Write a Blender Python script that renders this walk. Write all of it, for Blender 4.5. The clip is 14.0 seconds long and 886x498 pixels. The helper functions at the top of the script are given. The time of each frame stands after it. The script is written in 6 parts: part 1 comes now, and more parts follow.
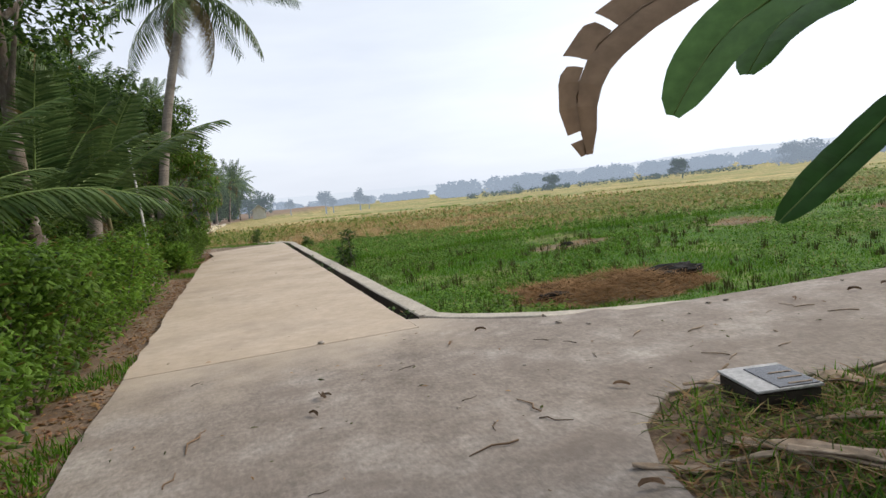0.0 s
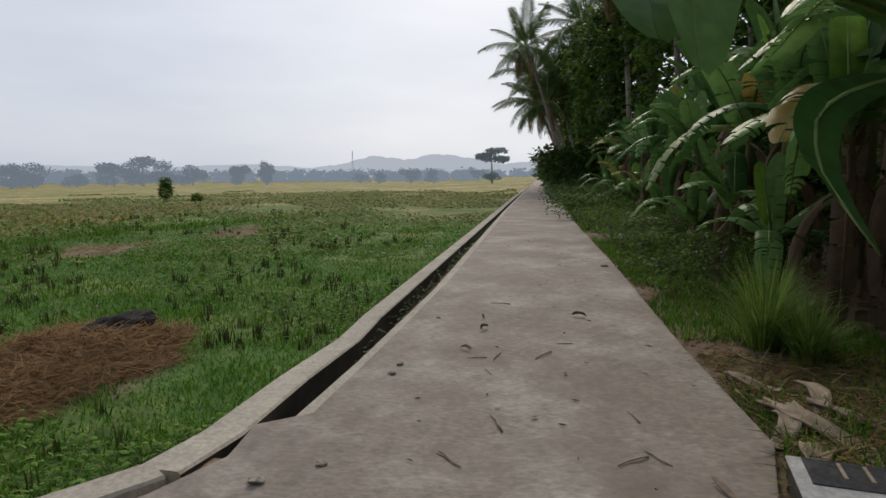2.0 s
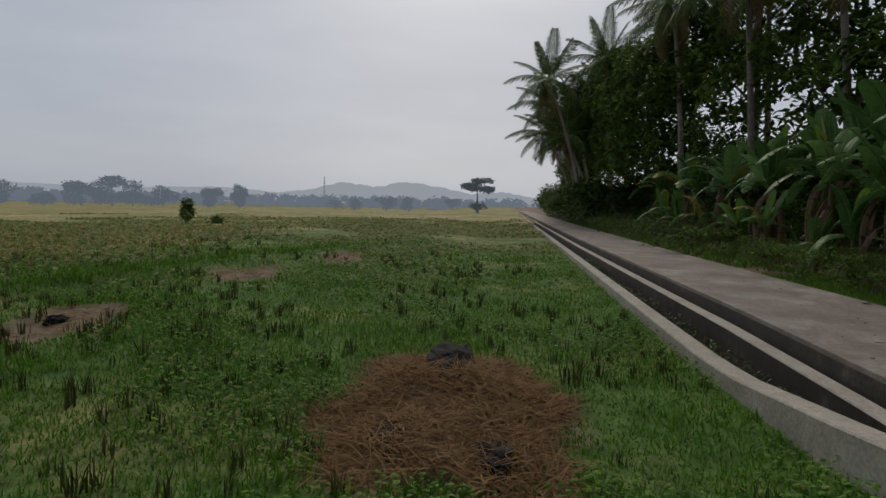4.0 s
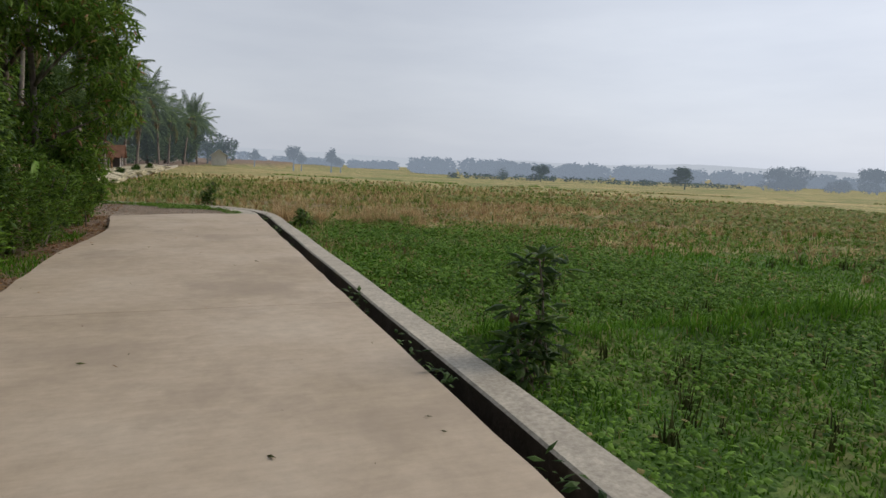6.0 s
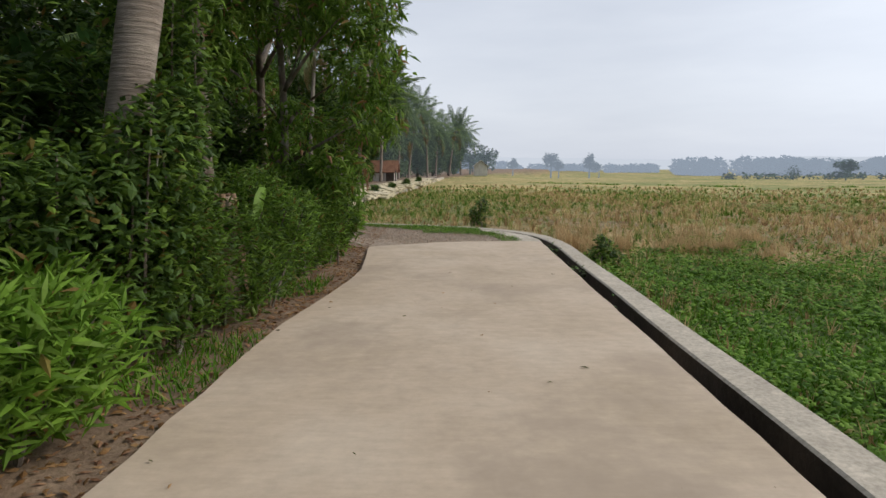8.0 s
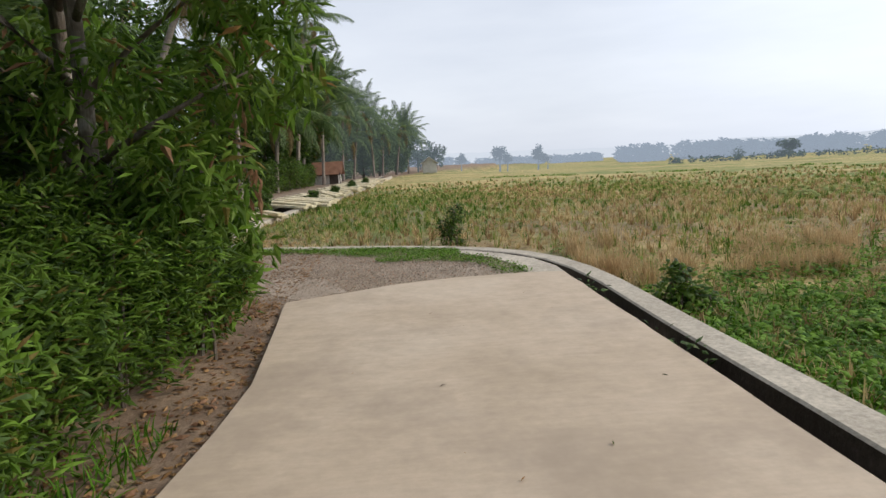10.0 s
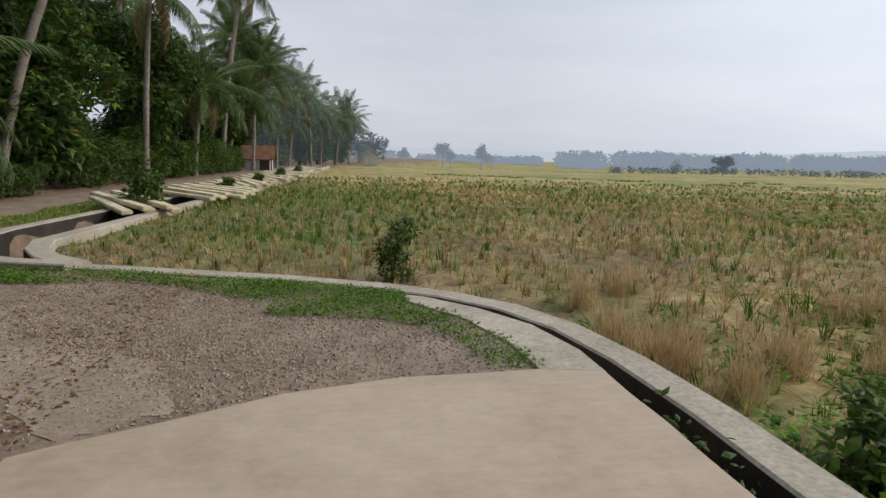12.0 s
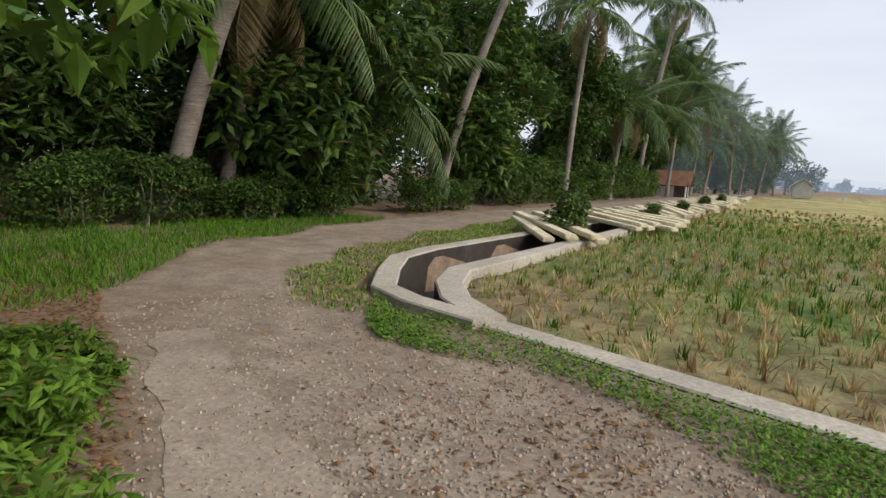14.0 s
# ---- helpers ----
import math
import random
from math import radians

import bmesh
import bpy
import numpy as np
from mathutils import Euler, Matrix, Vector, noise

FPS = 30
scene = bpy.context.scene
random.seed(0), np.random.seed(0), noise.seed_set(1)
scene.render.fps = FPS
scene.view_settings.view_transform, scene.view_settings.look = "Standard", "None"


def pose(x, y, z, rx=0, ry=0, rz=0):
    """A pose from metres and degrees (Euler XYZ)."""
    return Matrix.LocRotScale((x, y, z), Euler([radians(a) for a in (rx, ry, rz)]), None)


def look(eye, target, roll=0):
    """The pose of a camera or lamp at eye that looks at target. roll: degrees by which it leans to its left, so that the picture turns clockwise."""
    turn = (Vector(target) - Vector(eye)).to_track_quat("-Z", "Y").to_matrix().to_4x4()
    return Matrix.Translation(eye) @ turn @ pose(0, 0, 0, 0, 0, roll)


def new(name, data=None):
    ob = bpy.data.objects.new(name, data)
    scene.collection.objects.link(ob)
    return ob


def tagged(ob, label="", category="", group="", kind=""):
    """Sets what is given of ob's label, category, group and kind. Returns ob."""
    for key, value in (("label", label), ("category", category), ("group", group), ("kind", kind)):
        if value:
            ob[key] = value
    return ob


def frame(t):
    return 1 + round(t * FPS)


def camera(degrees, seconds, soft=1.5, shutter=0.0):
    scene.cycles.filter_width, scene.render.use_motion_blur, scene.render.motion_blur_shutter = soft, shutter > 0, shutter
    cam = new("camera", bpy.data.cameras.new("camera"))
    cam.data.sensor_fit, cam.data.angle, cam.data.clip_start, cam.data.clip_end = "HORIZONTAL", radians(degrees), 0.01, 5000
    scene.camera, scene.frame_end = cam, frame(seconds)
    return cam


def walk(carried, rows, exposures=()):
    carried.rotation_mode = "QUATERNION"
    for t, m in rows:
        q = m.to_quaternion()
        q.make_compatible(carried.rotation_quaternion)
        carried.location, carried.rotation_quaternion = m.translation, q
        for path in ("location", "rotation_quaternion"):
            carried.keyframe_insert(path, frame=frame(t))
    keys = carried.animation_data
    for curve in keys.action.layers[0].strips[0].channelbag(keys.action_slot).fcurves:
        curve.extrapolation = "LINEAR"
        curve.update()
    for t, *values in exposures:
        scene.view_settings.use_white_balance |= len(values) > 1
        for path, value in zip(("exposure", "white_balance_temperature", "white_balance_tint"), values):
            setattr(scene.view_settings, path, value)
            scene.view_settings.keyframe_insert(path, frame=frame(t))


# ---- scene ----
cam = camera(72.0, 14.0)
PATH = [
    (0, (-1.759, -7.05, 1.484), (-1.135, -5.159, 1.295), -6.1),
    (0.5, (-1.629, -5.815, 1.474), (-0.459, -4.21, 1.236), -4.8),
    (1, (-1.508, -4.673, 1.428), (0.071, -3.475, 1.166), -2.5),
    (1.5, (-1.338, -3.69, 1.417), (0.558, -3.111, 1.155), -1.3),
    (2, (-1.347, -2.641, 1.422), (0.629, -2.444, 1.181), -0.3),
    (4.5, (-1.23, 2.741, 1.334), (0.763, 2.831, 1.192), 1.5),
    (5, (-1.279, 3.534, 1.301), (0.606, 4.179, 1.131), 2.3),
    (5.5, (-1.242, 4.34, 1.275), (0.259, 5.643, 1.056), 1.5),
    (6, (-1.352, 4.983, 1.287), (-0.601, 6.817, 1.019), 2.4),
    (6.5, (-1.396, 5.896, 1.29), (-1.143, 7.857, 0.99), 2.2),
    (7, (-1.334, 6.888, 1.327), (-1.252, 8.867, 1.054), 1.9),
    (9.5, (-1.752, 12.19, 1.275), (-1.879, 14.169, 1.015), -1.9),
    (10, (-1.726, 13.15, 1.269), (-1.617, 15.128, 0.993), -3.1),
    (10.5, (-1.672, 14.019, 1.261), (-1.392, 15.977, 0.964), -2.8),
    (11, (-1.655, 14.858, 1.269), (-1.328, 16.808, 0.968), -2.6),
    (11.5, (-1.615, 15.652, 1.265), (-1.272, 17.598, 0.952), -1.3),
    (12, (-1.557, 16.481, 1.269), (-1.242, 18.434, 0.973), 1.0),
    (12.5, (-1.636, 17.276, 1.263), (-1.506, 19.251, 0.974), 1.5),
    (13, (-1.925, 18.026, 1.296), (-2.251, 19.976, 0.992), 0.6),
    (13.5, (-2.281, 18.732, 1.251), (-2.958, 20.59, 0.949), 1.7),
    (14, (-2.764, 19.441, 1.178), (-3.663, 21.208, 0.915), 3.3),
]
walk(cam, [(t, look(eye, target, roll)) for t, eye, target, roll in PATH],
     exposures=[(0, 0.42), (0.6, 0.0), (1.5, -0.3), (2.1, -0.42), (4.4, -1.02), (5.4, -0.84), (6.1, -0.16), (7.0, 0.02), (9.4, 0.24), (10.2, 0.26), (11, 0.06), (12, -0.06), (13, 0.04), (13.5, 0.24), (14, 0.3)])

# ---------------------------------------------------------------- light
SUN_EL, SUN_AZ = radians(36), radians(88)
world = bpy.data.worlds.new("overcast_sky")
scene.world = world
world.use_nodes = True
wt = world.node_tree
wt.nodes.clear()


def wnode(kind, **kw):
    n = wt.nodes.new(kind)
    for k, v in kw.items():
        n.inputs[k].default_value = v
    return n


w_out, w_bg = wnode("ShaderNodeOutputWorld"), wnode("ShaderNodeBackground", Strength=0.12)
w_sky = wnode("ShaderNodeTexSky")
w_sky.sky_type, w_sky.sun_disc = "NISHITA", False
w_sky.sun_elevation, w_sky.sun_rotation = SUN_EL, SUN_AZ
w_sky.dust_density, w_sky.air_density = 4.0, 1.0
w_co, w_map = wnode("ShaderNodeTexCoord"), wnode("ShaderNodeMapping")
w_map.inputs["Scale"].default_value = (1.0, 1.0, 5.0)
w_noise = wnode("ShaderNodeTexNoise", Scale=1.6, Detail=5.0, Roughness=0.55)
w_ramp = wnode("ShaderNodeValToRGB")
w_ramp.color_ramp.elements[0].position, w_ramp.color_ramp.elements[0].color = 0.3, (4.9, 5.3, 6.1, 1)
w_ramp.color_ramp.elements[1].position, w_ramp.color_ramp.elements[1].color = 0.7, (6.1, 6.45, 7.1, 1)
w_mix = wt.nodes.new("ShaderNodeMixRGB")
w_mix.inputs[0].default_value = 0.88
wt.links.new(w_co.outputs["Generated"], w_map.inputs[0])
wt.links.new(w_map.outputs[0], w_noise.inputs["Vector"])
wt.links.new(w_noise.outputs[0], w_ramp.inputs[0])
wt.links.new(w_sky.outputs[0], w_mix.inputs[1])
wt.links.new(w_ramp.outputs[0], w_mix.inputs[2])
# the cloud cover is brighter towards the sun's side
w_dot = wt.nodes.new("ShaderNodeVectorMath")
w_dot.operation = "DOT_PRODUCT"
w_dot.inputs[1].default_value = (math.sin(SUN_AZ), math.cos(SUN_AZ), 0.0)
wt.links.new(w_co.outputs["Generated"], w_dot.inputs[0])
w_side = wnode("ShaderNodeValToRGB")
w_side.color_ramp.interpolation = "EASE"
w_side.color_ramp.elements[0].position, w_side.color_ramp.elements[0].color = 0.2, (1, 1, 1, 1)
w_side.color_ramp.elements[1].position, w_side.color_ramp.elements[1].color = 1.0, (1.3, 1.32, 1.35, 1)
wt.links.new(w_dot.outputs["Value"], w_side.inputs[0])
w_mul = wt.nodes.new("ShaderNodeMixRGB")
w_mul.blend_type = "MULTIPLY"
w_mul.inputs[0].default_value = 1.0
wt.links.new(w_mix.outputs[0], w_mul.inputs[1])
wt.links.new(w_side.outputs[0], w_mul.inputs[2])
wt.links.new(w_mul.outputs[0], w_bg.inputs[0])
wt.links.new(w_bg.outputs[0], w_out.inputs[0])

sun = new("sun", bpy.data.lights.new("sun", "SUN"))
sun.data.energy, sun.data.angle, sun.data.color = 1.9, radians(24), (1.0, 0.88, 0.72)
sun.matrix_world = look((math.sin(SUN_AZ) * 50, math.cos(SUN_AZ) * 50, 50 * math.tan(SUN_EL)), (0, 0, 0))


# ---------------------------------------------------------------- materials
def material(name, rough=0.8):
    m = bpy.data.materials.new(name)
    m.use_nodes = True
    t = m.node_tree
    b = t.nodes["Principled BSDF"]
    b.inputs["Roughness"].default_value = rough
    b.inputs["Specular IOR Level"].default_value = 0.3
    return m, t, b


def ramp(t, stops):
    r = t.nodes.new("ShaderNodeValToRGB")
    el = r.color_ramp.elements
    while len(el) < len(stops):
        el.new(0.5)
    for e, (p, c) in zip(el, stops):
        e.position, e.color = p, (*c, 1)
    return r


def tex_noise(t, scale, detail=4.0, rough=0.55, stretch=None, src="Object"):
    co = t.nodes.new("ShaderNodeTexCoord")
    n = t.nodes.new("ShaderNodeTexNoise")
    n.inputs["Scale"].default_value, n.inputs["Detail"].default_value, n.inputs["Roughness"].default_value = scale, detail, rough
    if stretch:
        mp = t.nodes.new("ShaderNodeMapping")
        mp.inputs["Scale"].default_value = stretch
        t.links.new(co.outputs[src], mp.inputs[0])
        t.links.new(mp.outputs[0], n.inputs["Vector"])
    else:
        t.links.new(co.outputs[src], n.inputs["Vector"])
    return n


def mix(t, kind, a, b, fac=1.0):
    n = t.nodes.new("ShaderNodeMixRGB")
    n.blend_type = kind
    for sock, v in ((n.inputs[0], fac), (n.inputs[1], a), (n.inputs[2], b)):
        if hasattr(v, "is_linked"):
            t.links.new(v, sock)
        elif isinstance(v, tuple):
            sock.default_value = (*v, 1)
        else:
            sock.default_value = v
    return n.outputs[0]


def bump(t, b, height, strength=0.4, dist=0.01):
    n = t.nodes.new("ShaderNodeBump")
    n.inputs["Strength"].default_value, n.inputs["Distance"].default_value = strength, dist
    t.links.new(height, n.inputs["Height"])
    t.links.new(n.outputs[0], b.inputs["Normal"])


def earthy(name, stops, scale, fine, rough=0.9, stretch=None, fine_stretch=None, strength=0.5, dist=0.01, stain=None, grit=(0.72, 1.2), mott=(0.86, 1.1)):
    """Two scales of noise: broad patches through a colour ramp, and fine grain that also gives relief."""
    m, t, b = material(name, rough)
    broad = tex_noise(t, scale, 5.0, 0.6, stretch)
    grain = tex_noise(t, fine, 4.0, 0.65, fine_stretch)
    r = ramp(t, stops)
    t.links.new(broad.outputs[0], r.inputs[0])
    g = ramp(t, [(0.3, (grit[0],) * 3), (0.7, (grit[1],) * 3)])
    t.links.new(grain.outputs[0], g.inputs[0])
    col = mix(t, "MULTIPLY", r.outputs[0], g.outputs[0])
    mid = tex_noise(t, 7.0, 6.0, 0.7)
    mr = ramp(t, [(0.3, (mott[0],) * 3), (0.7, (mott[1],) * 3)])
    t.links.new(mid.outputs[0], mr.inputs[0])
    col = mix(t, "MULTIPLY", col, mr.outputs[0])
    if stain:
        sn = tex_noise(t, stain[1], 6.0, 0.7)
        sr = ramp(t, [(0.5, (0, 0, 0)), (0.68, (1, 1, 1))])
        t.links.new(sn.outputs[0], sr.inputs[0])
        col = mix(t, "MIX", col, stain[0], sr.outputs[0])
    t.links.new(col, b.inputs["Base Color"])
    bump(t, b, grain.outputs[0], strength, dist)
    return m


def leafy(name, dark, light, rough=0.5, glow=0.25, dry=None, dry_share=0.1, whole=False):
    """Leaf colour varied from leaf to leaf, with some light let through."""
    m, t, b = material(name, rough)
    b.inputs["Specular IOR Level"].default_value = 0.16
    geo = t.nodes.new("ShaderNodeNewGeometry")
    info = t.nodes.new("ShaderNodeObjectInfo")
    stops = [(0.0, dark), (0.75, light)]
    if dry:
        stops += [(1 - dry_share, light), (min(0.999, 1 - dry_share + 0.02), dry)]
    r = ramp(t, stops)
    t.links.new(info.outputs["Random"] if whole else geo.outputs["Random Per Island"], r.inputs[0])
    tone = ramp(t, [(0.0, (0.8, 0.8, 0.8)), (1.0, (1.2, 1.2, 1.2))])
    t.links.new(info.outputs["Random"], tone.inputs[0])
    n = tex_noise(t, 9.0, 3.0)
    nr = ramp(t, [(0.3, (0.8, 0.8, 0.8)), (0.7, (1.15, 1.15, 1.15))])
    t.links.new(n.outputs[0], nr.inputs[0])
    col = mix(t, "MULTIPLY", mix(t, "MULTIPLY", r.outputs[0], tone.outputs[0]), nr.outputs[0])
    t.links.new(col, b.inputs["Base Color"])
    tr, mx = t.nodes.new("ShaderNodeBsdfTranslucent"), t.nodes.new("ShaderNodeMixShader")
    t.links.new(col, tr.inputs[0])
    mx.inputs[0].default_value = glow
    t.links.new(b.outputs[0], mx.inputs[1])
    t.links.new(tr.outputs[0], mx.inputs[2])
    t.links.new(mx.outputs[0], t.nodes["Material Output"].inputs[0])
    return m


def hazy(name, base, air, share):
    """Distance: a dull surface with the haze mixed into it as emission."""
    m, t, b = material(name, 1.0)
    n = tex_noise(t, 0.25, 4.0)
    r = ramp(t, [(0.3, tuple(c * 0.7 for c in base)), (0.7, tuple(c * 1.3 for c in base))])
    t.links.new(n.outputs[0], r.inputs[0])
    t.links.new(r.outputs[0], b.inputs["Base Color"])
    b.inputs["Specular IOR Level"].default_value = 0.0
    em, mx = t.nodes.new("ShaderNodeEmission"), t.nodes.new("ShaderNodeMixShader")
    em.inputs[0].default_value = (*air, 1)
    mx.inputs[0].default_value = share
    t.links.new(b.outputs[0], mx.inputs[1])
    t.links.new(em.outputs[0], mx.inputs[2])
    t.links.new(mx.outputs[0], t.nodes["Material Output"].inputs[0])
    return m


M = {}
M["concrete_new"] = earthy("pale tan broomed concrete", [(0.3, (0.41, 0.335, 0.25)), (0.5, (0.485, 0.40, 0.31)), (0.72, (0.54, 0.46, 0.37))], 0.7, 22, 0.85, None, (0.22, 1, 1), 0.2, 0.004, ((0.36, 0.295, 0.23), 0.6), (0.94, 1.05), (0.88, 1.08))
M["concrete_old"] = earthy("weathered grey-brown concrete", [(0.3, (0.205, 0.17, 0.14)), (0.5, (0.275, 0.235, 0.2)), (0.7, (0.40, 0.36, 0.32))], 0.9, 34, 0.8, None, (1, 0.5, 1), 0.4, 0.008, ((0.185, 0.15, 0.125), 0.8), (0.72, 1.2), (0.74, 1.2))
m = M["concrete_old"]
t, b = m.node_tree, m.node_tree.nodes["Principled BSDF"]
old_col = b.inputs["Base Color"].links[0].from_socket
co = t.nodes.new("ShaderNodeTexCoord")
xyz = t.nodes.new("ShaderNodeSeparateXYZ")
t.links.new(co.outputs["Object"], xyz.inputs[0])
edge = tex_noise(t, 1.3, 5.0, 0.6)
sum_ = t.nodes.new("ShaderNodeMath")
sum_.operation = "MULTIPLY_ADD"
t.links.new(edge.outputs[0], sum_.inputs[0])
sum_.inputs[1].default_value = 3.0
t.links.new(xyz.outputs["Y"], sum_.inputs[2])
spans = []
for src_, a_, b_ in ((sum_.outputs[0], -0.4, 1.3), (xyz.outputs["X"], 0.9, -0.3)):
    mr_ = t.nodes.new("ShaderNodeMapRange")
    mr_.inputs[1].default_value, mr_.inputs[2].default_value = a_, b_
    t.links.new(src_, mr_.inputs[0])
    spans.append(mr_)
both = t.nodes.new("ShaderNodeMath")
both.operation = "MULTIPLY"
t.links.new(spans[0].outputs[0], both.inputs[0])
t.links.new(spans[1].outputs[0], both.inputs[1])
tan_noise = tex_noise(t, 0.7, 5.0, 0.6)
tan_ramp = ramp(t, [(0.3, (0.40, 0.33, 0.25)), (0.7, (0.52, 0.44, 0.35))])
t.links.new(tan_noise.outputs[0], tan_ramp.inputs[0])
t.links.new(mix(t, "MIX", old_col, tan_ramp.outputs[0], both.outputs[0]), b.inputs["Base Color"])
M["concrete_worn"] = earthy("worn pale concrete remains", [(0.3, (0.3, 0.245, 0.195)), (0.6, (0.39, 0.325, 0.265)), (0.75, (0.44, 0.375, 0.31))], 1.4, 34, 0.9, None, None, 0.6, 0.01, ((0.22, 0.175, 0.135), 1.6))
M["concrete_wall"] = earthy("cast concrete drain wall", [(0.3, (0.36, 0.325, 0.27)), (0.7, (0.52, 0.475, 0.4))], 1.5, 30, 0.9, None, None, 0.4, 0.006)
M["dark_bed"] = earthy("dark wet drain mud", [(0.3, (0.02, 0.017, 0.014)), (0.7, (0.05, 0.042, 0.035))], 2, 25, 0.6)
# near-black concrete: shade and stain on drain faces; also the tiled block's body
M["dark_concrete"] = earthy("damp stained concrete", [(0.3, (0.03, 0.024, 0.019)), (0.6, (0.06, 0.05, 0.042)), (0.75, (0.13, 0.115, 0.1))], 2.2, 25, 0.7)
M["bark"] = earthy("grey mottled bark", [(0.35, (0.11, 0.085, 0.065)), (0.55, (0.2, 0.17, 0.14)), (0.68, (0.38, 0.36, 0.32))], 5, 30, 0.95, None, (1, 1, 0.2), 0.8, 0.02)
M["palm_bark"] = earthy("ringed coconut bark", [(0.3, (0.20, 0.165, 0.14)), (0.7, (0.34, 0.30, 0.26))], 2.5, 9, 0.95, None, (0.3, 0.3, 4), 0.8, 0.03)
M["banana_stem"] = earthy("banana sheath", [(0.3, (0.07, 0.07, 0.03)), (0.55, (0.14, 0.13, 0.06)), (0.75, (0.11, 0.07, 0.045))], 5, 26, 0.8, (1, 1, 0.1), (1, 1, 0.02), 0.15, 0.005, None, (0.85, 1.12))
M["dry_wood"] = earthy("dry pale wood", [(0.3, (0.25, 0.19, 0.14)), (0.7, (0.42, 0.34, 0.26))], 3, 20, 0.9, None, None, 0.4, 0.01)
M["pale_plank"] = earthy("fresh pale split wood", [(0.3, (0.62, 0.53, 0.34)), (0.7, (0.78, 0.72, 0.55))], 3, 18, 0.8)
M["stone"] = earthy("grey stone", [(0.3, (0.27, 0.235, 0.2)), (0.7, (0.45, 0.4, 0.35))], 8, 40, 0.9)
M["tile"] = earthy("white glazed tile", [(0.3, (0.36, 0.36, 0.36)), (0.7, (0.48, 0.48, 0.48))], 6, 40, 0.45, strength=0.1)
M["dark_tile"] = earthy("dark glazed tile", [(0.3, (0.06, 0.06, 0.065)), (0.7, (0.1, 0.1, 0.105))], 6, 40, 0.2, strength=0.1)
M["plaster"] = earthy("stained white plaster", [(0.3, (0.5, 0.47, 0.42)), (0.7, (0.68, 0.66, 0.62))], 1.2, 20, 0.9)
M["roof"] = earthy("clay roof tile", [(0.3, (0.16, 0.08, 0.05)), (0.7, (0.28, 0.15, 0.1))], 1.5, 12, 0.9)
M["dark_wood"] = earthy("dark weathered boards", [(0.3, (0.05, 0.04, 0.035)), (0.7, (0.11, 0.09, 0.075))], 2, 15, 0.9)
M["ash"] = earthy("charred straw", [(0.3, (0.008, 0.008, 0.009)), (0.7, (0.03, 0.028, 0.027))], 6, 30, 0.95)
M["white_pipe"] = earthy("white painted pole", [(0.3, (0.6, 0.6, 0.6)), (0.7, (0.7, 0.7, 0.7))], 4, 20, 0.5)
M["leaf_mid"] = leafy("mid green leaves", (0.058, 0.115, 0.018), (0.155, 0.255, 0.042), 0.5, 0.44, (0.16, 0.11, 0.03), 0.04)
M["leaf_bright"] = leafy("fresh green leaves", (0.08, 0.165, 0.017), (0.19, 0.335, 0.045), 0.55, 0.46, (0.22, 0.18, 0.05), 0.05)
M["leaf_dark"] = leafy("dark glossy leaves", (0.028, 0.058, 0.015), (0.08, 0.14, 0.034), 0.45, 0.32, (0.12, 0.08, 0.03), 0.03)
M["leaf_red"] = leafy("dry russet leaves", (0.16, 0.08, 0.045), (0.34, 0.2, 0.12), 0.8, 0.3)
M["palm_leaf"] = leafy("coconut leaflets", (0.042, 0.08, 0.025), (0.115, 0.175, 0.06), 0.4, 0.3, (0.2, 0.16, 0.06), 0.03)
M["palm_dry"] = leafy("dry coconut leaflets", (0.12, 0.09, 0.04), (0.26, 0.2, 0.1), 0.8, 0.25)
M["banana_leaf"] = leafy("banana blade", (0.045, 0.12, 0.03), (0.125, 0.24, 0.07), 0.38, 0.35, (0.3, 0.22, 0.06), 0.06, True)
M["banana_young"] = leafy("young banana blade", (0.12, 0.24, 0.03), (0.18, 0.32, 0.05), 0.4, 0.4, None, 0, True)
M["banana_dry"] = leafy("dry banana blade", (0.13, 0.09, 0.06), (0.24, 0.165, 0.11), 0.85, 0.2, None, 0, True)
M["midrib"] = leafy("pale midrib", (0.16, 0.24, 0.08), (0.22, 0.3, 0.1), 0.5, 0.1)
M["grass"] = leafy("green grass blades", (0.036, 0.11, 0.009), (0.12, 0.25, 0.022), 0.7, 0.3, (0.28, 0.24, 0.1), 0.05)
M["mango_leaf"] = leafy("long hanging tree leaves", (0.07, 0.13, 0.02), (0.2, 0.31, 0.055), 0.5, 0.45, (0.35, 0.2, 0.08), 0.05)
M["lemongrass"] = leafy("lemongrass blades", (0.09, 0.18, 0.03), (0.24, 0.35, 0.08), 0.6, 0.35)
M["weed"] = leafy("creeping weed leaves", (0.038, 0.1, 0.011), (0.165, 0.3, 0.04), 0.65, 0.25, (0.25, 0.22, 0.08), 0.05)
M["stubble_green"] = leafy("greening stubble", (0.14, 0.2, 0.035), (0.36, 0.38, 0.12), 0.8, 0.3, (0.45, 0.36, 0.18), 0.3)
M["stubble_dry"] = leafy("straw stubble", (0.30, 0.21, 0.095), (0.54, 0.42, 0.23), 0.9, 0.3)
M["weed_pale"] = leafy("pale grey-green weeds", (0.16, 0.22, 0.065), (0.38, 0.43, 0.17), 0.8, 0.3, (0.36, 0.29, 0.15), 0.15)
M["stubble_brown"] = leafy("brown stubble", (0.2, 0.125, 0.06), (0.4, 0.27, 0.14), 0.9, 0.25)
M["stubble_dark"] = leafy("dark old stubble", (0.03, 0.035, 0.012), (0.09, 0.1, 0.035), 0.9, 0.15)
M["dry_grass"] = leafy("dry tan grass", (0.45, 0.31, 0.155), (0.7, 0.53, 0.31), 0.9, 0.3)
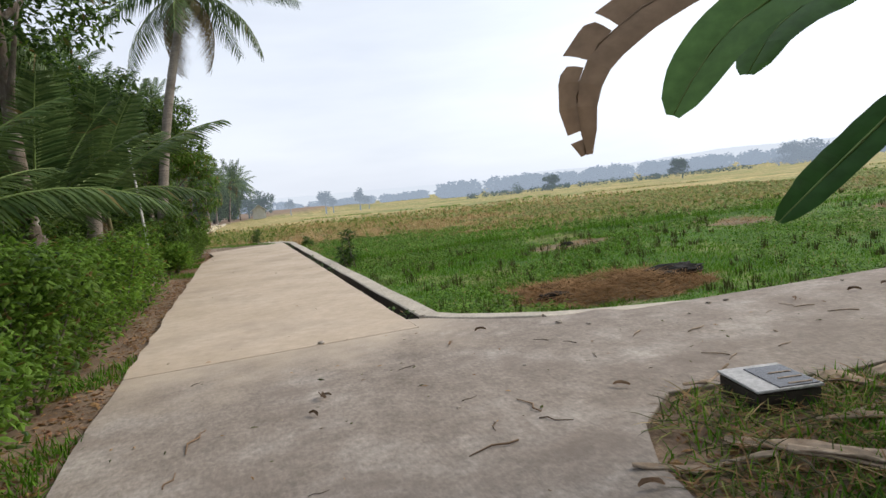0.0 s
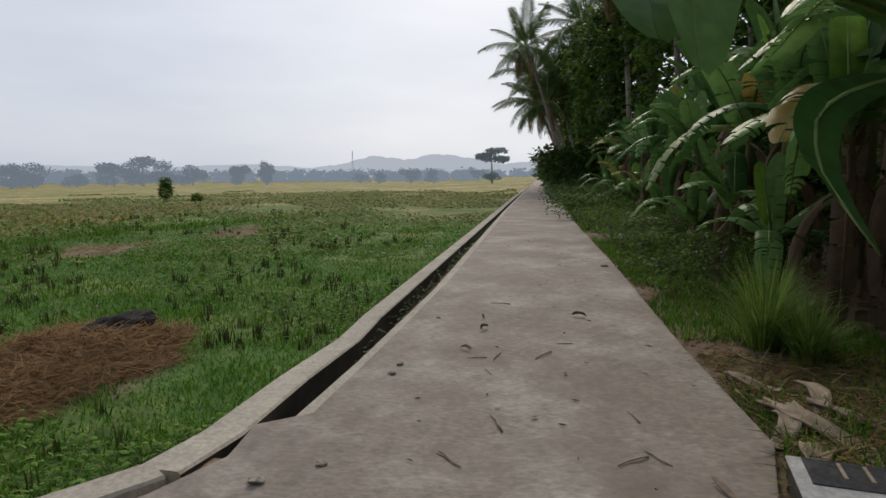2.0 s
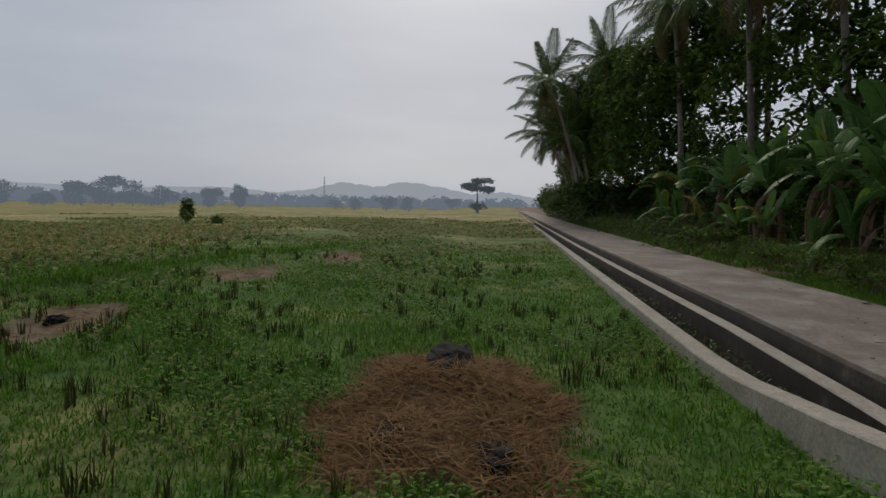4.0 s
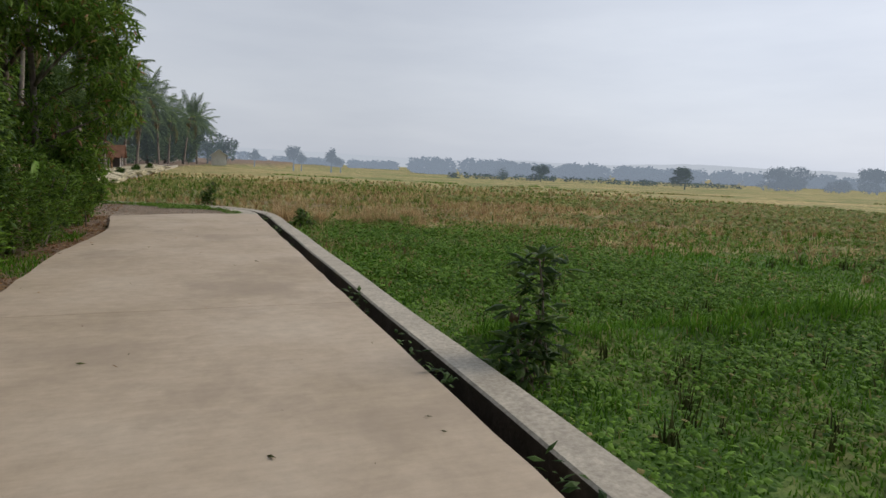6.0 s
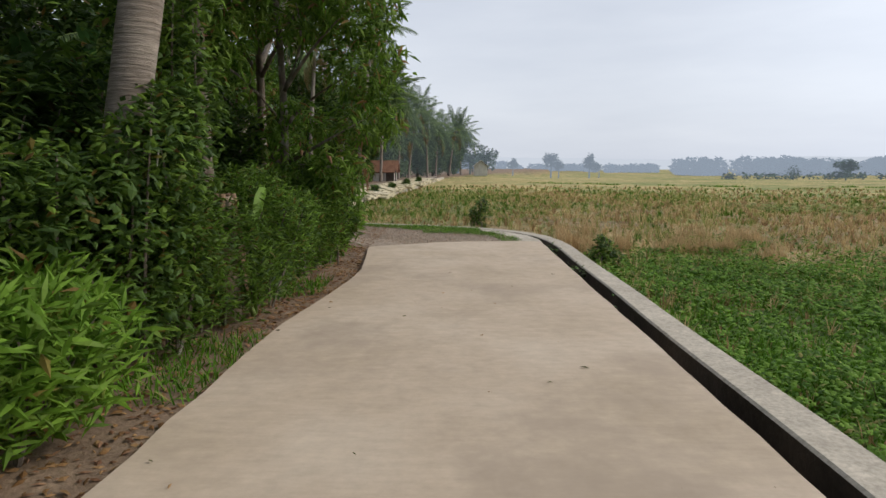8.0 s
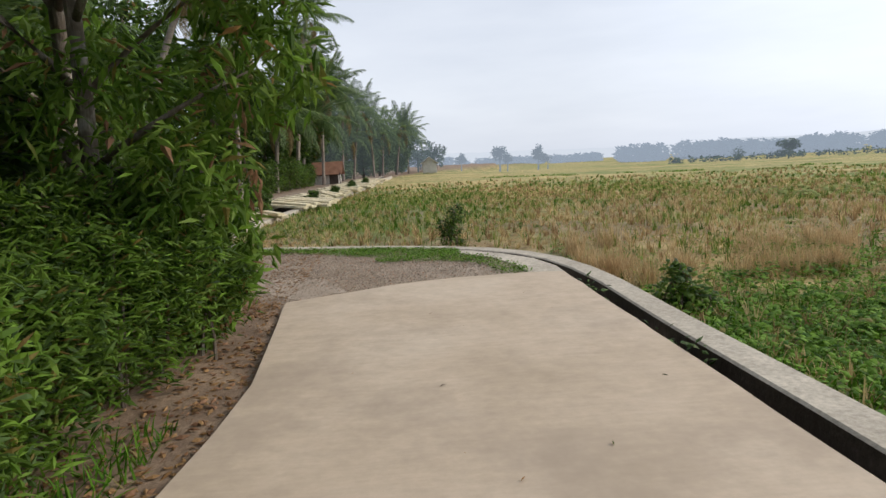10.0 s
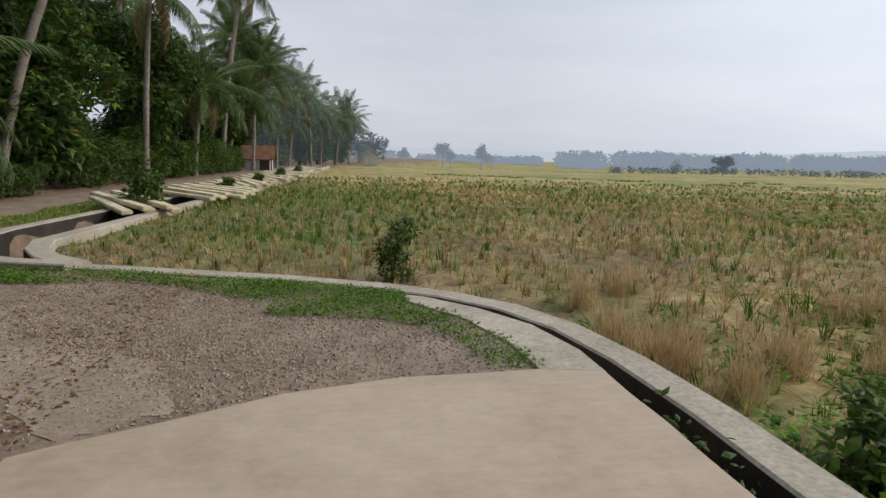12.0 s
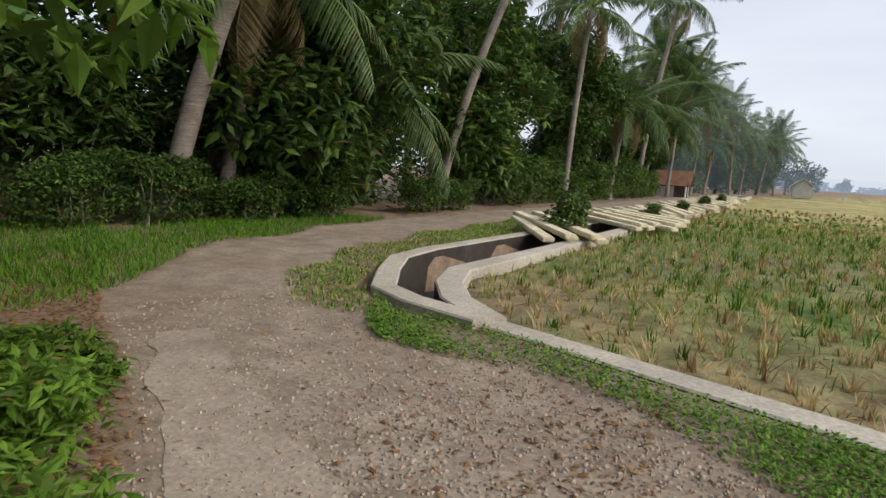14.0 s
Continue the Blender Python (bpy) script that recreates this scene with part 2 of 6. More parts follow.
M["straw"] = leafy("loose brown straw", (0.16, 0.085, 0.035), (0.34, 0.21, 0.10), 0.9, 0.15)
# bluish emission mixed into far materials in place of real haze
HAZE_GLOW = (0.44, 0.52, 0.64)
M["haze_0"] = hazy("palms and trees past sixty metres", (0.085, 0.13, 0.045), HAZE_GLOW, 0.055)
M["haze_1"] = hazy("trees at two hundred metres", (0.04, 0.075, 0.03), HAZE_GLOW, 0.16)
M["haze_2"] = hazy("trees at half a kilometre", (0.05, 0.075, 0.06), HAZE_GLOW, 0.42)
M["haze_3"] = hazy("woods at a kilometre", (0.05, 0.075, 0.085), HAZE_GLOW, 0.56)
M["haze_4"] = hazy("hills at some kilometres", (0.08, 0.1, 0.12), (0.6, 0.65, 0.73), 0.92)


# ---------------------------------------------------------------- mesh helpers
def raw_mesh(name, verts, faces, mats, smooth=False, slots=None):
    me = bpy.data.meshes.new(name)
    me.from_pydata(np.asarray(verts).tolist(), [], faces if isinstance(faces, list) else np.asarray(faces).tolist())
    for m in mats if isinstance(mats, (list, tuple)) else [mats]:
        me.materials.append(m)
    if slots is not None:
        me.polygons.foreach_set("material_index", np.asarray(slots, dtype=np.int32))
    if smooth:
        me.polygons.foreach_set("use_smooth", np.ones(len(me.polygons), dtype=bool))
    me.update()
    return me


def put(name, mesh, parent=None, m=None, label=""):
    ob = new(name, mesh)
    if parent is not None:
        ob.parent = parent
    if m is not None:
        ob.matrix_basis = m
    return tagged(ob, label) if label else ob


def part(name, bm, mat, parent=None, label="", m=None, smooth=False):
    me = bpy.data.meshes.new(name)
    bm.to_mesh(me)
    bm.free()
    me.materials.append(mat)
    if smooth:
        me.polygons.foreach_set("use_smooth", np.ones(len(me.polygons), dtype=bool))
    return put(name, me, parent, m, label)


def root(name, m, label, category, group="", kind=""):
    ob = new(name)
    ob.empty_display_size = 0.2
    ob.matrix_basis = m
    return tagged(ob, label, category, group, kind)


def tube(points, radii, sides=8, close=True):
    """Verts and faces of a tapered tube along points."""
    pts = [Vector(p) for p in points]
    vs, fs = [], []
    for i, p in enumerate(pts):
        d = (pts[min(i + 1, len(pts) - 1)] - pts[max(i - 1, 0)]).normalized()
        a = d.orthogonal().normalized() if abs(d.z) < 0.9 else Vector((1, 0, 0)).cross(d).normalized()
        b = d.cross(a)
        for k in range(sides):
            w = 2 * math.pi * k / sides
            vs.append(p + (a * math.cos(w) + b * math.sin(w)) * radii[i])
    for i in range(len(pts) - 1):
        for k in range(sides):
            k2 = (k + 1) % sides
            fs.append((i * sides + k, i * sides + k2, (i + 1) * sides + k2, (i + 1) * sides + k))
    if close:
        fs.append(tuple(range((len(pts) - 1) * sides, len(pts) * sides)))
        fs.append(tuple(reversed(range(sides))))
    return [tuple(v) for v in vs], fs


def block(bm, x0, y0, z0, x1, y1, z1, bevel=0.01):
    got = bmesh.ops.create_cube(bm, size=1, matrix=Matrix.LocRotScale(((x0 + x1) / 2, (y0 + y1) / 2, (z0 + z1) / 2), None, (x1 - x0, y1 - y0, z1 - z0)))
    if bevel:
        bmesh.ops.bevel(bm, geom=list({e for v in got["verts"] for e in v.link_edges}), offset=bevel, segments=2, affect="EDGES")


LEAF = np.array([(0, 0, 0), (0.5, 0.42, -0.04), (0, 1, -0.16), (-0.5, 0.42, -0.04), (0, 0.5, 0.05)])
LEAF_F = np.array([(0, 1, 4), (1, 2, 4), (2, 3, 4), (3, 0, 4)])
BLADE = np.array([(-0.5, 0, 0), (0.5, 0, 0), (0.32, 0.6, 0.02), (-0.32, 0.6, 0.02), (0, 1, -0.06)])
BLADE_F = [(0, 1, 2, 3), (3, 2, 4)]


def leaf_batch(rng, P, length, width, pitch, template=LEAF, faces=LEAF_F):
    """Leaves at the places P; pitch: how far each one rises (radians; 1.57 is upright)."""
    n = len(P)
    yaw = rng.uniform(0, 2 * math.pi, n)
    roll = rng.uniform(-0.6, 0.6, n)
    T = template[None] * np.stack([width, length, length], 1)[:, None]
    x, y, z = T[..., 0], T[..., 1], T[..., 2]
    cr, sr = np.cos(roll)[:, None], np.sin(roll)[:, None]
    x, z = x * cr + z * sr, z * cr - x * sr
    cp, sp = np.cos(pitch)[:, None], np.sin(pitch)[:, None]
    y, z = y * cp - z * sp, y * sp + z * cp
    cy, sy = np.cos(yaw)[:, None], np.sin(yaw)[:, None]
    V = np.stack([x * cy - y * sy, x * sy + y * cy, z], 2) + P[:, None]
    k = template.shape[0]
    off = np.arange(n) * k
    if isinstance(faces, list):
        F = []
        for f in faces:
            F.append((np.array(f)[None] + off[:, None]).tolist())
        F = [q for group in zip(*F) for q in group]
    else:
        F = (faces[None] + off[:, None, None]).reshape(-1, faces.shape[1]).tolist()
    return V.reshape(-1, 3), F


def blob_points(rng, blobs, n):
    """Places spread over the outer part of ellipsoids (x, y, z, rx, ry, rz)."""
    B = np.array(blobs, dtype=float)
    w = (B[:, 3] * B[:, 4] + B[:, 3] * B[:, 5] + B[:, 4] * B[:, 5])
    which = rng.choice(len(B), n, p=w / w.sum())
    d = rng.normal(size=(n, 3))
    d /= np.linalg.norm(d, axis=1)[:, None]
    r = rng.uniform(0.35, 1.0, n) ** 0.45 * rng.uniform(0.85, 1.12, n)
    return B[which, :3] + d * r[:, None] * B[which, 3:]


def foliage(name, rng, blobs, n, size, ratio, mats, shares=None, droop=(-0.9, 0.7), floor=0.02):
    P = blob_points(rng, blobs, n)
    P = P[P[:, 2] > floor]
    L = size * rng.uniform(0.65, 1.35, len(P))
    V, F = leaf_batch(rng, P, L, L * ratio, rng.uniform(*droop, len(P)))
    mats = mats if isinstance(mats, list) else [mats]
    slots = np.repeat(rng.choice(len(mats), len(P), p=shares), len(LEAF_F))
    return raw_mesh(name, V, F, mats, slots=slots)


# ---------------------------------------------------------------- the lie of the land
# wall between field and drain, from far along the side road round to the dirt lane
WALL = [(160, -10.6), (60, -4.25), (21, -1.92), (6, -1.0), (3.2, -0.98), (1.9, -1.02), (1.35, -0.95), (0.9, -0.58), (0.55, -0.25), (0.33, 0.1),
        (0.32, 6), (0.32, 13), (0.32, 19.2), (0.27, 20.1), (0.14, 20.9), (-0.14, 21.55), (-0.6, 22.08), (-1.2, 22.5), (-2.2, 22.98), (-3.25, 23.36), (-4.55, 23.84),
        (-5.1, 24.35), (-5.5, 25.0), (-5.77, 25.8), (-5.62, 28.6), (-5.45, 33), (-5.0, 50), (-3.6, 95), (1.0, 124), (9, 170), (60, 420)]
WP = np.array(WALL)


def wall_side(X, Y):
    """Distance to that wall, positive on the field's side, and how far along it."""
    best = np.full(X.shape, 1e9)
    side = np.zeros(X.shape)
    for (ax, ay), (bx, by) in zip(WP[:-1], WP[1:]):
        dx, dy = bx - ax, by - ay
        L = dx * dx + dy * dy
        u = np.clip(((X - ax) * dx + (Y - ay) * dy) / L, 0, 1)
        d = np.hypot(X - ax - u * dx, Y - ay - u * dy)
        s = np.sign((Y - ay) * dx - (X - ax) * dy)
        near = d < best - 1e-9
        best = np.where(near, d, best)
        side = np.where(near, s, side)
    return -best * side


def fall(X, Y):
    """The fields step gently down towards the plain."""
    return 0.0095 * np.clip(np.hypot(X, Y - 10) - 22, 0, 320) * np.clip((X - 3) / 22, 0, 1) * np.clip((Y + 2) / 25, 0, 1)


def road_west(Y):
    """West edge of the concrete."""
    return np.interp(Y, [13.2, 14, 15.2, 16.1, 16.8, 17.7, 18.8, 19.1], [-3.0, -2.98, -2.84, -2.76, -2.74, -2.83, -2.95, -2.97])


def field_z(X, Y):
    return (-0.27 - fall(X, Y) - 0.27 * np.exp(-((Y - 0.5) / 4.5) ** 2) * np.clip((X - 0.3) / 3.0, 0, 1)
            + 0.16 * np.clip((Y - 19.5) / 5, 0, 1) * np.clip((48 - Y) / 15, 0, 1) * np.clip((12 - X) / 10, 0, 1)
            + 0.03 * np.sin(X * 1.7 + 0.6 * Y) * np.cos(Y * 1.3) + 0.02 * np.sin(X * 4.1) * np.sin(Y * 3.7))


def bund(X, Y):
    """Low grassed bank across the field."""
    yb = 9.4 - 0.013 * (X - 4.0) ** 2 * np.where(X > 4, 1, 0)
    return np.exp(-((Y - yb) / 0.35) ** 2) * (X > 0.8) * (X < 28)


DITCH = [(-5.2, 24.05), (-5.7, 24.65), (-6.0, 25.05), (-6.25, 25.9), (-6.22, 28), (-6.1, 30.8), (-5.95, 33)]


def in_trench(X, Y):
    return ((Y > 0.02) & (Y < 21.9) & (X > -1.1)) | ((X > 1.9) & (Y < 0)) | ((Y > 24.3) & (X < -5.0))


def ground_z(X, Y):
    d = wall_side(X, Y)
    bank = -0.05 + 0.025 * np.sin(X * 2.3 + Y) * np.sin(Y * 1.9) + 0.012 * np.sin(X * 6.1) * np.cos(Y * 5.3)
    side_road = (X > 0.5) & (Y < -0.6)
    trench_w = np.where(side_road, 0.9, np.where(Y > 24, 0.95, 0.42))
    flat_yard = np.clip((Y - 18.6) / 0.6, 0, 1) * np.clip((X + 9.0) / 1.0, 0, 1) * np.clip((26 - Y) / 2, 0, 1)
    bank = bank * (1 - flat_yard) + flat_yard * (-0.03 + 0.12 * (bank + 0.05))
    z = np.where(d > 0, field_z(X, Y) + 0.16 * bund(X, Y), bank)
    z = np.where((d <= np.where((Y > 24) & (X < -5), 0.07, 0.0)) & (d > -trench_w) & in_trench(X, Y), -0.62, z)
    for (ax, ay), (bx, by) in zip(DITCH[:-1], DITCH[1:]):
        u = np.clip(((X - ax) * (bx - ax) + (Y - ay) * (by - ay)) / ((bx - ax) ** 2 + (by - ay) ** 2), 0, 1)
        z = np.where(np.hypot(X - ax - u * (bx - ax), Y - ay - u * (by - ay)) < 0.37, -0.62, z)
    return np.where((X > road_west(Y) + 0.06) & (X < 0.0) & (Y < 19.0), -0.12, z)


def steps(*spans):
    out = []
    for a, b, s in spans:
        out += list(np.arange(a, b - 1e-6, s))
    return np.array(out + [spans[-1][1]])


GX = steps((-2500, -400, 350), (-400, -60, 34), (-60, -16, 2.2), (-16, -11, 0.5), (-11, 1.6, 0.12), (1.6, 12, 0.3), (12, 60, 1.5), (60, 400, 20), (400, 2500, 300))
GY = steps((-2500, -400, 350), (-400, -40, 30), (-40, -8, 1.6), (-8, -4.4, 0.3), (-4.4, 0.6, 0.12), (0.6, 19, 0.35), (19, 28.5, 0.12), (28.5, 50, 0.5), (50, 120, 5), (120, 400, 20), (400, 2500, 300))
gx, gy = np.meshgrid(GX, GY)
gz = ground_z(gx, gy)
nx, ny = len(GX), len(GY)
idx = np.arange(nx * ny).reshape(ny, nx)
quads = np.stack([idx[:-1, :-1], idx[:-1, 1:], idx[1:, 1:], idx[1:, :-1]], -1).reshape(-1, 4)


def green_share(X, Y):
    """How green the field is at a place: fresh weeds near the roads, straw farther out."""
    near = 1 / (1 + np.exp(np.clip((Y - 13.5 - 2.0 * np.sin(X * 0.25) - 5.2 * np.exp(-((X - 0.5) / 3.2) ** 2)) / 1.0, -40, 40))) * 1 / (1 + np.exp(np.clip((X - 38 - 0.3 * Y) / 8, -40, 40)))
    hook = 0.95 * np.exp(-(((X + 2.5) / 5.0) ** 2 + ((Y - 34) / 13) ** 2))
    far = 0.3 + 0.28 * np.sin(X * 0.11 + 1.3 * np.sin(Y * 0.13)) * np.sin(Y * 0.17)
    return np.clip(np.maximum(near, np.maximum(hook, far)), 0, 1)


def lane_left(Y):
    return np.interp(Y, [22.67, 24.07, 26.03, 31.3, 40, 60, 100], [-7.64, -8.55, -9.53, -10.2, -9.9, -8.9, -6.6]) + 0.12 * np.sin(Y * 1.7)


def lane_right(Y):
    return np.interp(Y, [22.73, 23.41, 24.56, 26.26, 29.75, 35.4, 60, 100], [-5.4, -6.17, -7.34, -7.85, -8.3, -8.45, -7.2, -5.2]) + 0.1 * np.sin(Y * 2.3)


def yard_share(X, Y):
    """Bare trodden earth and gravel: the yard past the concrete and the lane."""
    d = wall_side(X, Y)
    yard = (Y > 18.9) & (d < -0.15) & (X > -9.5) & (Y < 26) & (Y > np.interp(X, [-9, -7.26, -5.09, -4.58, -3.3, -2.9], [23.6, 22.4, 21.15, 20.6, 19.4, 18.9]))
    lane = (X > lane_left(Y)) & (X < lane_right(Y)) & (Y > 22.7)
    yard &= ((X < lane_right(Y) + 0.15) | (Y < 23.5)) & ((X > lane_left(Y)) | (Y < 22.7))
    return (yard | lane) * (0.72 + 0.28 * np.sin(X * 1.3 + 1.6 * np.sin(Y * 0.9)) * np.sin(Y * 1.5 + np.sin(X * 1.1)))


m, t, b = material("field and bank earth", 0.95)
att = t.nodes.new("ShaderNodeAttribute")
att.attribute_name = "cover"
sep = t.nodes.new("ShaderNodeSeparateColor")
t.links.new(att.outputs["Color"], sep.inputs[0])
n1, n2, n3 = tex_noise(t, 0.35, 5.0, 0.6), tex_noise(t, 3.0, 5.0, 0.65), tex_noise(t, 28, 4.0, 0.7)
green = ramp(t, [(0.3, (0.035, 0.08, 0.014)), (0.5, (0.07, 0.155, 0.025)), (0.7, (0.14, 0.21, 0.05))])
straw = ramp(t, [(0.32, (0.17, 0.14, 0.06)), (0.5, (0.38, 0.315, 0.155)), (0.66, (0.58, 0.475, 0.26))])
soil = ramp(t, [(0.3, (0.13, 0.09, 0.062)), (0.5, (0.21, 0.15, 0.105)), (0.7, (0.29, 0.215, 0.15))])
yardc = ramp(t, [(0.3, (0.22, 0.175, 0.135)), (0.5, (0.30, 0.245, 0.195)), (0.7, (0.38, 0.32, 0.26))])
for r_, n_ in ((green, n2), (straw, n2), (soil, n2), (yardc, n2)):
    t.links.new(n_.outputs[0], r_.inputs[0])
wob = t.nodes.new("ShaderNodeMath")
wob.operation = "MULTIPLY_ADD"
t.links.new(n1.outputs[0], wob.inputs[0])
wob.inputs[1].default_value = 2.4
wob.inputs[2].default_value = -1.2
add = t.nodes.new("ShaderNodeMath")
add.operation, add.use_clamp = "ADD", True
t.links.new(sep.outputs[0], add.inputs[0])
t.links.new(wob.outputs[0], add.inputs[1])
parcel = tex_noise(t, 0.085, 6.0, 0.62, (0.8, 2.0, 1.0))
tone = ramp(t, [(0.36, (0.5, 0.56, 0.44)), (0.43, (0.9, 0.98, 0.8)), (0.5, (1.0, 0.94, 0.86)), (0.57, (1.3, 1.2, 1.05)), (0.66, (0.82, 0.72, 0.66))])
t.links.new(parcel.outputs[0], tone.inputs[0])
straw_col = mix(t, "MULTIPLY", straw.outputs[0], tone.outputs[0])
col = mix(t, "MIX", straw_col, green.outputs[0], add.outputs[0])
col = mix(t, "MIX", col, soil.outputs[0], sep.outputs[1])
col = mix(t, "MIX", col, yardc.outputs[0], sep.outputs[2])
g3 = ramp(t, [(0.3, (0.7, 0.7, 0.7)), (0.7, (1.25, 1.25, 1.25))])
t.links.new(n3.outputs[0], g3.inputs[0])
t.links.new(mix(t, "MULTIPLY", col, g3.outputs[0]), b.inputs["Base Color"])
bump(t, b, n3.outputs[0], 0.6, 0.02)
M["earth"] = m
ground_me = raw_mesh("ground", np.stack([gx, gy, gz], -1).reshape(-1, 3), quads, M["earth"], smooth=True)
cov = ground_me.color_attributes.new("cover", "FLOAT_COLOR", "POINT")
dside = wall_side(gx, gy)
wob_ = 1 + 0.5 * np.sin(gx * 2.3 + gy) * np.sin(gy * 3.1 + 1.0)
yellow_brown = ((((gx - 4.1) / 2.1) ** 2 + ((gy - 1.95) / 1.2) ** 2 < wob_) | (((gx - 6.4) / 1.3) ** 2 + ((gy - 7.2) / 0.6) ** 2 < wob_)
                | (((gx - 12.4) / 1.6) ** 2 + ((gy - 6.9) / 0.7) ** 2 < wob_) | (((gx - 17) / 2) ** 2 + ((gy - 5.6) / 0.6) ** 2 < wob_))
stubble_soil = 0.7 * np.exp(-((gy - 25) / 11) ** 2) * (gx > -6) * (gx < 32) * np.clip(0.6 + 0.6 * np.sin(gx * 0.9 + np.sin(gy * 0.5)) * np.sin(gy * 0.8 + np.sin(gx * 0.7)), 0, 1)
soil_share = np.where(dside > 0, np.maximum(0.85 * yellow_brown, stubble_soil), 1.0)
cc = np.stack([green_share(gx, gy), soil_share, yard_share(gx, gy), np.ones_like(gx)], -1)
cov.data.foreach_set("color", cc.reshape(-1).astype(np.float32))
tagged(put("ground", ground_me), "harvested rice fields, earth banks and a trodden yard", "ground", kind="structure")


# ---------------------------------------------------------------- roads, drain walls
def plate(name, outline, z0, z1, mat, label, category="road", parent=None, bevel=0.005):
    bm = bmesh.new()
    f = bm.faces.new([bm.verts.new((x, y, z1)) for x, y in outline])
    if f.normal.z < 0:
        f.normal_flip()
    top = list(f.edges)
    got = bmesh.ops.extrude_face_region(bm, geom=[f])
    bmesh.ops.translate(bm, vec=(0, 0, z0 - z1), verts=[v for v in got["geom"] if isinstance(v, bmesh.types.BMVert)])
    bmesh.ops.recalc_face_normals(bm, faces=bm.faces)
    if bevel:
        bmesh.ops.bevel(bm, geom=[e for e in bm.edges if all(abs(v.co.z - z1) < 1e-5 for v in e.verts)], offset=bevel, segments=2, affect="EDGES")
    ob = part(name, bm, mat, parent)
    return tagged(ob, label, category, kind="structure") if parent is None else ob


def wavy(a, b, n, amp, rng):
    """Points from a to b with an uneven line between."""
    out = []
    for i in range(n + 1):
        u = i / n
        w = amp * rng.uniform(-1, 1) * (0 < i < n)
        dx, dy = b[0] - a[0], b[1] - a[1]
        L = math.hypot(dx, dy)
        out.append((a[0] + dx * u - dy / L * w, a[1] + dy * u + dx / L * w))
    return out


rr = random.Random(5)
left_mid = wavy((-3.0, 10.45), (-3.0, -0.55), 26, 0.03, rr)
plate("road_1", wavy((0, -0.55), (0, 10.45), 30, 0.008, rr) + left_mid, -0.5, 0.0, M["concrete_new"], "pale tan broomed concrete village road", bevel=0.002)
far_left = [(-2.97, 19.12), (-2.95, 18.8), (-2.88, 18.2), (-2.83, 17.7), (-2.78, 17.2), (-2.74, 16.8), (-2.76, 16.1), (-2.84, 15.2), (-2.98, 14.0)]
plate("road_2", wavy((0, 10.453), (0, 19.85), 26, 0.008, rr) + [(-0.4, 19.93), (-0.75, 19.9), (-1.25, 19.88), (-1.9, 19.7), (-2.4, 19.42), (-2.8, 19.22)]
      + far_left + wavy((-3.0, 13.2), (-3.0, 10.453), 7, 0.02, rr), -0.5, 0.0, M["concrete_new"], "pale tan broomed concrete village road, uneven end", bevel=0.002)
side_left = [(160, -10.9), (60, -4.95), (24.3, -2.84), (7.1, -1.93), (3.8, -1.66), (2.1, -1.5), (1.9, -1.22)]
plate("road_3", side_left + [(1.5, -1.24), (1.1, -1.04), (0.74, -0.72), (0.45, -0.42), (0.24, -0.16), (0.0, -0.02), (0, -0.562), (-3.0, -0.562)]
      + wavy((-3.0, -1.2), (-3.0, -14), 20, 0.03, rr) + [(0.0, -14), (0.0, -4.95), (0.12, -4.5), (0.35, -4.1), (0.8, -3.75), (1.3, -3.85), (1.9, -4.08), (3.8, -4.13), (7.8, -4.36), (16.8, -4.75), (37, -5.9), (60, -7.35), (160, -13.3)],
      -0.5, 0.0, M["concrete_old"], "weathered grey-brown concrete road junction and side road")


def ribbon(name, line, widths, tops, bottom, mat, label, category="wall", damp=0):
    """A wall of given width along a line, with its top at a height for each point."""
    P = [Vector((x, y, 0)) for x, y in line]
    vs, fs = [], []
    for i, p in enumerate(P):
        d = (P[min(i + 1, len(P) - 1)] - P[max(i - 1, 0)]).normalized()
        nrm = Vector((-d.y, d.x, 0)) * widths[i] / 2
        t_, bv = tops[i], 0.015
        for off, z in ((1, bottom), (1, t_ - bv), (0.88, t_), (-0.88, t_), (-1, t_ - bv), (-1, bottom)):
            q = p + nrm * off
            vs.append((q.x, q.y, z))
    for i in range(len(P) - 1):
        for k in range(6):
            k2 = (k + 1) % 6
            fs.append((i * 6 + k, i * 6 + k2, i * 6 + 6 + k2, i * 6 + 6 + k))
    fs.append((0, 1, 2, 3, 4, 5))
    fs.append(tuple(len(vs) - 6 + k for k in (5, 4, 3, 2, 1, 0)))
    bm = bmesh.new()
    bv_ = [bm.verts.new(v) for v in vs]
    for f in fs:
        bm.faces.new([bv_[i] for i in f])
        bm.faces.ensure_lookup_table()
    # drain-side faces coloured darker, for the drain's shade as well as stain
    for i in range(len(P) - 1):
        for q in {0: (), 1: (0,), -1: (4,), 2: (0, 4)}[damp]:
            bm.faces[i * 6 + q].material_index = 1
    bmesh.ops.recalc_face_normals(bm, faces=bm.faces)
    ob = part(name, bm, mat)
    ob.data.materials.append(M["dark_concrete"])
    return tagged(ob, label, category, kind="structure")


def dense(line, step):
    out = [line[0]]
    for a, b in zip(line[:-1], line[1:]):
        n = max(1, int(math.hypot(b[0] - a[0], b[1] - a[1]) / step))
        n = min(n, 40)
        out += [(a[0] + (b[0] - a[0]) * k / n, a[1] + (b[1] - a[1]) * k / n) for k in range(1, n + 1)]
    return out


side_wall = dense([p for p in WALL if p[0] > 1.3 and p[1] < 0], 0.5)


def side_top(x):
    return -0.33 if x > 5 else -0.01 - 0.32 * max(0.0, (x - 1.4) / 3.6)


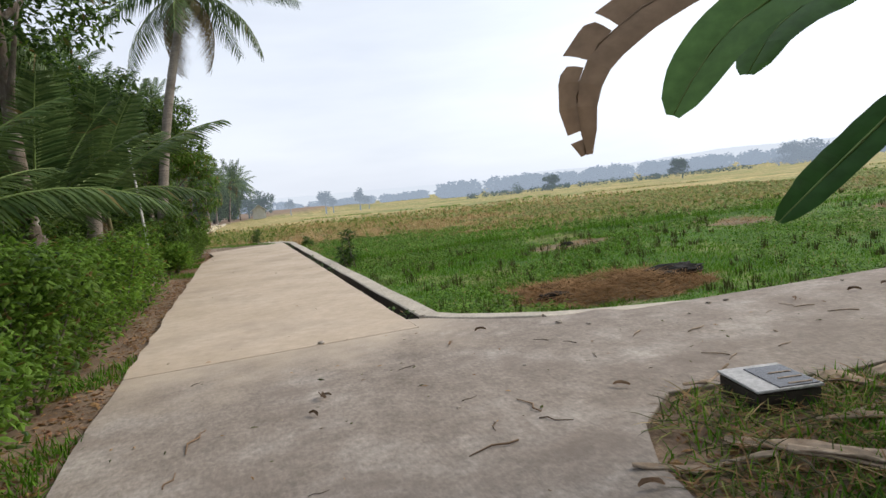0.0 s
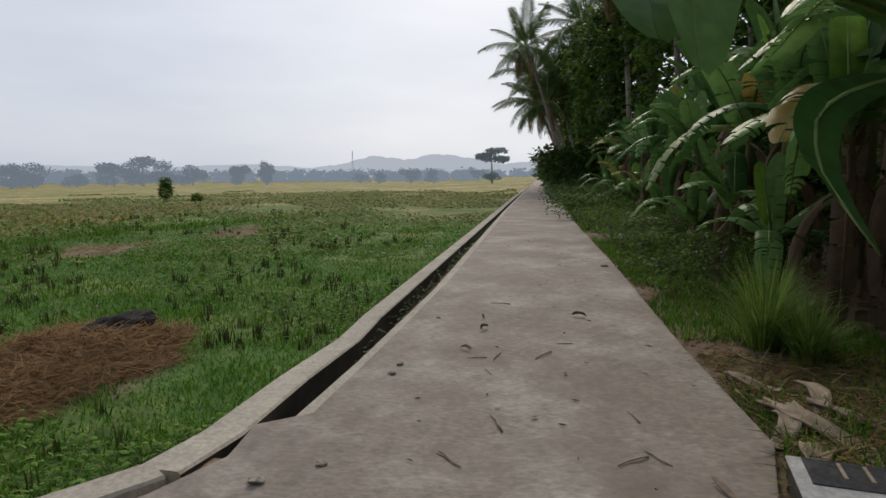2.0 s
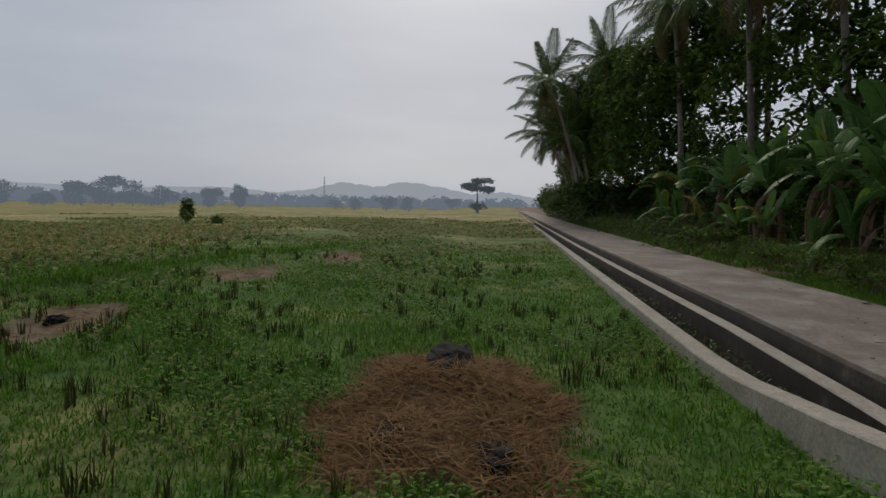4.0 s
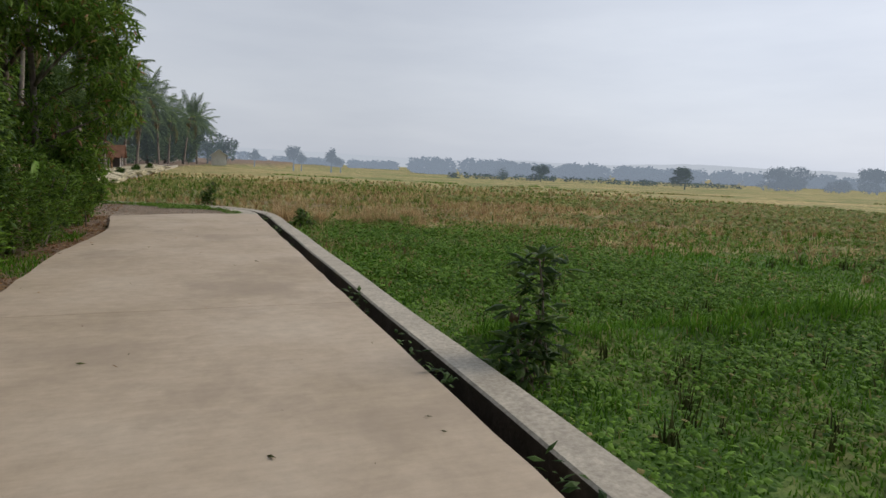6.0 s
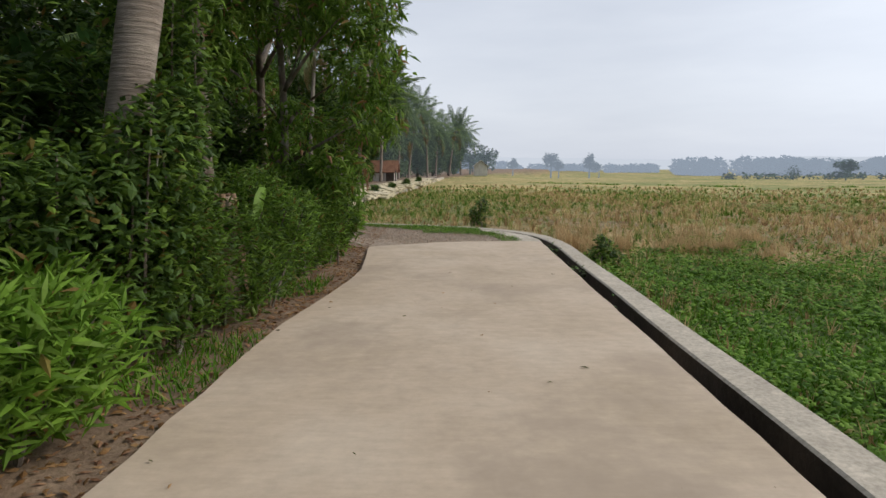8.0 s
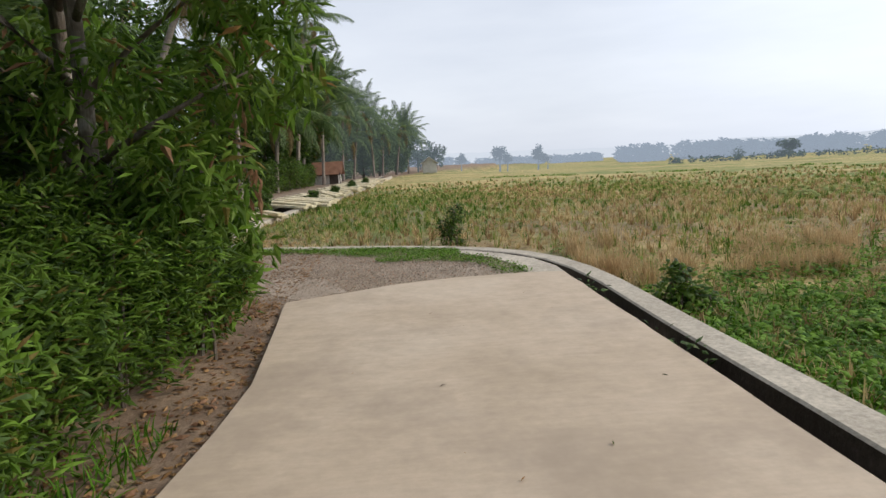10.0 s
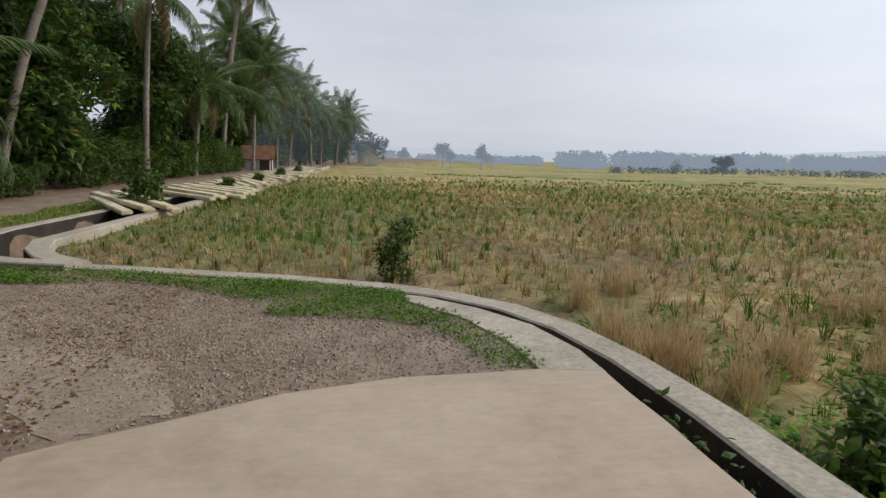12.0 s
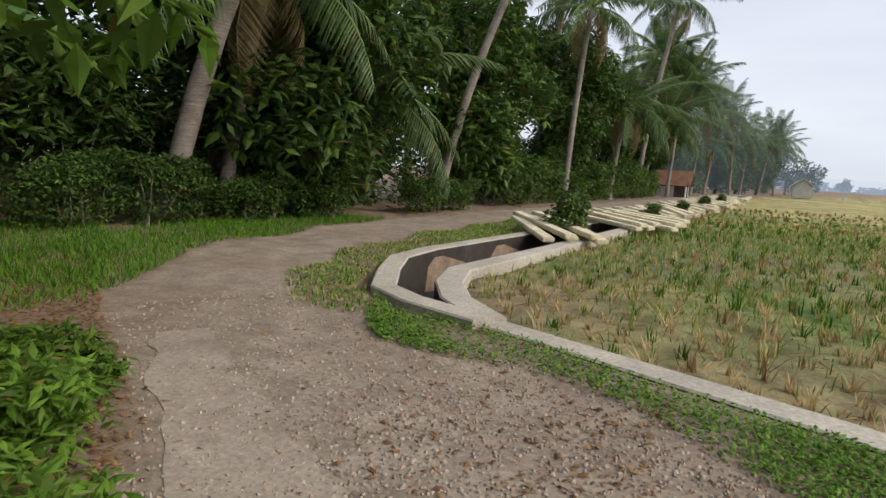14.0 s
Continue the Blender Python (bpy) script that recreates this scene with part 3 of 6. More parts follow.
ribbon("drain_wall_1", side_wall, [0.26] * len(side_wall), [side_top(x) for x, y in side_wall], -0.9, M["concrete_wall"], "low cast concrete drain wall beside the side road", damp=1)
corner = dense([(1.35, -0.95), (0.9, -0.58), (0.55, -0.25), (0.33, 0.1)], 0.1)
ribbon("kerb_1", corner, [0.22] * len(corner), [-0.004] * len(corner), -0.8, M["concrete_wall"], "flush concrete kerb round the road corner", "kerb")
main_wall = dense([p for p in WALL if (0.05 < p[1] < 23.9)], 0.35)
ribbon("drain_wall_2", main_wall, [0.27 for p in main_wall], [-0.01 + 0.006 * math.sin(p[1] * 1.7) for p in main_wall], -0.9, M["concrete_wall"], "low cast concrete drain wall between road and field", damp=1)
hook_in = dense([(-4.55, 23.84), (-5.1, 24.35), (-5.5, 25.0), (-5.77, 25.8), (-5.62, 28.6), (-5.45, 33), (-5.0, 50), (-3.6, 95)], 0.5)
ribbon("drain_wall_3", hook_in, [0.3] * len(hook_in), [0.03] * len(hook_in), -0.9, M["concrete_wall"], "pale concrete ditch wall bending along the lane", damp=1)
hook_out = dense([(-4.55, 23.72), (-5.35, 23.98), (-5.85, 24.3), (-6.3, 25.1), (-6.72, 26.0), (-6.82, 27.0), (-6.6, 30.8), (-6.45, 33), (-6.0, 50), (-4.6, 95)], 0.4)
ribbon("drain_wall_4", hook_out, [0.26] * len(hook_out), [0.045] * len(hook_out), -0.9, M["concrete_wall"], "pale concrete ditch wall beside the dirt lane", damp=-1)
# near-black strip laid over the earth between the ditch walls
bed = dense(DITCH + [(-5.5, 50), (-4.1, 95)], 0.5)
ribbon("ditch_bed", bed, [0.85] * len(bed), [-0.5] * len(bed), -0.8, M["dark_bed"], "near-black bed along the ditch floor", "ditch")
# both ledge sides darkened by colour to deepen the ditch's shade
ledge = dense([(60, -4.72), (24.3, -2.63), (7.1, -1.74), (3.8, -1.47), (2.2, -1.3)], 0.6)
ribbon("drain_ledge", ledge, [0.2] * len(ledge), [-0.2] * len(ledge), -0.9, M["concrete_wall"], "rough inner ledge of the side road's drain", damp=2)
# thin dark sheets added below both road edges as the drains' shade
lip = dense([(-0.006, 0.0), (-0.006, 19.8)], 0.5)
ribbon("drain_wall_5", lip, [0.02] * len(lip), [-0.05] * len(lip), -0.9, M["dark_concrete"], "thin dark sheet added as drain shade under the road edge")
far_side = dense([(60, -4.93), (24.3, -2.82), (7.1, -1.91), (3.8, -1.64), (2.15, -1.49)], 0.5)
ribbon("drain_wall_6", far_side, [0.02] * len(far_side), [-0.04] * len(far_side), -0.9, M["dark_concrete"], "thin dark sheet added as drain shade under the side road's edge")
plate("yard_slab", [(0.02, 19.87), (0.02, 20.3), (-0.12, 20.95), (-0.42, 21.5), (-0.85, 22.0), (-1.05, 22.1), (-1.0, 21.8), (-0.62, 21.2), (-0.42, 20.5), (-0.38, 19.95)], -0.7, -0.01, M["concrete_wall"], "rough concrete strip along the drain's end", "pavement")


worn = [(-2.85, 19.3), (-3.7, 20.2), (-4.7, 20.95), (-5.75, 21.7), (-6.25, 22.1), (-6.1, 22.42), (-5.15, 21.85), (-4.4, 21.4), (-3.55, 20.9), (-2.7, 20.35), (-2.42, 19.6), (-2.85, 19.3)]
plate("worn_slab", [q for a, b in zip(worn[:-1], worn[1:]) for q in wavy(a, b, 7, 0.045, rr)[:-1]],
      -0.2, -0.026, M["concrete_worn"], "worn pale remains of concrete paving on the yard", "pavement")


# ---------------------------------------------------------------- plants: how each kind grows
def path_of(base, top, sway, n=7, rng=None):
    b, t = Vector(base), Vector(top)
    side = Vector((sway[0], sway[1], 0))
    return [b.lerp(t, k / n) + side * math.sin(math.pi * k / n) for k in range(n + 1)]


def shrub(name, x, y, z, blobs, n, size, ratio, mats, label, shares=None, seed=1, droop=(-0.9, 0.7), stems=7, category="shrub", group="", stem_r=0.012):
    rng = np.random.default_rng(seed)
    ob = root(name, pose(x, y, z), label, category, group)
    for k in range(stems):
        bx, by, bz, rx, ry, rz = blobs[k % len(blobs)]
        tip = (bx + rng.uniform(-0.6, 0.6) * rx, by + rng.uniform(-0.6, 0.6) * ry, bz + rz * rng.uniform(0.2, 0.8))
        foot = (bx * 0.8 + rng.uniform(-0.15, 0.15), by * 0.8 + rng.uniform(-0.15, 0.15), -0.05)
        put("woody_stem", raw_mesh("woody_stem", *tube(path_of(foot, tip, rng.uniform(-0.1, 0.1, 2), 4), [stem_r * (1.3 - 0.2 * i) for i in range(5)], 5), M["bark"]), ob)
    put("foliage", foliage("foliage", rng, blobs, n, size, ratio, mats, shares, droop), ob)
    return ob


def tree(name, x, y, z, height, crown, n, size, ratio, mats, label, seed=1, shares=None, trunk_r=0.16, lean=(0, 0), bark="bark", droop=(-1.0, 0.5), category="tree", group=""):
    """crown: ellipsoids in the tree's own metres; a limb runs to each of them."""
    rng = np.random.default_rng(seed)
    ob = root(name, pose(x, y, z), label, category, group)
    top = (lean[0], lean[1], height)
    spine = path_of((0, 0, -0.1), top, rng.uniform(-0.12, 0.12, 2), 9)
    put("trunk", raw_mesh("trunk", *tube(spine, [trunk_r * (1.25 if i == 0 else 1.0) * (1 - 0.065 * i) for i in range(10)], 12), M[bark], True), ob)
    for bx, by, bz, rx, ry, rz in crown:
        s = spine[min(9, max(3, int(9 * min(1, bz / height * 0.75))))]
        pts = path_of(s, (bx, by, bz), rng.uniform(-0.3, 0.3, 2), 5)
        put("limb", raw_mesh("limb", *tube(pts, [trunk_r * 0.42 * (1 - 0.16 * i) for i in range(6)], 7), M[bark], True), ob)
    put("crown", foliage("crown", rng, crown, n, size, ratio, mats, shares, droop), ob)
    return ob


def frond_mesh(name, length, droop, hang, mat, seed, pairs=42, leaflet=0.75):
    """One feather leaf along +x, with a bowed stalk and hanging leaflets."""
    rng = np.random.default_rng(seed)

    def at(u):
        return np.array((length * (u - 0.12 * droop * u ** 3), 0, length * (0.25 * u - droop * u * u * 0.62)))

    V, F, S = [], [], []
    tv, tf = tube([tuple(at(k / 9)) for k in range(10)], [0.035 * (1.05 - k / 9.5) + 0.004 for k in range(10)], 5)
    V += tv
    F += tf
    S += [1] * len(tf)
    for k in range(pairs):
        u = 0.16 + 0.84 * k / (pairs - 1)
        p, q = at(u), at(min(1, u + 0.02))
        d = (q - p) / (np.linalg.norm(q - p) + 1e-9) if u < 0.99 else np.array((0.7, 0, -0.7))
        ll = leaflet * (0.35 + 0.65 * math.sin(math.pi * min(1, 0.18 + u * 0.78))) * rng.uniform(0.85, 1.1)
        for sgn in (-1, 1):
            out = np.array((0.45 * d[0], sgn * 0.85, 0.45 * d[2] - hang * rng.uniform(0.3, 0.8)))
            out /= np.linalg.norm(out)
            wv = d * 0.03
            m1 = p + out * ll * 0.5 + np.array((0, 0, -0.05 * ll * hang))
            tip = p + out * ll + np.array((0, 0, -0.42 * ll * hang * rng.uniform(0.7, 1.3)))
            o = len(V)
            V += [tuple(p - wv * 0.6), tuple(p + wv * 0.6), tuple(m1 + wv), tuple(m1 - wv), tuple(tip)]
            F += [(o, o + 1, o + 2, o + 3), (o + 3, o + 2, o + 4)]
            S += [0, 0]
    n_ = len(tv)
    blade = raw_mesh(name, V[n_:], [tuple(i - n_ for i in f) for f in F[len(tf):]], M[mat])
    return blade, raw_mesh("rachis", tv, tf, M["midrib"] if mat != "palm_dry" else M["palm_dry"])


FRONDS = [frond_mesh("frond", L, d, h, "palm_leaf", 30 + i) for i, (L, d, h) in enumerate([(3.6, 0.55, 0.5), (3.9, 0.8, 0.8), (3.4, 1.05, 1.1), (3.3, 0.25, 0.35)])]
# far palms: same fronds with a little haze emission in their material
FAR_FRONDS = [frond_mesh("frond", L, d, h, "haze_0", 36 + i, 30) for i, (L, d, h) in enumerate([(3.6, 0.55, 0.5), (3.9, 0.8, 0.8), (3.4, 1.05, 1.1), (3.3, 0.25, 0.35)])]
DRY_FROND = frond_mesh("frond", 3.0, 1.3, 1.5, "palm_dry", 44)


def palm(x, y, z, height, top, label, fronds=18, scale=1.0, seed=1, radius=0.14, dry=2, group="coconut palms", nuts=0, low=-0.35):
    """top: how far the crown stands off the foot."""
    rng = np.random.default_rng(seed)
    ob = root("coconut_palm", pose(x, y, z), label, "palm tree", group)
    crown = Vector((top[0], top[1], height))
    if height > 0.6:
        spine = path_of((0, 0, -0.1), crown, (-0.12 * top[0], -0.12 * top[1]), 24)
        rad = [radius * (1.35 - 0.35 * min(1, i / 3)) * (1 - 0.012 * i) * (1 + 0.035 * (i % 2)) for i in range(25)]
        put("trunk", raw_mesh("trunk", *tube(spine, rad, 10), M["palm_bark"], True), ob)
    for k in range(fronds):
        el = low + (1.25 - low) * ((k + 0.5) / fronds) ** 1.1
        which = 3 if el > 0.85 else (0 if el > 0.45 else (1 if el > 0.0 else 2))
        yaw = k * 2.399 + rng.uniform(-0.25, 0.25)
        m4 = Matrix.Translation(crown) @ Matrix.Rotation(yaw, 4, "Z") @ Matrix.Rotation(-el, 4, "Y") @ Matrix.Diagonal((*(scale * rng.uniform(0.85, 1.1),) * 3, 1))
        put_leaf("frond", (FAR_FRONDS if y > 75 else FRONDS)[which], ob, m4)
    for k in range(dry):
        m4 = Matrix.Translation(crown) @ Matrix.Rotation(k * 2.9 + seed, 4, "Z") @ Matrix.Rotation(0.75, 4, "Y") @ Matrix.Diagonal((scale * 0.8,) * 3 + (1,))
        put_leaf("frond", DRY_FROND, ob, m4, "dry brown hanging frond")
    for k in range(nuts):
        bm = bmesh.new()
        bmesh.ops.create_uvsphere(bm, u_segments=10, v_segments=7, radius=0.11, matrix=Matrix.Translation(crown + Vector((0.2 * math.cos(k * 1.3), 0.2 * math.sin(k * 1.3), -0.22 - 0.05 * (k % 3)))) @ Matrix.Diagonal((1, 1, 1.25, 1)))
        part("coconut", bm, M["banana_stem"], ob, "greenish brown coconut", smooth=True)
    return ob


def banana_blade(name, pts, width, mat, seed, tears=0.3, fold=0.35, strips=22, twist=0.0):
    """A banana leaf along the points pts: a pale midrib and two half blades torn crosswise into strips."""
    rng = np.random.default_rng(seed)
    P = np.array(pts, dtype=float)
    for _ in range(2):
        Q = np.repeat(P, 2, axis=0)
        Q[1:-1:2] = P[:-1] * 0.75 + P[1:] * 0.25
        Q[2::2] = P[:-1] * 0.25 + P[1:] * 0.75
        P = Q
    flat = P[-1] - P[0]
    level = np.cross((flat[0], flat[1], 0.0), (0, 0, 1.0))
    level /= np.linalg.norm(level) + 1e-6
    seg = np.r_[0, np.cumsum(np.linalg.norm(np.diff(P, axis=0), axis=1))]
    seg /= seg[-1]

    def at(u):
        return np.array([np.interp(u, seg, P[:, i]) for i in range(3)])

    V, F, S = [], [], []
    tv, tf = tube([tuple(at(k / 12)) for k in range(13)], [0.022 * (1.08 - k / 12) + 0.002 for k in range(13)], 5)
    V += tv
    F += tf
    S += [1] * len(tf)
    jit = {s: rng.normal(0, 0.0025, (strips + 1, 3)) for s in (-1, 1)}
    for sgn in (-1, 1):
        f = fold * rng.uniform(0.7, 1.3)
        for k in range(strips):
            u0, u1 = 0.1 + 0.9 * k / strips, 0.1 + 0.9 * (k + 1) / strips
            torn = rng.random() < tears
            if torn:
                f = fold * rng.uniform(0.6, 1.6)
            rows = []
            for u in (u0 + (0.012 if torn else 0), u1):
                c, d = at(u), at(min(1, u + 0.03)) - at(max(0, u - 0.03))
                d /= np.linalg.norm(d) + 1e-9
                side = level - d * float(level @ d)
                side /= np.linalg.norm(side) + 1e-6
                up = np.cross(side, d)
                side, up = side * math.cos(twist * u) + up * math.sin(twist * u), up * math.cos(twist * u) - side * math.sin(twist * u)
                w = width * 0.5 * min(1.0, (u / 0.25) ** 0.6) * math.sqrt(max(0.004, 1 - (max(0.0, u - 0.62) / 0.385) ** 2.6))
                row = []
                for q in (0.0, 0.35, 0.7, 1.0):
                    a = 0.28 - f * q * 1.3
                    row.append(c + (side * sgn * math.cos(a) + up * math.sin(a)) * w * q + d * 0.1 * w * q + jit[sgn][k + (u == u1)] * q)
                rows.append(row)
            if torn and rng.random() < 0.5:
                rows[0][3] = rows[0][3] * 0.6 + rows[1][3] * 0.4
            o = len(V)
            V += [tuple(v) for row in rows for v in row]
            for q in range(3):
                F.append((o + q, o + q + 1, o + 5 + q, o + 4 + q) if sgn > 0 else (o + q, o + 4 + q, o + 5 + q, o + q + 1))
                S.append(0)
    n_ = len(tv)
    blade = raw_mesh(name, V[n_:], [tuple(i - n_ for i in f) for f in F[len(tf):]], M[mat], True)
    return blade, raw_mesh("midrib", tv, tf, M["midrib"] if mat != "banana_dry" else M["banana_dry"], True)


def put_leaf(name, pair, parent, m=None, label=""):
    ob = put(name, pair[0], parent, m, label)
    put(pair[1].name.split(".")[0], pair[1], ob)
    return ob


def arch(length, rise, fall, n=9):
    return [(length * (k / n) * (1 - 0.12 * (k / n) ** 2), 0, length * (rise * (k / n) - fall * (k / n) ** 2.2)) for k in range(n + 1)]


BLADES = [banana_blade("leaf", arch(L, r, f), w, "banana_leaf", 60 + i, t_) for i, (L, r, f, w, t_) in
          enumerate([(1.8, 0.95, 0.5, 0.5, 0.12), (2.0, 0.8, 0.8, 0.54, 0.3), (1.8, 0.5, 0.9, 0.48, 0.5), (1.6, 1.1, 0.3, 0.42, 0.06)])]
DRY_BLADE = banana_blade("leaf", arch(1.6, 0.1, 1.2), 0.34, "banana_dry", 71, 0.25, 0.7)
YOUNG_BLADE = banana_blade("leaf", arch(1.2, 1.05, 0.25), 0.36, "banana_young", 72, 0.0, 0.2)


def banana(x, y, z, height, label, seed=1, leaves=8, scale=1.0, dry=2, young=0, lean=(0, 0), group="banana plants"):
    rng = np.random.default_rng(seed)
    ob = root("banana_plant", pose(x, y, z), label, "banana plant", group)
    top = Vector((lean[0], lean[1], height))
    pts = path_of((0, 0, -0.05), top, rng.uniform(-0.05, 0.05, 2), 8)
    put("pseudostem", raw_mesh("pseudostem", *tube(pts, [0.082 * scale * (1.15 - 0.075 * i) for i in range(9)], 10), M["banana_stem"], True), ob)
    for k in range(leaves):
        el = rng.uniform(-0.1, 0.45) if k < leaves * 0.5 else rng.uniform(0.3, 0.85)
        which = rng.integers(0, 3) if k < leaves * 0.7 else (0 if k < leaves - 1 else 3)
        m4 = Matrix.Translation(top - Vector((0, 0, 0.05 * k))) @ Matrix.Rotation(k * 2.4 + rng.uniform(-0.3, 0.3) + seed, 4, "Z") @ Matrix.Rotation(-el, 4, "Y") @ Matrix.Diagonal((*(scale * rng.uniform(0.8, 1.1),) * 3, 1))
        put_leaf("leaf", BLADES[which], ob, m4)
    for k in range(dry):
        m4 = Matrix.Translation(top - Vector((0, 0, 0.25 + 0.22 * k))) @ Matrix.Rotation(k * 2.2 + seed * 1.7, 4, "Z") @ Matrix.Rotation(0.5, 4, "Y") @ Matrix.Diagonal((scale * 0.9,) * 3 + (1,))
        put_leaf("leaf", DRY_BLADE, ob, m4, "dry brown hanging leaf")
    for k in range(young):
        put_leaf("leaf", YOUNG_BLADE, ob, Matrix.Translation(top) @ Matrix.Rotation(seed + k, 4, "Z") @ Matrix.Rotation(-0.5, 4, "Y") @ Matrix.Diagonal((scale,) * 3 + (1,)), "light green young leaf")
    return ob


# ---------------------------------------------------------------- west bank: hedge and trees along the road


def hedge_run(name, x0, y0, x1, y1, count, height, depth, n, size, ratio, mats, shares, label, seed, droop=(-0.8, 0.8), group="roadside hedge"):
    rng = np.random.default_rng(seed)
    for k in range(count):
        u = (k + 0.5) / count
        x, y = x0 + (x1 - x0) * u + rng.uniform(-0.1, 0.1), y0 + (y1 - y0) * u
        half = math.hypot(x1 - x0, y1 - y0) / count * 0.62
        h = height * rng.uniform(0.85, 1.15)
        blobs = [(0, 0, h * 0.45, depth * 0.5, half, h * 0.5)]
        for q in range(6):
            blobs.append((rng.uniform(-0.4, 0.35) * depth, rng.uniform(-0.8, 0.8) * half, h * rng.uniform(0.45, 0.95), depth * 0.28, half * 0.45, h * 0.22))
        shrub(name, x, y, -0.06, blobs, n, size, ratio, [M[q] for q in mats], label, shares, seed * 31 + k, droop, 9, "shrub", group)


# south stretch
hedge_run("hedge_shrub", -3.85, -8.5, -3.85, 6.0, 7, 1.3, 1.5, 7000, 0.085, 0.5, ["leaf_mid", "leaf_bright", "leaf_dark"], [0.3, 0.62, 0.08], "leafy bright green hedge shrub on the road bank", 3)
hedge_run("hedge_shrub", -4.3, 6.2, -4.2, 9.2, 2, 1.0, 1.1, 3600, 0.08, 0.5, ["leaf_mid", "leaf_dark"], [0.6, 0.4], "leafy green hedge shrub on the road bank", 5)
hedge_run("hedge_shrub", -5.6, -8.0, -5.8, 8.0, 5, 2.3, 1.6, 4200, 0.13, 0.45, ["leaf_mid", "leaf_dark"], [0.5, 0.5], "tall dark green thicket shrub behind the hedge", 6)
# stretch by the palm
shrub("oleander_shrub", -3.55, 11.8, -0.05, [(0, 0, 0.42, 0.5, 0.6, 0.4), (0.15, -0.3, 0.55, 0.3, 0.35, 0.3), (-0.2, 0.35, 0.6, 0.35, 0.35, 0.3)], 2300, 0.15, 0.2, [M["leaf_bright"], M["leaf_mid"]], "light green narrow-leaved shrub at the road edge", [0.75, 0.25], 21, (-0.2, 1.2))
shrub("roadside_shrub", -3.8, 12.85, -0.05, [(0, 0, 0.8, 0.6, 0.8, 0.75), (0.2, 0.3, 1.4, 0.4, 0.45, 0.4), (-0.2, -0.5, 1.2, 0.45, 0.4, 0.4), (0.25, 0.6, 1.75, 0.25, 0.25, 0.3)], 5200, 0.09, 0.5, [M["leaf_dark"], M["leaf_mid"]], "dense dark green shrub at the palm's foot", [0.6, 0.4], 22)
hedge_run("fern_hedge", -3.74, 12.9, -3.66, 18.3, 6, 1.3, 1.3, 8600, 0.085, 0.26, ["leaf_bright", "leaf_mid", "leaf_dark"], [0.3, 0.5, 0.2], "feathery bright green fern-like hedge along the concrete", 8, (-0.3, 1.0))
hedge_run("thicket_shrub", -5.1, 10.0, -5.1, 18.5, 4, 2.1, 1.5, 4600, 0.15, 0.42, ["leaf_dark", "leaf_mid"], [0.65, 0.35], "dark green thicket shrub under the trees", 9)

shrub("roadside_shrub", -3.9, 13.95, -0.05, [(0, 0, 1.0, 0.45, 0.45, 0.9), (0.1, 0.1, 1.9, 0.42, 0.4, 0.6), (0.0, 0, 2.7, 0.4, 0.4, 0.6), (0.15, 0.2, 3.3, 0.35, 0.35, 0.4)], 4200, 0.1, 0.5, [M["leaf_mid"], M["leaf_dark"]], "tall leafy green shrub beside the palm", [0.55, 0.45], 23)
palm(-4.1, 13.3, -0.05, 8.6, (1.7, 1.0), "tall coconut palm with a pale ringed leaning trunk", 20, 1.0, 3, 0.16, 3, nuts=5)
palm(-5.3, 5.6, -0.05, 1.5, (0.1, 0.2), "young coconut palm with long arching fronds", 14, 0.85, 4, 0.2, 2, low=0.42)
palm(-4.9, 8.6, -0.05, 2.0, (0.1, 0.1), "young coconut palm with upright fronds", 13, 0.95, 8, 0.2, 1, low=0.6)
palm(-4.9, 10.2, -0.05, 2.0, (0.0, 0.1), "young coconut palm with steep fronds at the bank", 13, 0.9, 9, 0.18, 0, low=0.75)
palm(-5.9, 2.2, -0.05, 1.6, (0.2, 0.1), "young coconut palm with drooping fronds", 14, 0.8, 5, 0.2, 3, low=0.3)
palm(-7.2, 9.2, -0.05, 6.8, (-0.3, 0.3), "tall coconut palm standing in the thicket", 18, 1.0, 6, 0.15, 2)
tree("shade_tree", -5.0, 5.0, -0.05, 6.5, [(0.3, 0.2, 5.6, 1.6, 1.8, 1.1), (-1.2, 1.0, 6.4, 1.6, 1.6, 1.2), (-0.8, -1.6, 6.2, 1.6, 1.5, 1.2), (0.2, 1.8, 7.0, 1.4, 1.4, 1.0)], 7000, 0.17, 0.42, [M["leaf_dark"], M["leaf_mid"]], "shade tree with a mottled pale grey trunk", 11, [0.7, 0.3], 0.17)
tree("shade_tree", -4.5, 16.3, -0.05, 5.2, [(-0.3, 0.4, 4.4, 1.1, 1.2, 0.9), (-1.2, 1.2, 5.2, 1.5, 1.5, 1.1), (0.2, 1.3, 5.0, 1.0, 1.2, 0.8), (-0.8, -1.2, 5.0, 1.2, 1.1, 0.9)], 8000, 0.16, 0.45, [M["leaf_dark"], M["leaf_mid"]], "tree with a mottled white and brown trunk", 12, [0.7, 0.3], 0.115)
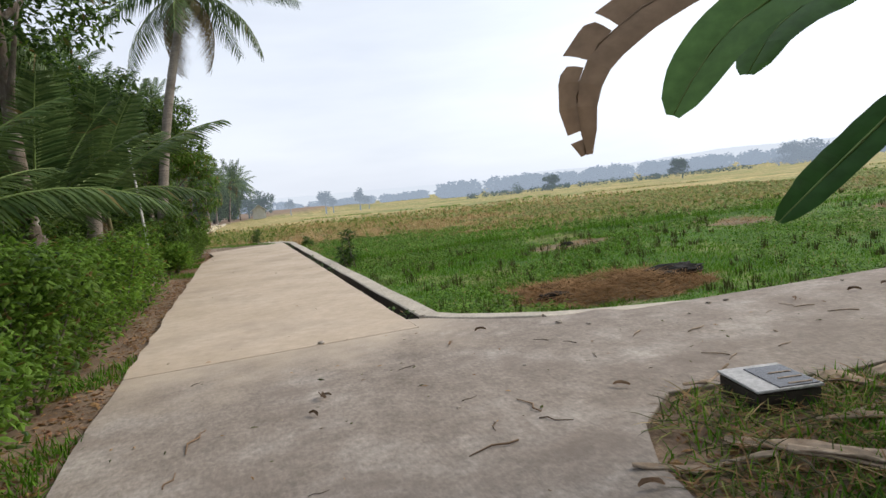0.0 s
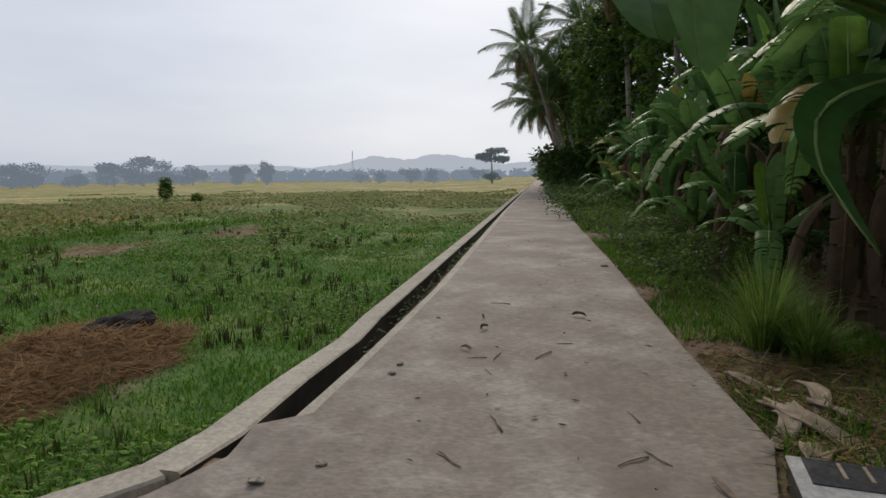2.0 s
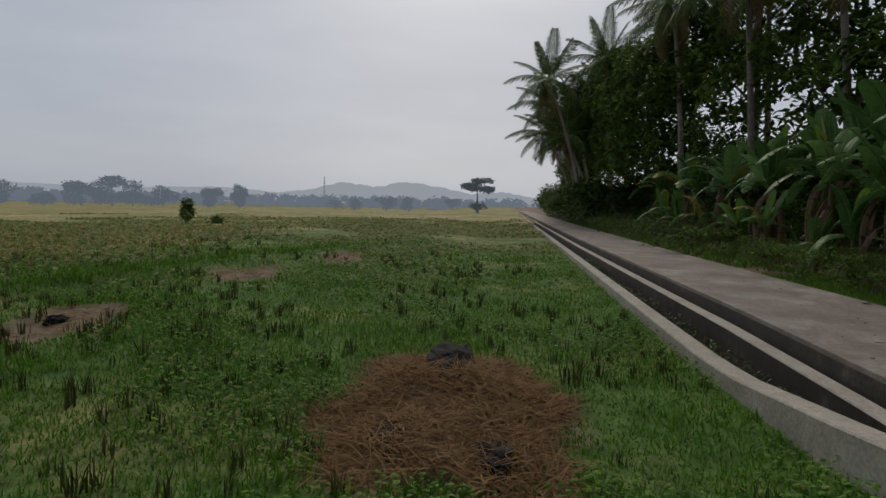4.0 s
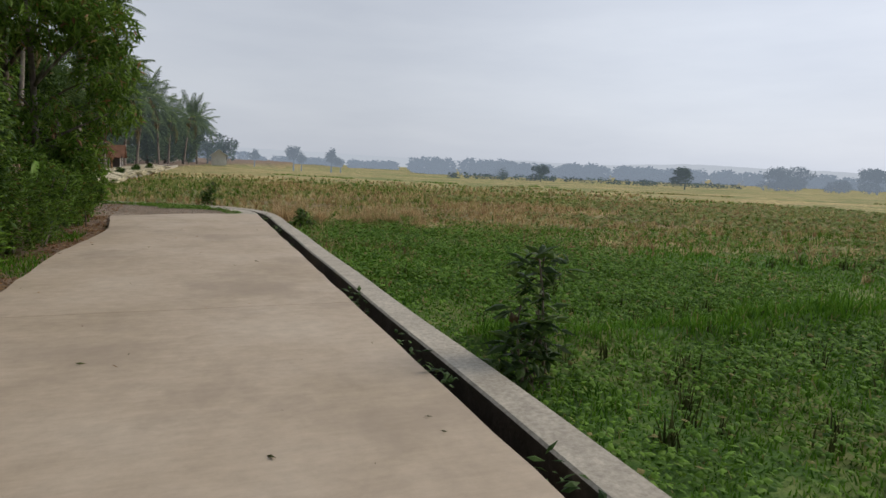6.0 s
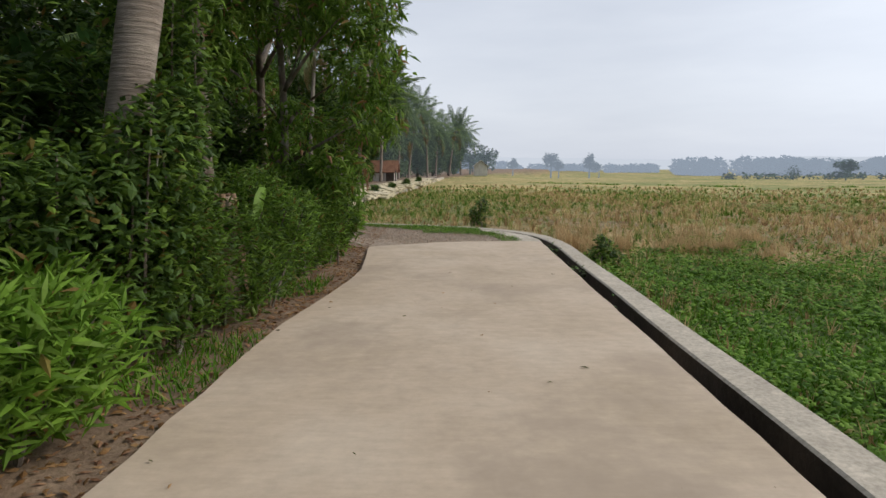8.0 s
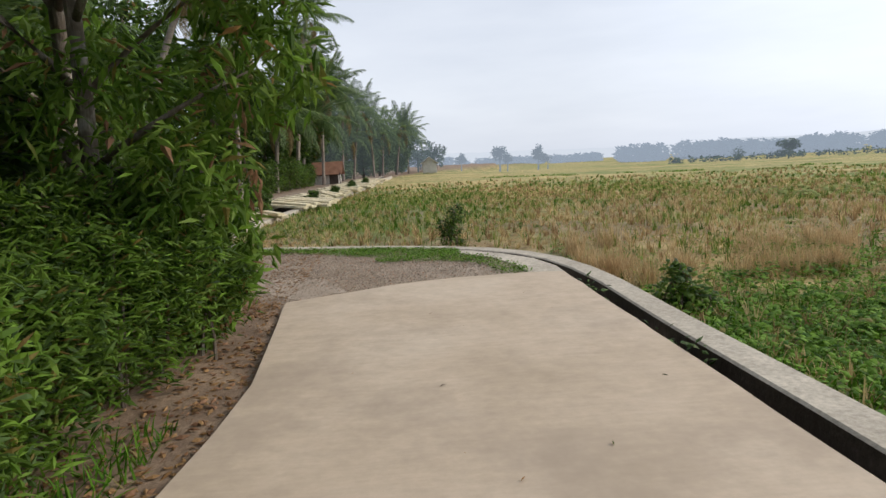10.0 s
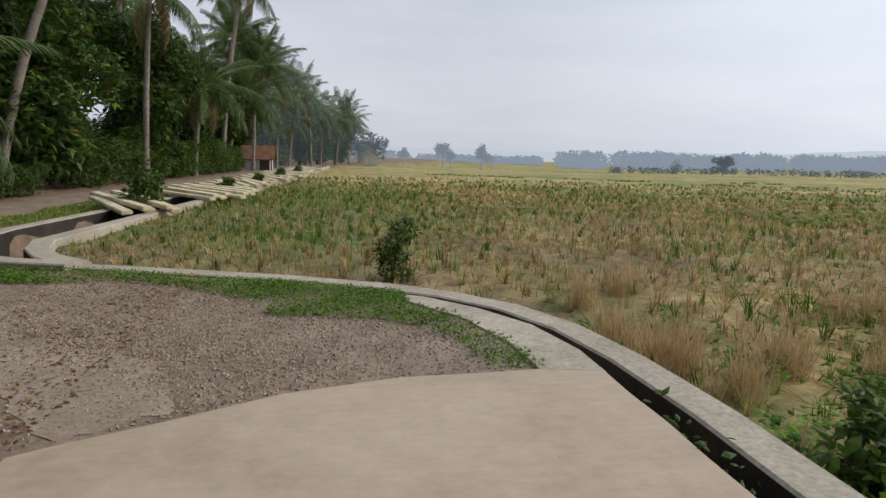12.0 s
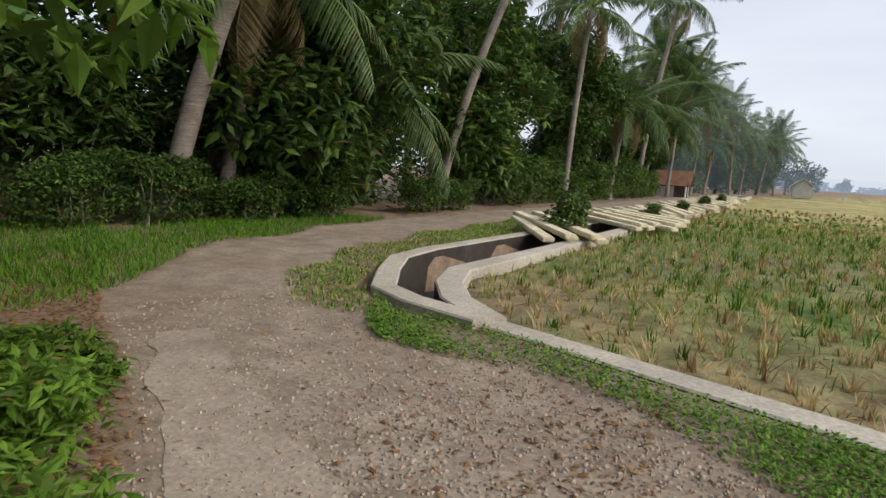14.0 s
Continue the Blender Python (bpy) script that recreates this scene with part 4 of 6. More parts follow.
tree("mango_tree", -4.0, 17.55, -0.05, 4.4, [(0.3, 0.1, 3.6, 0.9, 1.0, 0.6), (1.25, 0.0, 2.75, 0.6, 0.6, 0.45), (1.25, 0.1, 2.05, 0.5, 0.5, 0.4), (0.9, -0.25, 1.35, 0.42, 0.42, 0.36), (0.75, 0.3, 0.75, 0.45, 0.55, 0.45), (0.2, 0.2, 1.7, 0.6, 0.7, 0.7), (-0.9, -0.9, 3.0, 0.9, 0.9, 0.7), (1.15, -0.2, 3.5, 0.65, 0.8, 0.45), (0.5, 0.5, 0.35, 0.4, 0.5, 0.35)],
     7600, 0.17, 0.27, [M["mango_leaf"], M["leaf_mid"], M["leaf_bright"], M["leaf_red"]], "spreading tree with long hanging leaves over the road", 13, [0.45, 0.22, 0.31, 0.02], 0.075, droop=(-1.2, 0.5))
tree("leafy_tree", -4.6, 18.6, -0.05, 5.0, [(0.2, 0.2, 4.9, 1.3, 1.2, 0.8), (1.2, -0.3, 4.3, 1.0, 1.0, 0.7), (0.9, 0.4, 5.6, 1.0, 1.0, 0.7), (-0.6, -0.6, 4.0, 1.0, 1.0, 0.8), (-0.7, -1.2, 2.8, 0.9, 0.9, 0.7)], 9000, 0.13, 0.5, [M["leaf_mid"], M["leaf_dark"], M["leaf_bright"]], "dense tree with oval green leaves behind the hedge", 15, [0.5, 0.3, 0.2], 0.09)
for k, (x, y, z) in enumerate([(-2.78, 17.4, 1.3), (-2.9, 17.6, 1.75)]):
    ob = root("dead_twig", pose(x, y, z), "hanging twig of dry russet leaves", "twig", "dry twigs")
    put("woody_stem", raw_mesh("woody_stem", *tube([(-0.25, 0.1, 0.35), (-0.05, 0.02, 0.2), (0, 0, -0.1)], [0.012, 0.009, 0.005], 5), M["bark"]), ob)
    put("foliage", foliage("foliage", np.random.default_rng(980 + k), [(0, 0, -0.05, 0.1, 0.1, 0.2)], 18, 0.12, 0.26, M["leaf_red"], None, (-1.5, -0.7), -9), ob)
tree("shade_tree", -6.6, 19.6, -0.05, 6.5, [(0, 0, 5.8, 2.0, 2.0, 1.4), (0.9, -1.5, 4.8, 1.4, 1.4, 1.1), (-1.0, -1.5, 6.6, 1.8, 1.6, 1.2), (0.8, 0.8, 6.8, 1.3, 1.3, 1.0)], 8000, 0.2, 0.42, [M["leaf_dark"], M["leaf_mid"]], "dark leafy shade tree behind the hedge", 14, [0.75, 0.25], 0.18)
for k, (x, y, h) in enumerate([(-8.2, 1.5, 8.5), (-8.6, -5.0, 8.0), (-8.8, 13.0, 8.5), (-10.5, 6.5, 9.0), (-9.5, 18.5, 8.0), (-12.5, 14.0, 9.5)]):
    tree("woodland_tree", x, y, -0.05, h, [(0, 0, h - 0.8, 2.2, 2.2, 1.5), (1.2, 1.0, h - 2.2, 1.7, 1.7, 1.3), (-1.0, -1.3, h - 2.0, 1.8, 1.7, 1.3), (0.8, -1.2, h - 3.6, 1.5, 1.6, 1.2), (-0.6, 1.0, h - 4.6, 1.6, 1.6, 1.2), (0.4, 0.0, h - 6.0, 1.4, 1.6, 1.2)],
         6500, 0.26, 0.45, [M["leaf_dark"], M["leaf_mid"]], "tall dark woodland tree above the road bank", 80 + k, [0.75, 0.25], 0.2, group="woodland trees")

banana(-4.75, 9.9, -0.05, 1.9, "banana plant with broad dark leaves by the bank", 17, 7, 1.0, 2)
banana(-5.4, 16.2, -0.05, 1.3, "banana plant among the thicket", 18, 6, 0.8, 2, 1)
banana(-6.0, 11.5, -0.05, 2.3, "banana plant in the thicket", 19, 8, 1.0, 3)

# cut banana stump, rolled young leaf, white pole
ob = root("banana_stump", pose(-3.52, 14.3, -0.06), "cut dry banana stump with peeling sheaths", "tree stump")
put("stump", raw_mesh("stump", *tube([(0, 0, 0), (0.01, 0, 0.4), (0.0, 0.02, 0.8), (0.01, 0.0, 1.12)], [0.1, 0.085, 0.08, 0.075], 10), M["dry_wood"], True), ob)
for k in range(4):
    a = k * 1.6
    c, s = math.cos(a), math.sin(a)
    put_leaf("sheath", banana_blade("sheath", [(0.07 * c, 0.07 * s, 1.15), (0.11 * c, 0.11 * s, 0.9), (0.16 * c, 0.16 * s, 0.55), (0.17 * c, 0.17 * s, 0.25)], 0.12, "banana_dry", 90 + k, 0.2, 0.5, 10), ob)
ob = root("banana_sucker", pose(-3.36, 14.5, -0.03), "young banana shoot with one rolled light green leaf", "banana plant")
put("stalk", raw_mesh("stalk", *tube([(0, -0.02, 0), (0, 0.0, 0.4), (0, 0.06, 0.75)], [0.022, 0.018, 0.012], 7), M["banana_young"], True), ob)
put_leaf("leaf", banana_blade("leaf", [(0, 0.05, 0.62), (0.01, 0.12, 0.8), (0.02, 0.25, 1.0), (0.03, 0.36, 1.14)], 0.26, "banana_young", 96, 0.0, -0.9, 10), ob)
put_leaf("leaf", banana_blade("leaf", [(0, -0.05, 0.0), (-0.03, -0.15, 0.22), (0.0, -0.22, 0.42), (0.03, -0.2, 0.6)], 0.05, "banana_young", 97, 0.0, 0.1, 8), ob)
ob = root("leaning_pole", pose(-3.95, 9.7, -0.05), "thin white pole leaning in the hedge", "pole")
put("pole", raw_mesh("pole", *tube([(0.05, 0.1, 0.0), (0.0, 0.05, 1.3), (-0.06, -0.2, 3.5)], [0.03, 0.03, 0.028], 8), M["white_pipe"], True), ob)

# ---------------------------------------------------------------- yard, lane and the wood beyond
hedge_run("clipped_hedge", -12.2, 24.2, -10.9, 30.6, 4, 1.05, 0.9, 4600, 0.09, 0.5, ["leaf_dark", "leaf_mid"], [0.8, 0.2], "clipped dark green hedge beside the dirt lane", 41, group="lane hedge")
hedge_run("clipped_hedge", -10.9, 33.0, -10.7, 36.4, 2, 1.0, 0.9, 3000, 0.1, 0.5, ["leaf_dark", "leaf_mid"], [0.6, 0.4], "rounded green hedge bush beside the lane", 42, group="lane hedge")
hedge_run("lane_shrub", -11.2, 39.5, -9.9, 66, 8, 1.9, 2.0, 2600, 0.2, 0.45, ["leaf_dark", "leaf_mid"], [0.55, 0.45], "green shrub along the far lane", 43, group="lane shrubs")
hedge_run("thicket_shrub", -13.2, 19.0, -13.4, 60, 9, 3.4, 2.6, 3600, 0.24, 0.42, ["leaf_dark", "leaf_mid"], [0.85, 0.15], "dark thicket shrub deep under the palms", 44, group="deep thicket")
hedge_run("fern_hedge", -8.8, 21.2, -6.6, 20.2, 3, 0.5, 1.1, 2200, 0.1, 0.25, ["leaf_bright", "leaf_mid"], [0.6, 0.4], "low bright green weeds at the lane's edge", 45, group="lane weeds")
hedge_run("fern_hedge", -6.1, 21.2, -3.65, 19.55, 4, 0.36, 0.75, 2600, 0.08, 0.35, ["leaf_bright", "leaf_mid"], [0.6, 0.4], "low bright green weeds at the yard's edge", 46, group="lane weeds")

palm(-12.4, 27.0, -0.05, 8.6, (3.2, 1.4), "thick pale coconut palm leaning over the lane", 20, 1.0, 51, 0.2, 2)
palm(-12.2, 28.2, -0.05, 4.8, (0.7, 0.5), "coconut palm with low arching fronds and a brown trunk", 18, 1.0, 52, 0.15, 4)
palm(-11.8, 36.5, -0.05, 9.0, (2.4, 1.6), "slender leaning coconut palm by the lane", 18, 1.0, 53, 0.15, 2)
palm(-10.4, 45.8, -0.05, 8.4, (0.4, 0.6), "slender upright coconut palm by the lane", 18, 1.0, 54, 0.14, 2)
palm(-12.6, 32.5, -0.05, 3.2, (0.3, 0.2), "low coconut palm with a wide crown", 16, 1.05, 55, 0.16, 3)
palm(-10.2, 62, -0.05, 13.0, (1.6, 1.0), "tall coconut palm above the lane", 20, 1.1, 56, 0.17, 2)
for k, (x, y, h, s) in enumerate([(-13, 52, 11.5, 1.1), (-10.2, 54, 5.0, 1.05), (-10.6, 66, 5.5, 1.1), (-9.8, 76, 7.0, 1.2), (-8.8, 84, 8.0, 1.2), (-9.8, 90, 5.5, 1.2), (-5.9, 98, 7.5, 1.25), (-5.0, 105, 6.2, 1.25), (-3.0, 112, 7.5, 1.3), (-1.0, 119, 6.6, 1.3), (-9.2, 70, 8.5, 1.15), (-8.2, 92, 8.6, 1.2),
                                  (-15, 40, 12.0, 1.1), (-16, 30, 11.5, 1.0), (-11.6, 70, 10.5, 1.15), (-15, 22, 10.5, 1.0), (-12.5, 80, 12.5, 1.2), (-12, 96, 12, 1.25)]):
    palm(x, y, -0.05, h, ((k % 3 - 1) * 0.8 + 0.5, 0.4), "coconut palm in the row along the lane", 24, s, 200 + k, 0.15, 2)
for k, (x, y, h) in enumerate([(-15.5, 26, 8.5), (-14.2, 34, 8.0), (-15, 45, 9.5), (-14, 56, 9.5), (-12.5, 39.5, 6.5), (-12.2, 60, 7.5), (-11.8, 66, 7.2), (-11.6, 74, 7.5), (-11, 80, 7.2), (-10.6, 86, 7.5), (-10.2, 94, 7.5), (-7.6, 101, 7.0), (-5.6, 109, 7.0), (-3.2, 118, 7.0), (-12, 50, 7.5), (-18, 20, 9.5), (-20, 33, 11), (-12.6, 30.6, 6.0)]):
    # past 75 m the leaves take the material with painted-in haze
    tree("woodland_tree", x, y, -0.05, h, [(0, 0, h - 0.8, 2.4, 2.4, 1.5), (1.4, 1.0, h - 2.4, 1.8, 1.8, 1.3), (-1.0, -1.4, h - 2.2, 1.9, 1.8, 1.3), (1.0, -1.4, h - 3.8, 1.7, 1.7, 1.2), (-0.4, 1.2, h - 4.8, 1.7, 1.7, 1.3), (0.6, 0.0, h - 6.2 if h > 7 else 1.6, 1.7, 1.8, 1.3)],
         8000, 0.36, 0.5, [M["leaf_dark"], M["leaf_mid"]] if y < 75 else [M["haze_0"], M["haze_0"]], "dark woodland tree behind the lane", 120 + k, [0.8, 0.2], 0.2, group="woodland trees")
banana(-8.2, 21.1, -0.05, 2.6, "banana plant at the yard's edge with hanging leaves", 24, 8, 1.0, 1, 1)
banana(-10.6, 22.6, -0.05, 2.4, "banana plant behind the yard", 25, 8, 1.1, 2)
banana(-9.0, 19.8, -0.05, 2.2, "banana plant behind the yard", 26, 8, 1.0, 3)

tree("young_tree", -5.5, 20.2, -0.05, 2.6, [(0.35, 0.2, 2.15, 0.5, 0.5, 0.35), (-0.2, 0.5, 2.7, 0.7, 0.7, 0.4), (0.5, 0.75, 1.85, 0.4, 0.4, 0.3), (0.2, 0.3, 3.0, 0.6, 0.6, 0.4)], 620, 0.2, 0.42, [M["leaf_mid"], M["leaf_bright"], M["leaf_red"]], "young tree with large drooping light green leaves", 27, [0.55, 0.42, 0.03], 0.045, droop=(-1.2, 0.1))
hedge_run("thicket_shrub", -16.5, 15.0, -20.0, 34, 6, 3.4, 3.0, 3000, 0.34, 0.5, ["leaf_dark", "leaf_mid"], [0.85, 0.15], "dark thicket shrub deep behind the yard", 57, group="deep thicket")
# small bushes in and by the field
shrub("field_bush", 0.8, 8.55, -0.3, [(0, 0, 0.5, 0.2, 0.2, 0.36), (0.1, 0.05, 0.92, 0.2, 0.18, 0.14), (-0.08, 0, 0.3, 0.22, 0.2, 0.2)], 330, 0.14, 0.38, [M["leaf_dark"], M["leaf_mid"]], "dark leafy sapling beside the drain wall", [0.75, 0.25], 301, (-0.6, 0.7), 6)
shrub("field_bush", -1.0, 23.4, -0.28, [(0, 0, 0.3, 0.18, 0.18, 0.28), (0.08, 0, 0.72, 0.17, 0.17, 0.18), (-0.1, 0.05, 0.5, 0.13, 0.13, 0.16)], 620, 0.09, 0.38, [M["leaf_dark"], M["leaf_mid"]], "small dark bush standing in the stubble", [0.7, 0.3], 302)
shrub("field_bush", 0.86, 18.78, -0.28, [(0, 0, 0.22, 0.2, 0.22, 0.2), (0.12, -0.1, 0.14, 0.2, 0.2, 0.13), (-0.02, 0.05, 0.42, 0.12, 0.12, 0.1)], 420, 0.1, 0.55, [M["leaf_mid"], M["leaf_dark"]], "low broad-leaved bush by the drain wall", [0.5, 0.5], 303)
shrub("ditch_bush", -6.1, 31.2, -0.3, [(0, 0, 0.5, 0.45, 0.45, 0.4), (0.1, 0.1, 0.9, 0.35, 0.35, 0.3)], 1500, 0.12, 0.5, [M["leaf_dark"], M["leaf_mid"]], "dark bush growing in the ditch", [0.7, 0.3], 304)
for k, (x, y, s) in enumerate([(-5.5, 37.6, 0.6), (-5.3, 43.5, 0.55), (-5.0, 50, 0.65), (-4.7, 58, 0.65)]):
    shrub("ditch_bush", x, y, -0.2, [(0, 0, 0.5 * s, 0.45 * s, 0.5 * s, 0.45 * s), (0.1, 0.1, 0.95 * s, 0.3 * s, 0.3 * s, 0.3 * s)], 700, 0.15, 0.5, [M["leaf_dark"], M["leaf_mid"]], "small dark bush beside the ditch", [0.7, 0.3], 305 + k, group="ditch bushes")
shrub("field_bush", 40.4, 21.5, -0.32 - float(fall(40.4, 21.5)), [(0, 0, 0.9, 0.5, 0.5, 0.6), (0.1, 0, 1.5, 0.4, 0.4, 0.4)], 900, 0.2, 0.5, [M["leaf_mid"]], "lone green bush far out in the field", None, 320)
shrub("field_bush", 42.4, 20.2, -0.32 - float(fall(42.4, 20.2)), [(0, 0, 0.35, 0.4, 0.4, 0.35)], 300, 0.2, 0.5, [M["leaf_mid"]], "low green tuft of bush in the field", None, 321)

# ---------------------------------------------------------------- side road: bananas, palms, trees
k = 0
for x, y, h, s in [(2.6, -7.0, 2.3, 0.95), (4.6, -6.6, 2.3, 1.0), (5.8, -7.4, 2.9, 1.1), (6.6, -6.1, 1.9, 0.85), (7.6, -7.6, 2.6, 1.0), (8.6, -6.4, 1.9, 0.9), (10.0, -7.3, 2.6, 1.0), (11.2, -6.4, 1.8, 0.8),
                   (12.6, -7.5, 2.5, 1.0), (14.2, -7.0, 2.0, 0.9), (15.8, -7.8, 2.5, 1.0), (17.5, -7.2, 2.0, 0.9), (19.4, -8.0, 2.4, 1.0), (21.5, -7.6, 2.1, 0.95), (24, -8.4, 2.4, 1.0), (27, -8.4, 2.2, 1.0), (30.5, -8.8, 2.4, 1.0),
                   (34, -9.0, 2.3, 1.0), (4.0, -8.6, 3.2, 1.1), (7.0, -9.4, 3.3, 1.1), (10.5, -9.6, 3.2, 1.1), (14, -9.8, 3.2, 1.1), (18, -10, 3.2, 1.1), (2.4, -8.0, 2.8, 1.0)]:
    banana(x, y, -0.05, h + 0.3, "banana plant with torn broad leaves beside the road" if k % 3 else "banana plant with yellowing and dry hanging leaves", 400 + k, 9, s * 1.08, 3 + k % 3, 1 if k % 3 == 0 else 0)
    k += 1
hedge_run("verge_shrub", 5.2, -5.3, 16, -5.8, 6, 0.7, 0.8, 1800, 0.08, 0.45, ["leaf_mid", "leaf_bright", "leaf_dark"], [0.5, 0.25, 0.25], "low green weeds and shrubs on the verge", 47, group="verge weeds")
hedge_run("verge_shrub", 16.5, -6.0, 46, -8.2, 8, 0.9, 1.0, 1500, 0.14, 0.45, ["leaf_mid", "leaf_dark"], [0.6, 0.4], "low green shrubs along the far verge", 48, group="verge weeds")
hedge_run("thicket_shrub", 38, -8.4, 90, -11.8, 9, 3.6, 2.6, 2600, 0.45, 0.5, ["leaf_dark", "leaf_mid"], [0.8, 0.2], "tall dark thicket along the far side road", 59, group="deep thicket")
hedge_run("thicket_shrub", 3.5, -11.4, 40, -12.5, 8, 3.8, 2.8, 4200, 0.3, 0.42, ["leaf_dark", "leaf_mid"], [0.9, 0.1], "dark thicket behind the banana plants", 49, group="deep thicket")
for k, (x, y, h, s, lx, ly) in enumerate([(50, -7.6, 11.6, 1.15, -0.5, 3.3), (56, -8.4, 10.6, 1.15, 0.3, 2.9), (61, -8.8, 8.6, 1.2, 0.0, 3.0), (52, -8.8, 7.4, 1.15, 0.2, 2.6), (46, -9.0, 12.5, 1.1, 0.4, 0.8), (31, -9.2, 12.0, 1.1, 0.6, 0.8), (25, -10, 11.2, 1.1, -0.5, 1.0), (20, -11, 10.6, 1.05, 0.6, 0.6),
                                          (15, -11.5, 10.0, 1.0, -0.4, 0.8), (10, -12, 9.2, 1.0, 0.5, 0.5), (35, -10.5, 12.6, 1.1, -0.6, 0.8), (28, -12, 12.6, 1.1, 0.3, 0.4), (55, -9.4, 9.0, 1.2, 0.0, 2.0), (64, -10.4, 9.0, 1.2, 0.0, 2.0)]):
    palm(x, y, -0.05, h, (lx, ly), "coconut palm leaning out of the wood" if ly > 1.5 else "tall coconut palm behind the banana plants", 18, s, 260 + k, 0.15, 3)
for k, (x, y, h) in enumerate([(40, -9.8, 12.0), (46, -10, 13.0), (34, -10.4, 12.4), (28, -11.2, 11.2), (53, -10.2, 14.5), (60, -10.8, 14), (22, -12.2, 10.4), (17, -13, 9.2), (11, -13.6, 8.2), (5, -13.4, 7.6), (70, -11.8, 9.5), (80, -12.6, 9.0), (0.5, -13.5, 9.5), (-1.5, -18, 10)]):
    tree("woodland_tree", x, y, -0.05, h, [(0, 0, h - 1, 2.6, 2.4, 1.6), (1.6, 1.4, h - 2.8, 2.0, 1.9, 1.4), (-1.5, -1.2, h - 2.6, 2.1, 2.0, 1.4), (-1.5, 1.3, h - 4.4, 2.1, 1.8, 1.4), (1.2, 0.8, h - 6.0, 2.1, 1.8, 1.5), (-0.6, 0.9, h - 7.6, 2.0, 1.8, 1.5)],
         6500 if x > 32 else 3400, 0.42, 0.5, [M["leaf_dark"], M["leaf_mid"]], "dark woodland tree behind the side road", 160 + k, [0.55, 0.45], 0.22, group="woodland trees")

# two plants added for more leaf shade over the junction corner
banana(1.3, -6.8, -0.05, 2.4, "banana plant with broad leaves by the junction", 470, 9, 1.2, 2, 1)
banana(4.9, -5.9, -0.05, 2.0, "banana plant with broad leaves at the road edge", 471, 9, 0.9, 3, 1)
for k, (x, y, h, s) in enumerate([(6.0, -5.7, 0.8, 0.6), (7.7, -5.9, 1.1, 0.65), (9.4, -5.9, 0.7, 0.6), (11.9, -6.2, 1.0, 0.7), (13.4, -6.3, 0.7, 0.6), (16.6, -6.6, 1.1, 0.7), (18.6, -6.8, 0.9, 0.7), (22.6, -7.0, 1.1, 0.75), (26, -7.3, 1.0, 0.8), (29, -7.6, 1.2, 0.8)]):
    banana(x, y, -0.05, h, "low young banana plant at the verge", 440 + k, 6, s, 1, 1)
hedge_run("undergrowth_shrub", 3.6, -9.0, 37, -10.4, 9, 1.9, 1.6, 2600, 0.2, 0.42, ["leaf_mid", "leaf_dark"], [0.6, 0.4], "green undergrowth shrub among the banana plants", 50, group="undergrowth")
# out of view: its crown is added to block the southern sky's light
tree("shade_tree", 1.5, -9.4, -0.05, 6.5, [(0, 0.4, 6.2, 2.4, 2.2, 1.3), (1.8, 1.2, 5.2, 1.8, 1.6, 1.0), (-1.6, 1.0, 5.6, 1.8, 1.8, 1.1), (0.2, 2.0, 6.6, 1.6, 1.5, 0.9)], 9000, 0.24, 0.45, [M["leaf_dark"], M["leaf_mid"]], "unseen tree added to shade the junction", 190, [0.6, 0.4], 0.17)
# leaves of the nearest banana plant that hang over the junction
ob = root("banana_plant", pose(3.1, -5.6, -0.05), "banana plant with broad leaves hanging over the road", "banana plant", "banana plants")
put("pseudostem", raw_mesh("pseudostem", *tube(path_of((0, 0, 0), (-0.1, 0.1, 2.3), (0.05, 0), 8), [0.13 * (1.15 - 0.07 * i) for i in range(9)], 10), M["banana_stem"], True), ob)


def hung(points, width, mat, seed, label="", tears=0.15, fold=0.3, twist=0.0):
    put_leaf("leaf", banana_blade("leaf", [(x - 3.1, y + 5.6, z + 0.05) for x, y, z in points], width, mat, seed, tears, fold, 26, twist), ob, None, label)


hung([(3.05, -5.5, 2.3), (1.7, -4.5, 2.75), (0.85, -4.1, 2.55), (0.3, -4.0, 2.25), (0.1, -4.0, 1.95), (0.16, -4.0, 1.6)], 0.36, "banana_dry", 501, "dry grey-brown torn hanging leaf", 0.22, 0.3, 1.35)
hung([(3.05, -5.5, 2.3), (2.35, -4.2, 2.65), (1.95, -3.6, 2.6), (1.55, -3.45, 2.25), (1.26, -3.42, 1.84)], 0.54, "banana_leaf", 502, "", 0.0, 0.12, 1.4)
hung([(3.05, -5.5, 2.3), (2.9, -4.3, 2.7), (2.75, -3.6, 2.72), (2.3, -3.4, 2.5), (1.95, -3.42, 2.1)], 0.55, "banana_leaf", 503, "", 0.04, 0.15, 1.3)
hung([(3.05, -5.5, 2.1), (2.35, -4.4, 1.85), (2.0, -4.22, 1.5), (1.65, -4.2, 1.28), (1.33, -4.2, 1.08)], 0.27, "banana_leaf", 504, "", 0.0, 0.15, 1.2)
hung([(3.05, -5.5, 2.25), (3.2, -4.9, 2.7), (3.9, -5.0, 2.65), (4.6, -4.9, 2.3)], 0.36, "banana_leaf", 505, "", 0.3, 0.4)
hung([(3.05, -5.5, 2.25), (3.0, -5.6, 2.7), (3.6, -6.2, 2.7), (4.2, -6.6, 2.2)], 0.5, "banana_leaf", 506, "", 0.3, 0.4)
hung([(3.05, -5.5, 2.2), (3.1, -4.7, 1.9), (3.8, -4.95, 1.6), (4.2, -5.1, 1.25)], 0.3, "banana_leaf", 507, "green leaf with yellow and brown edge", 0.5, 0.5)
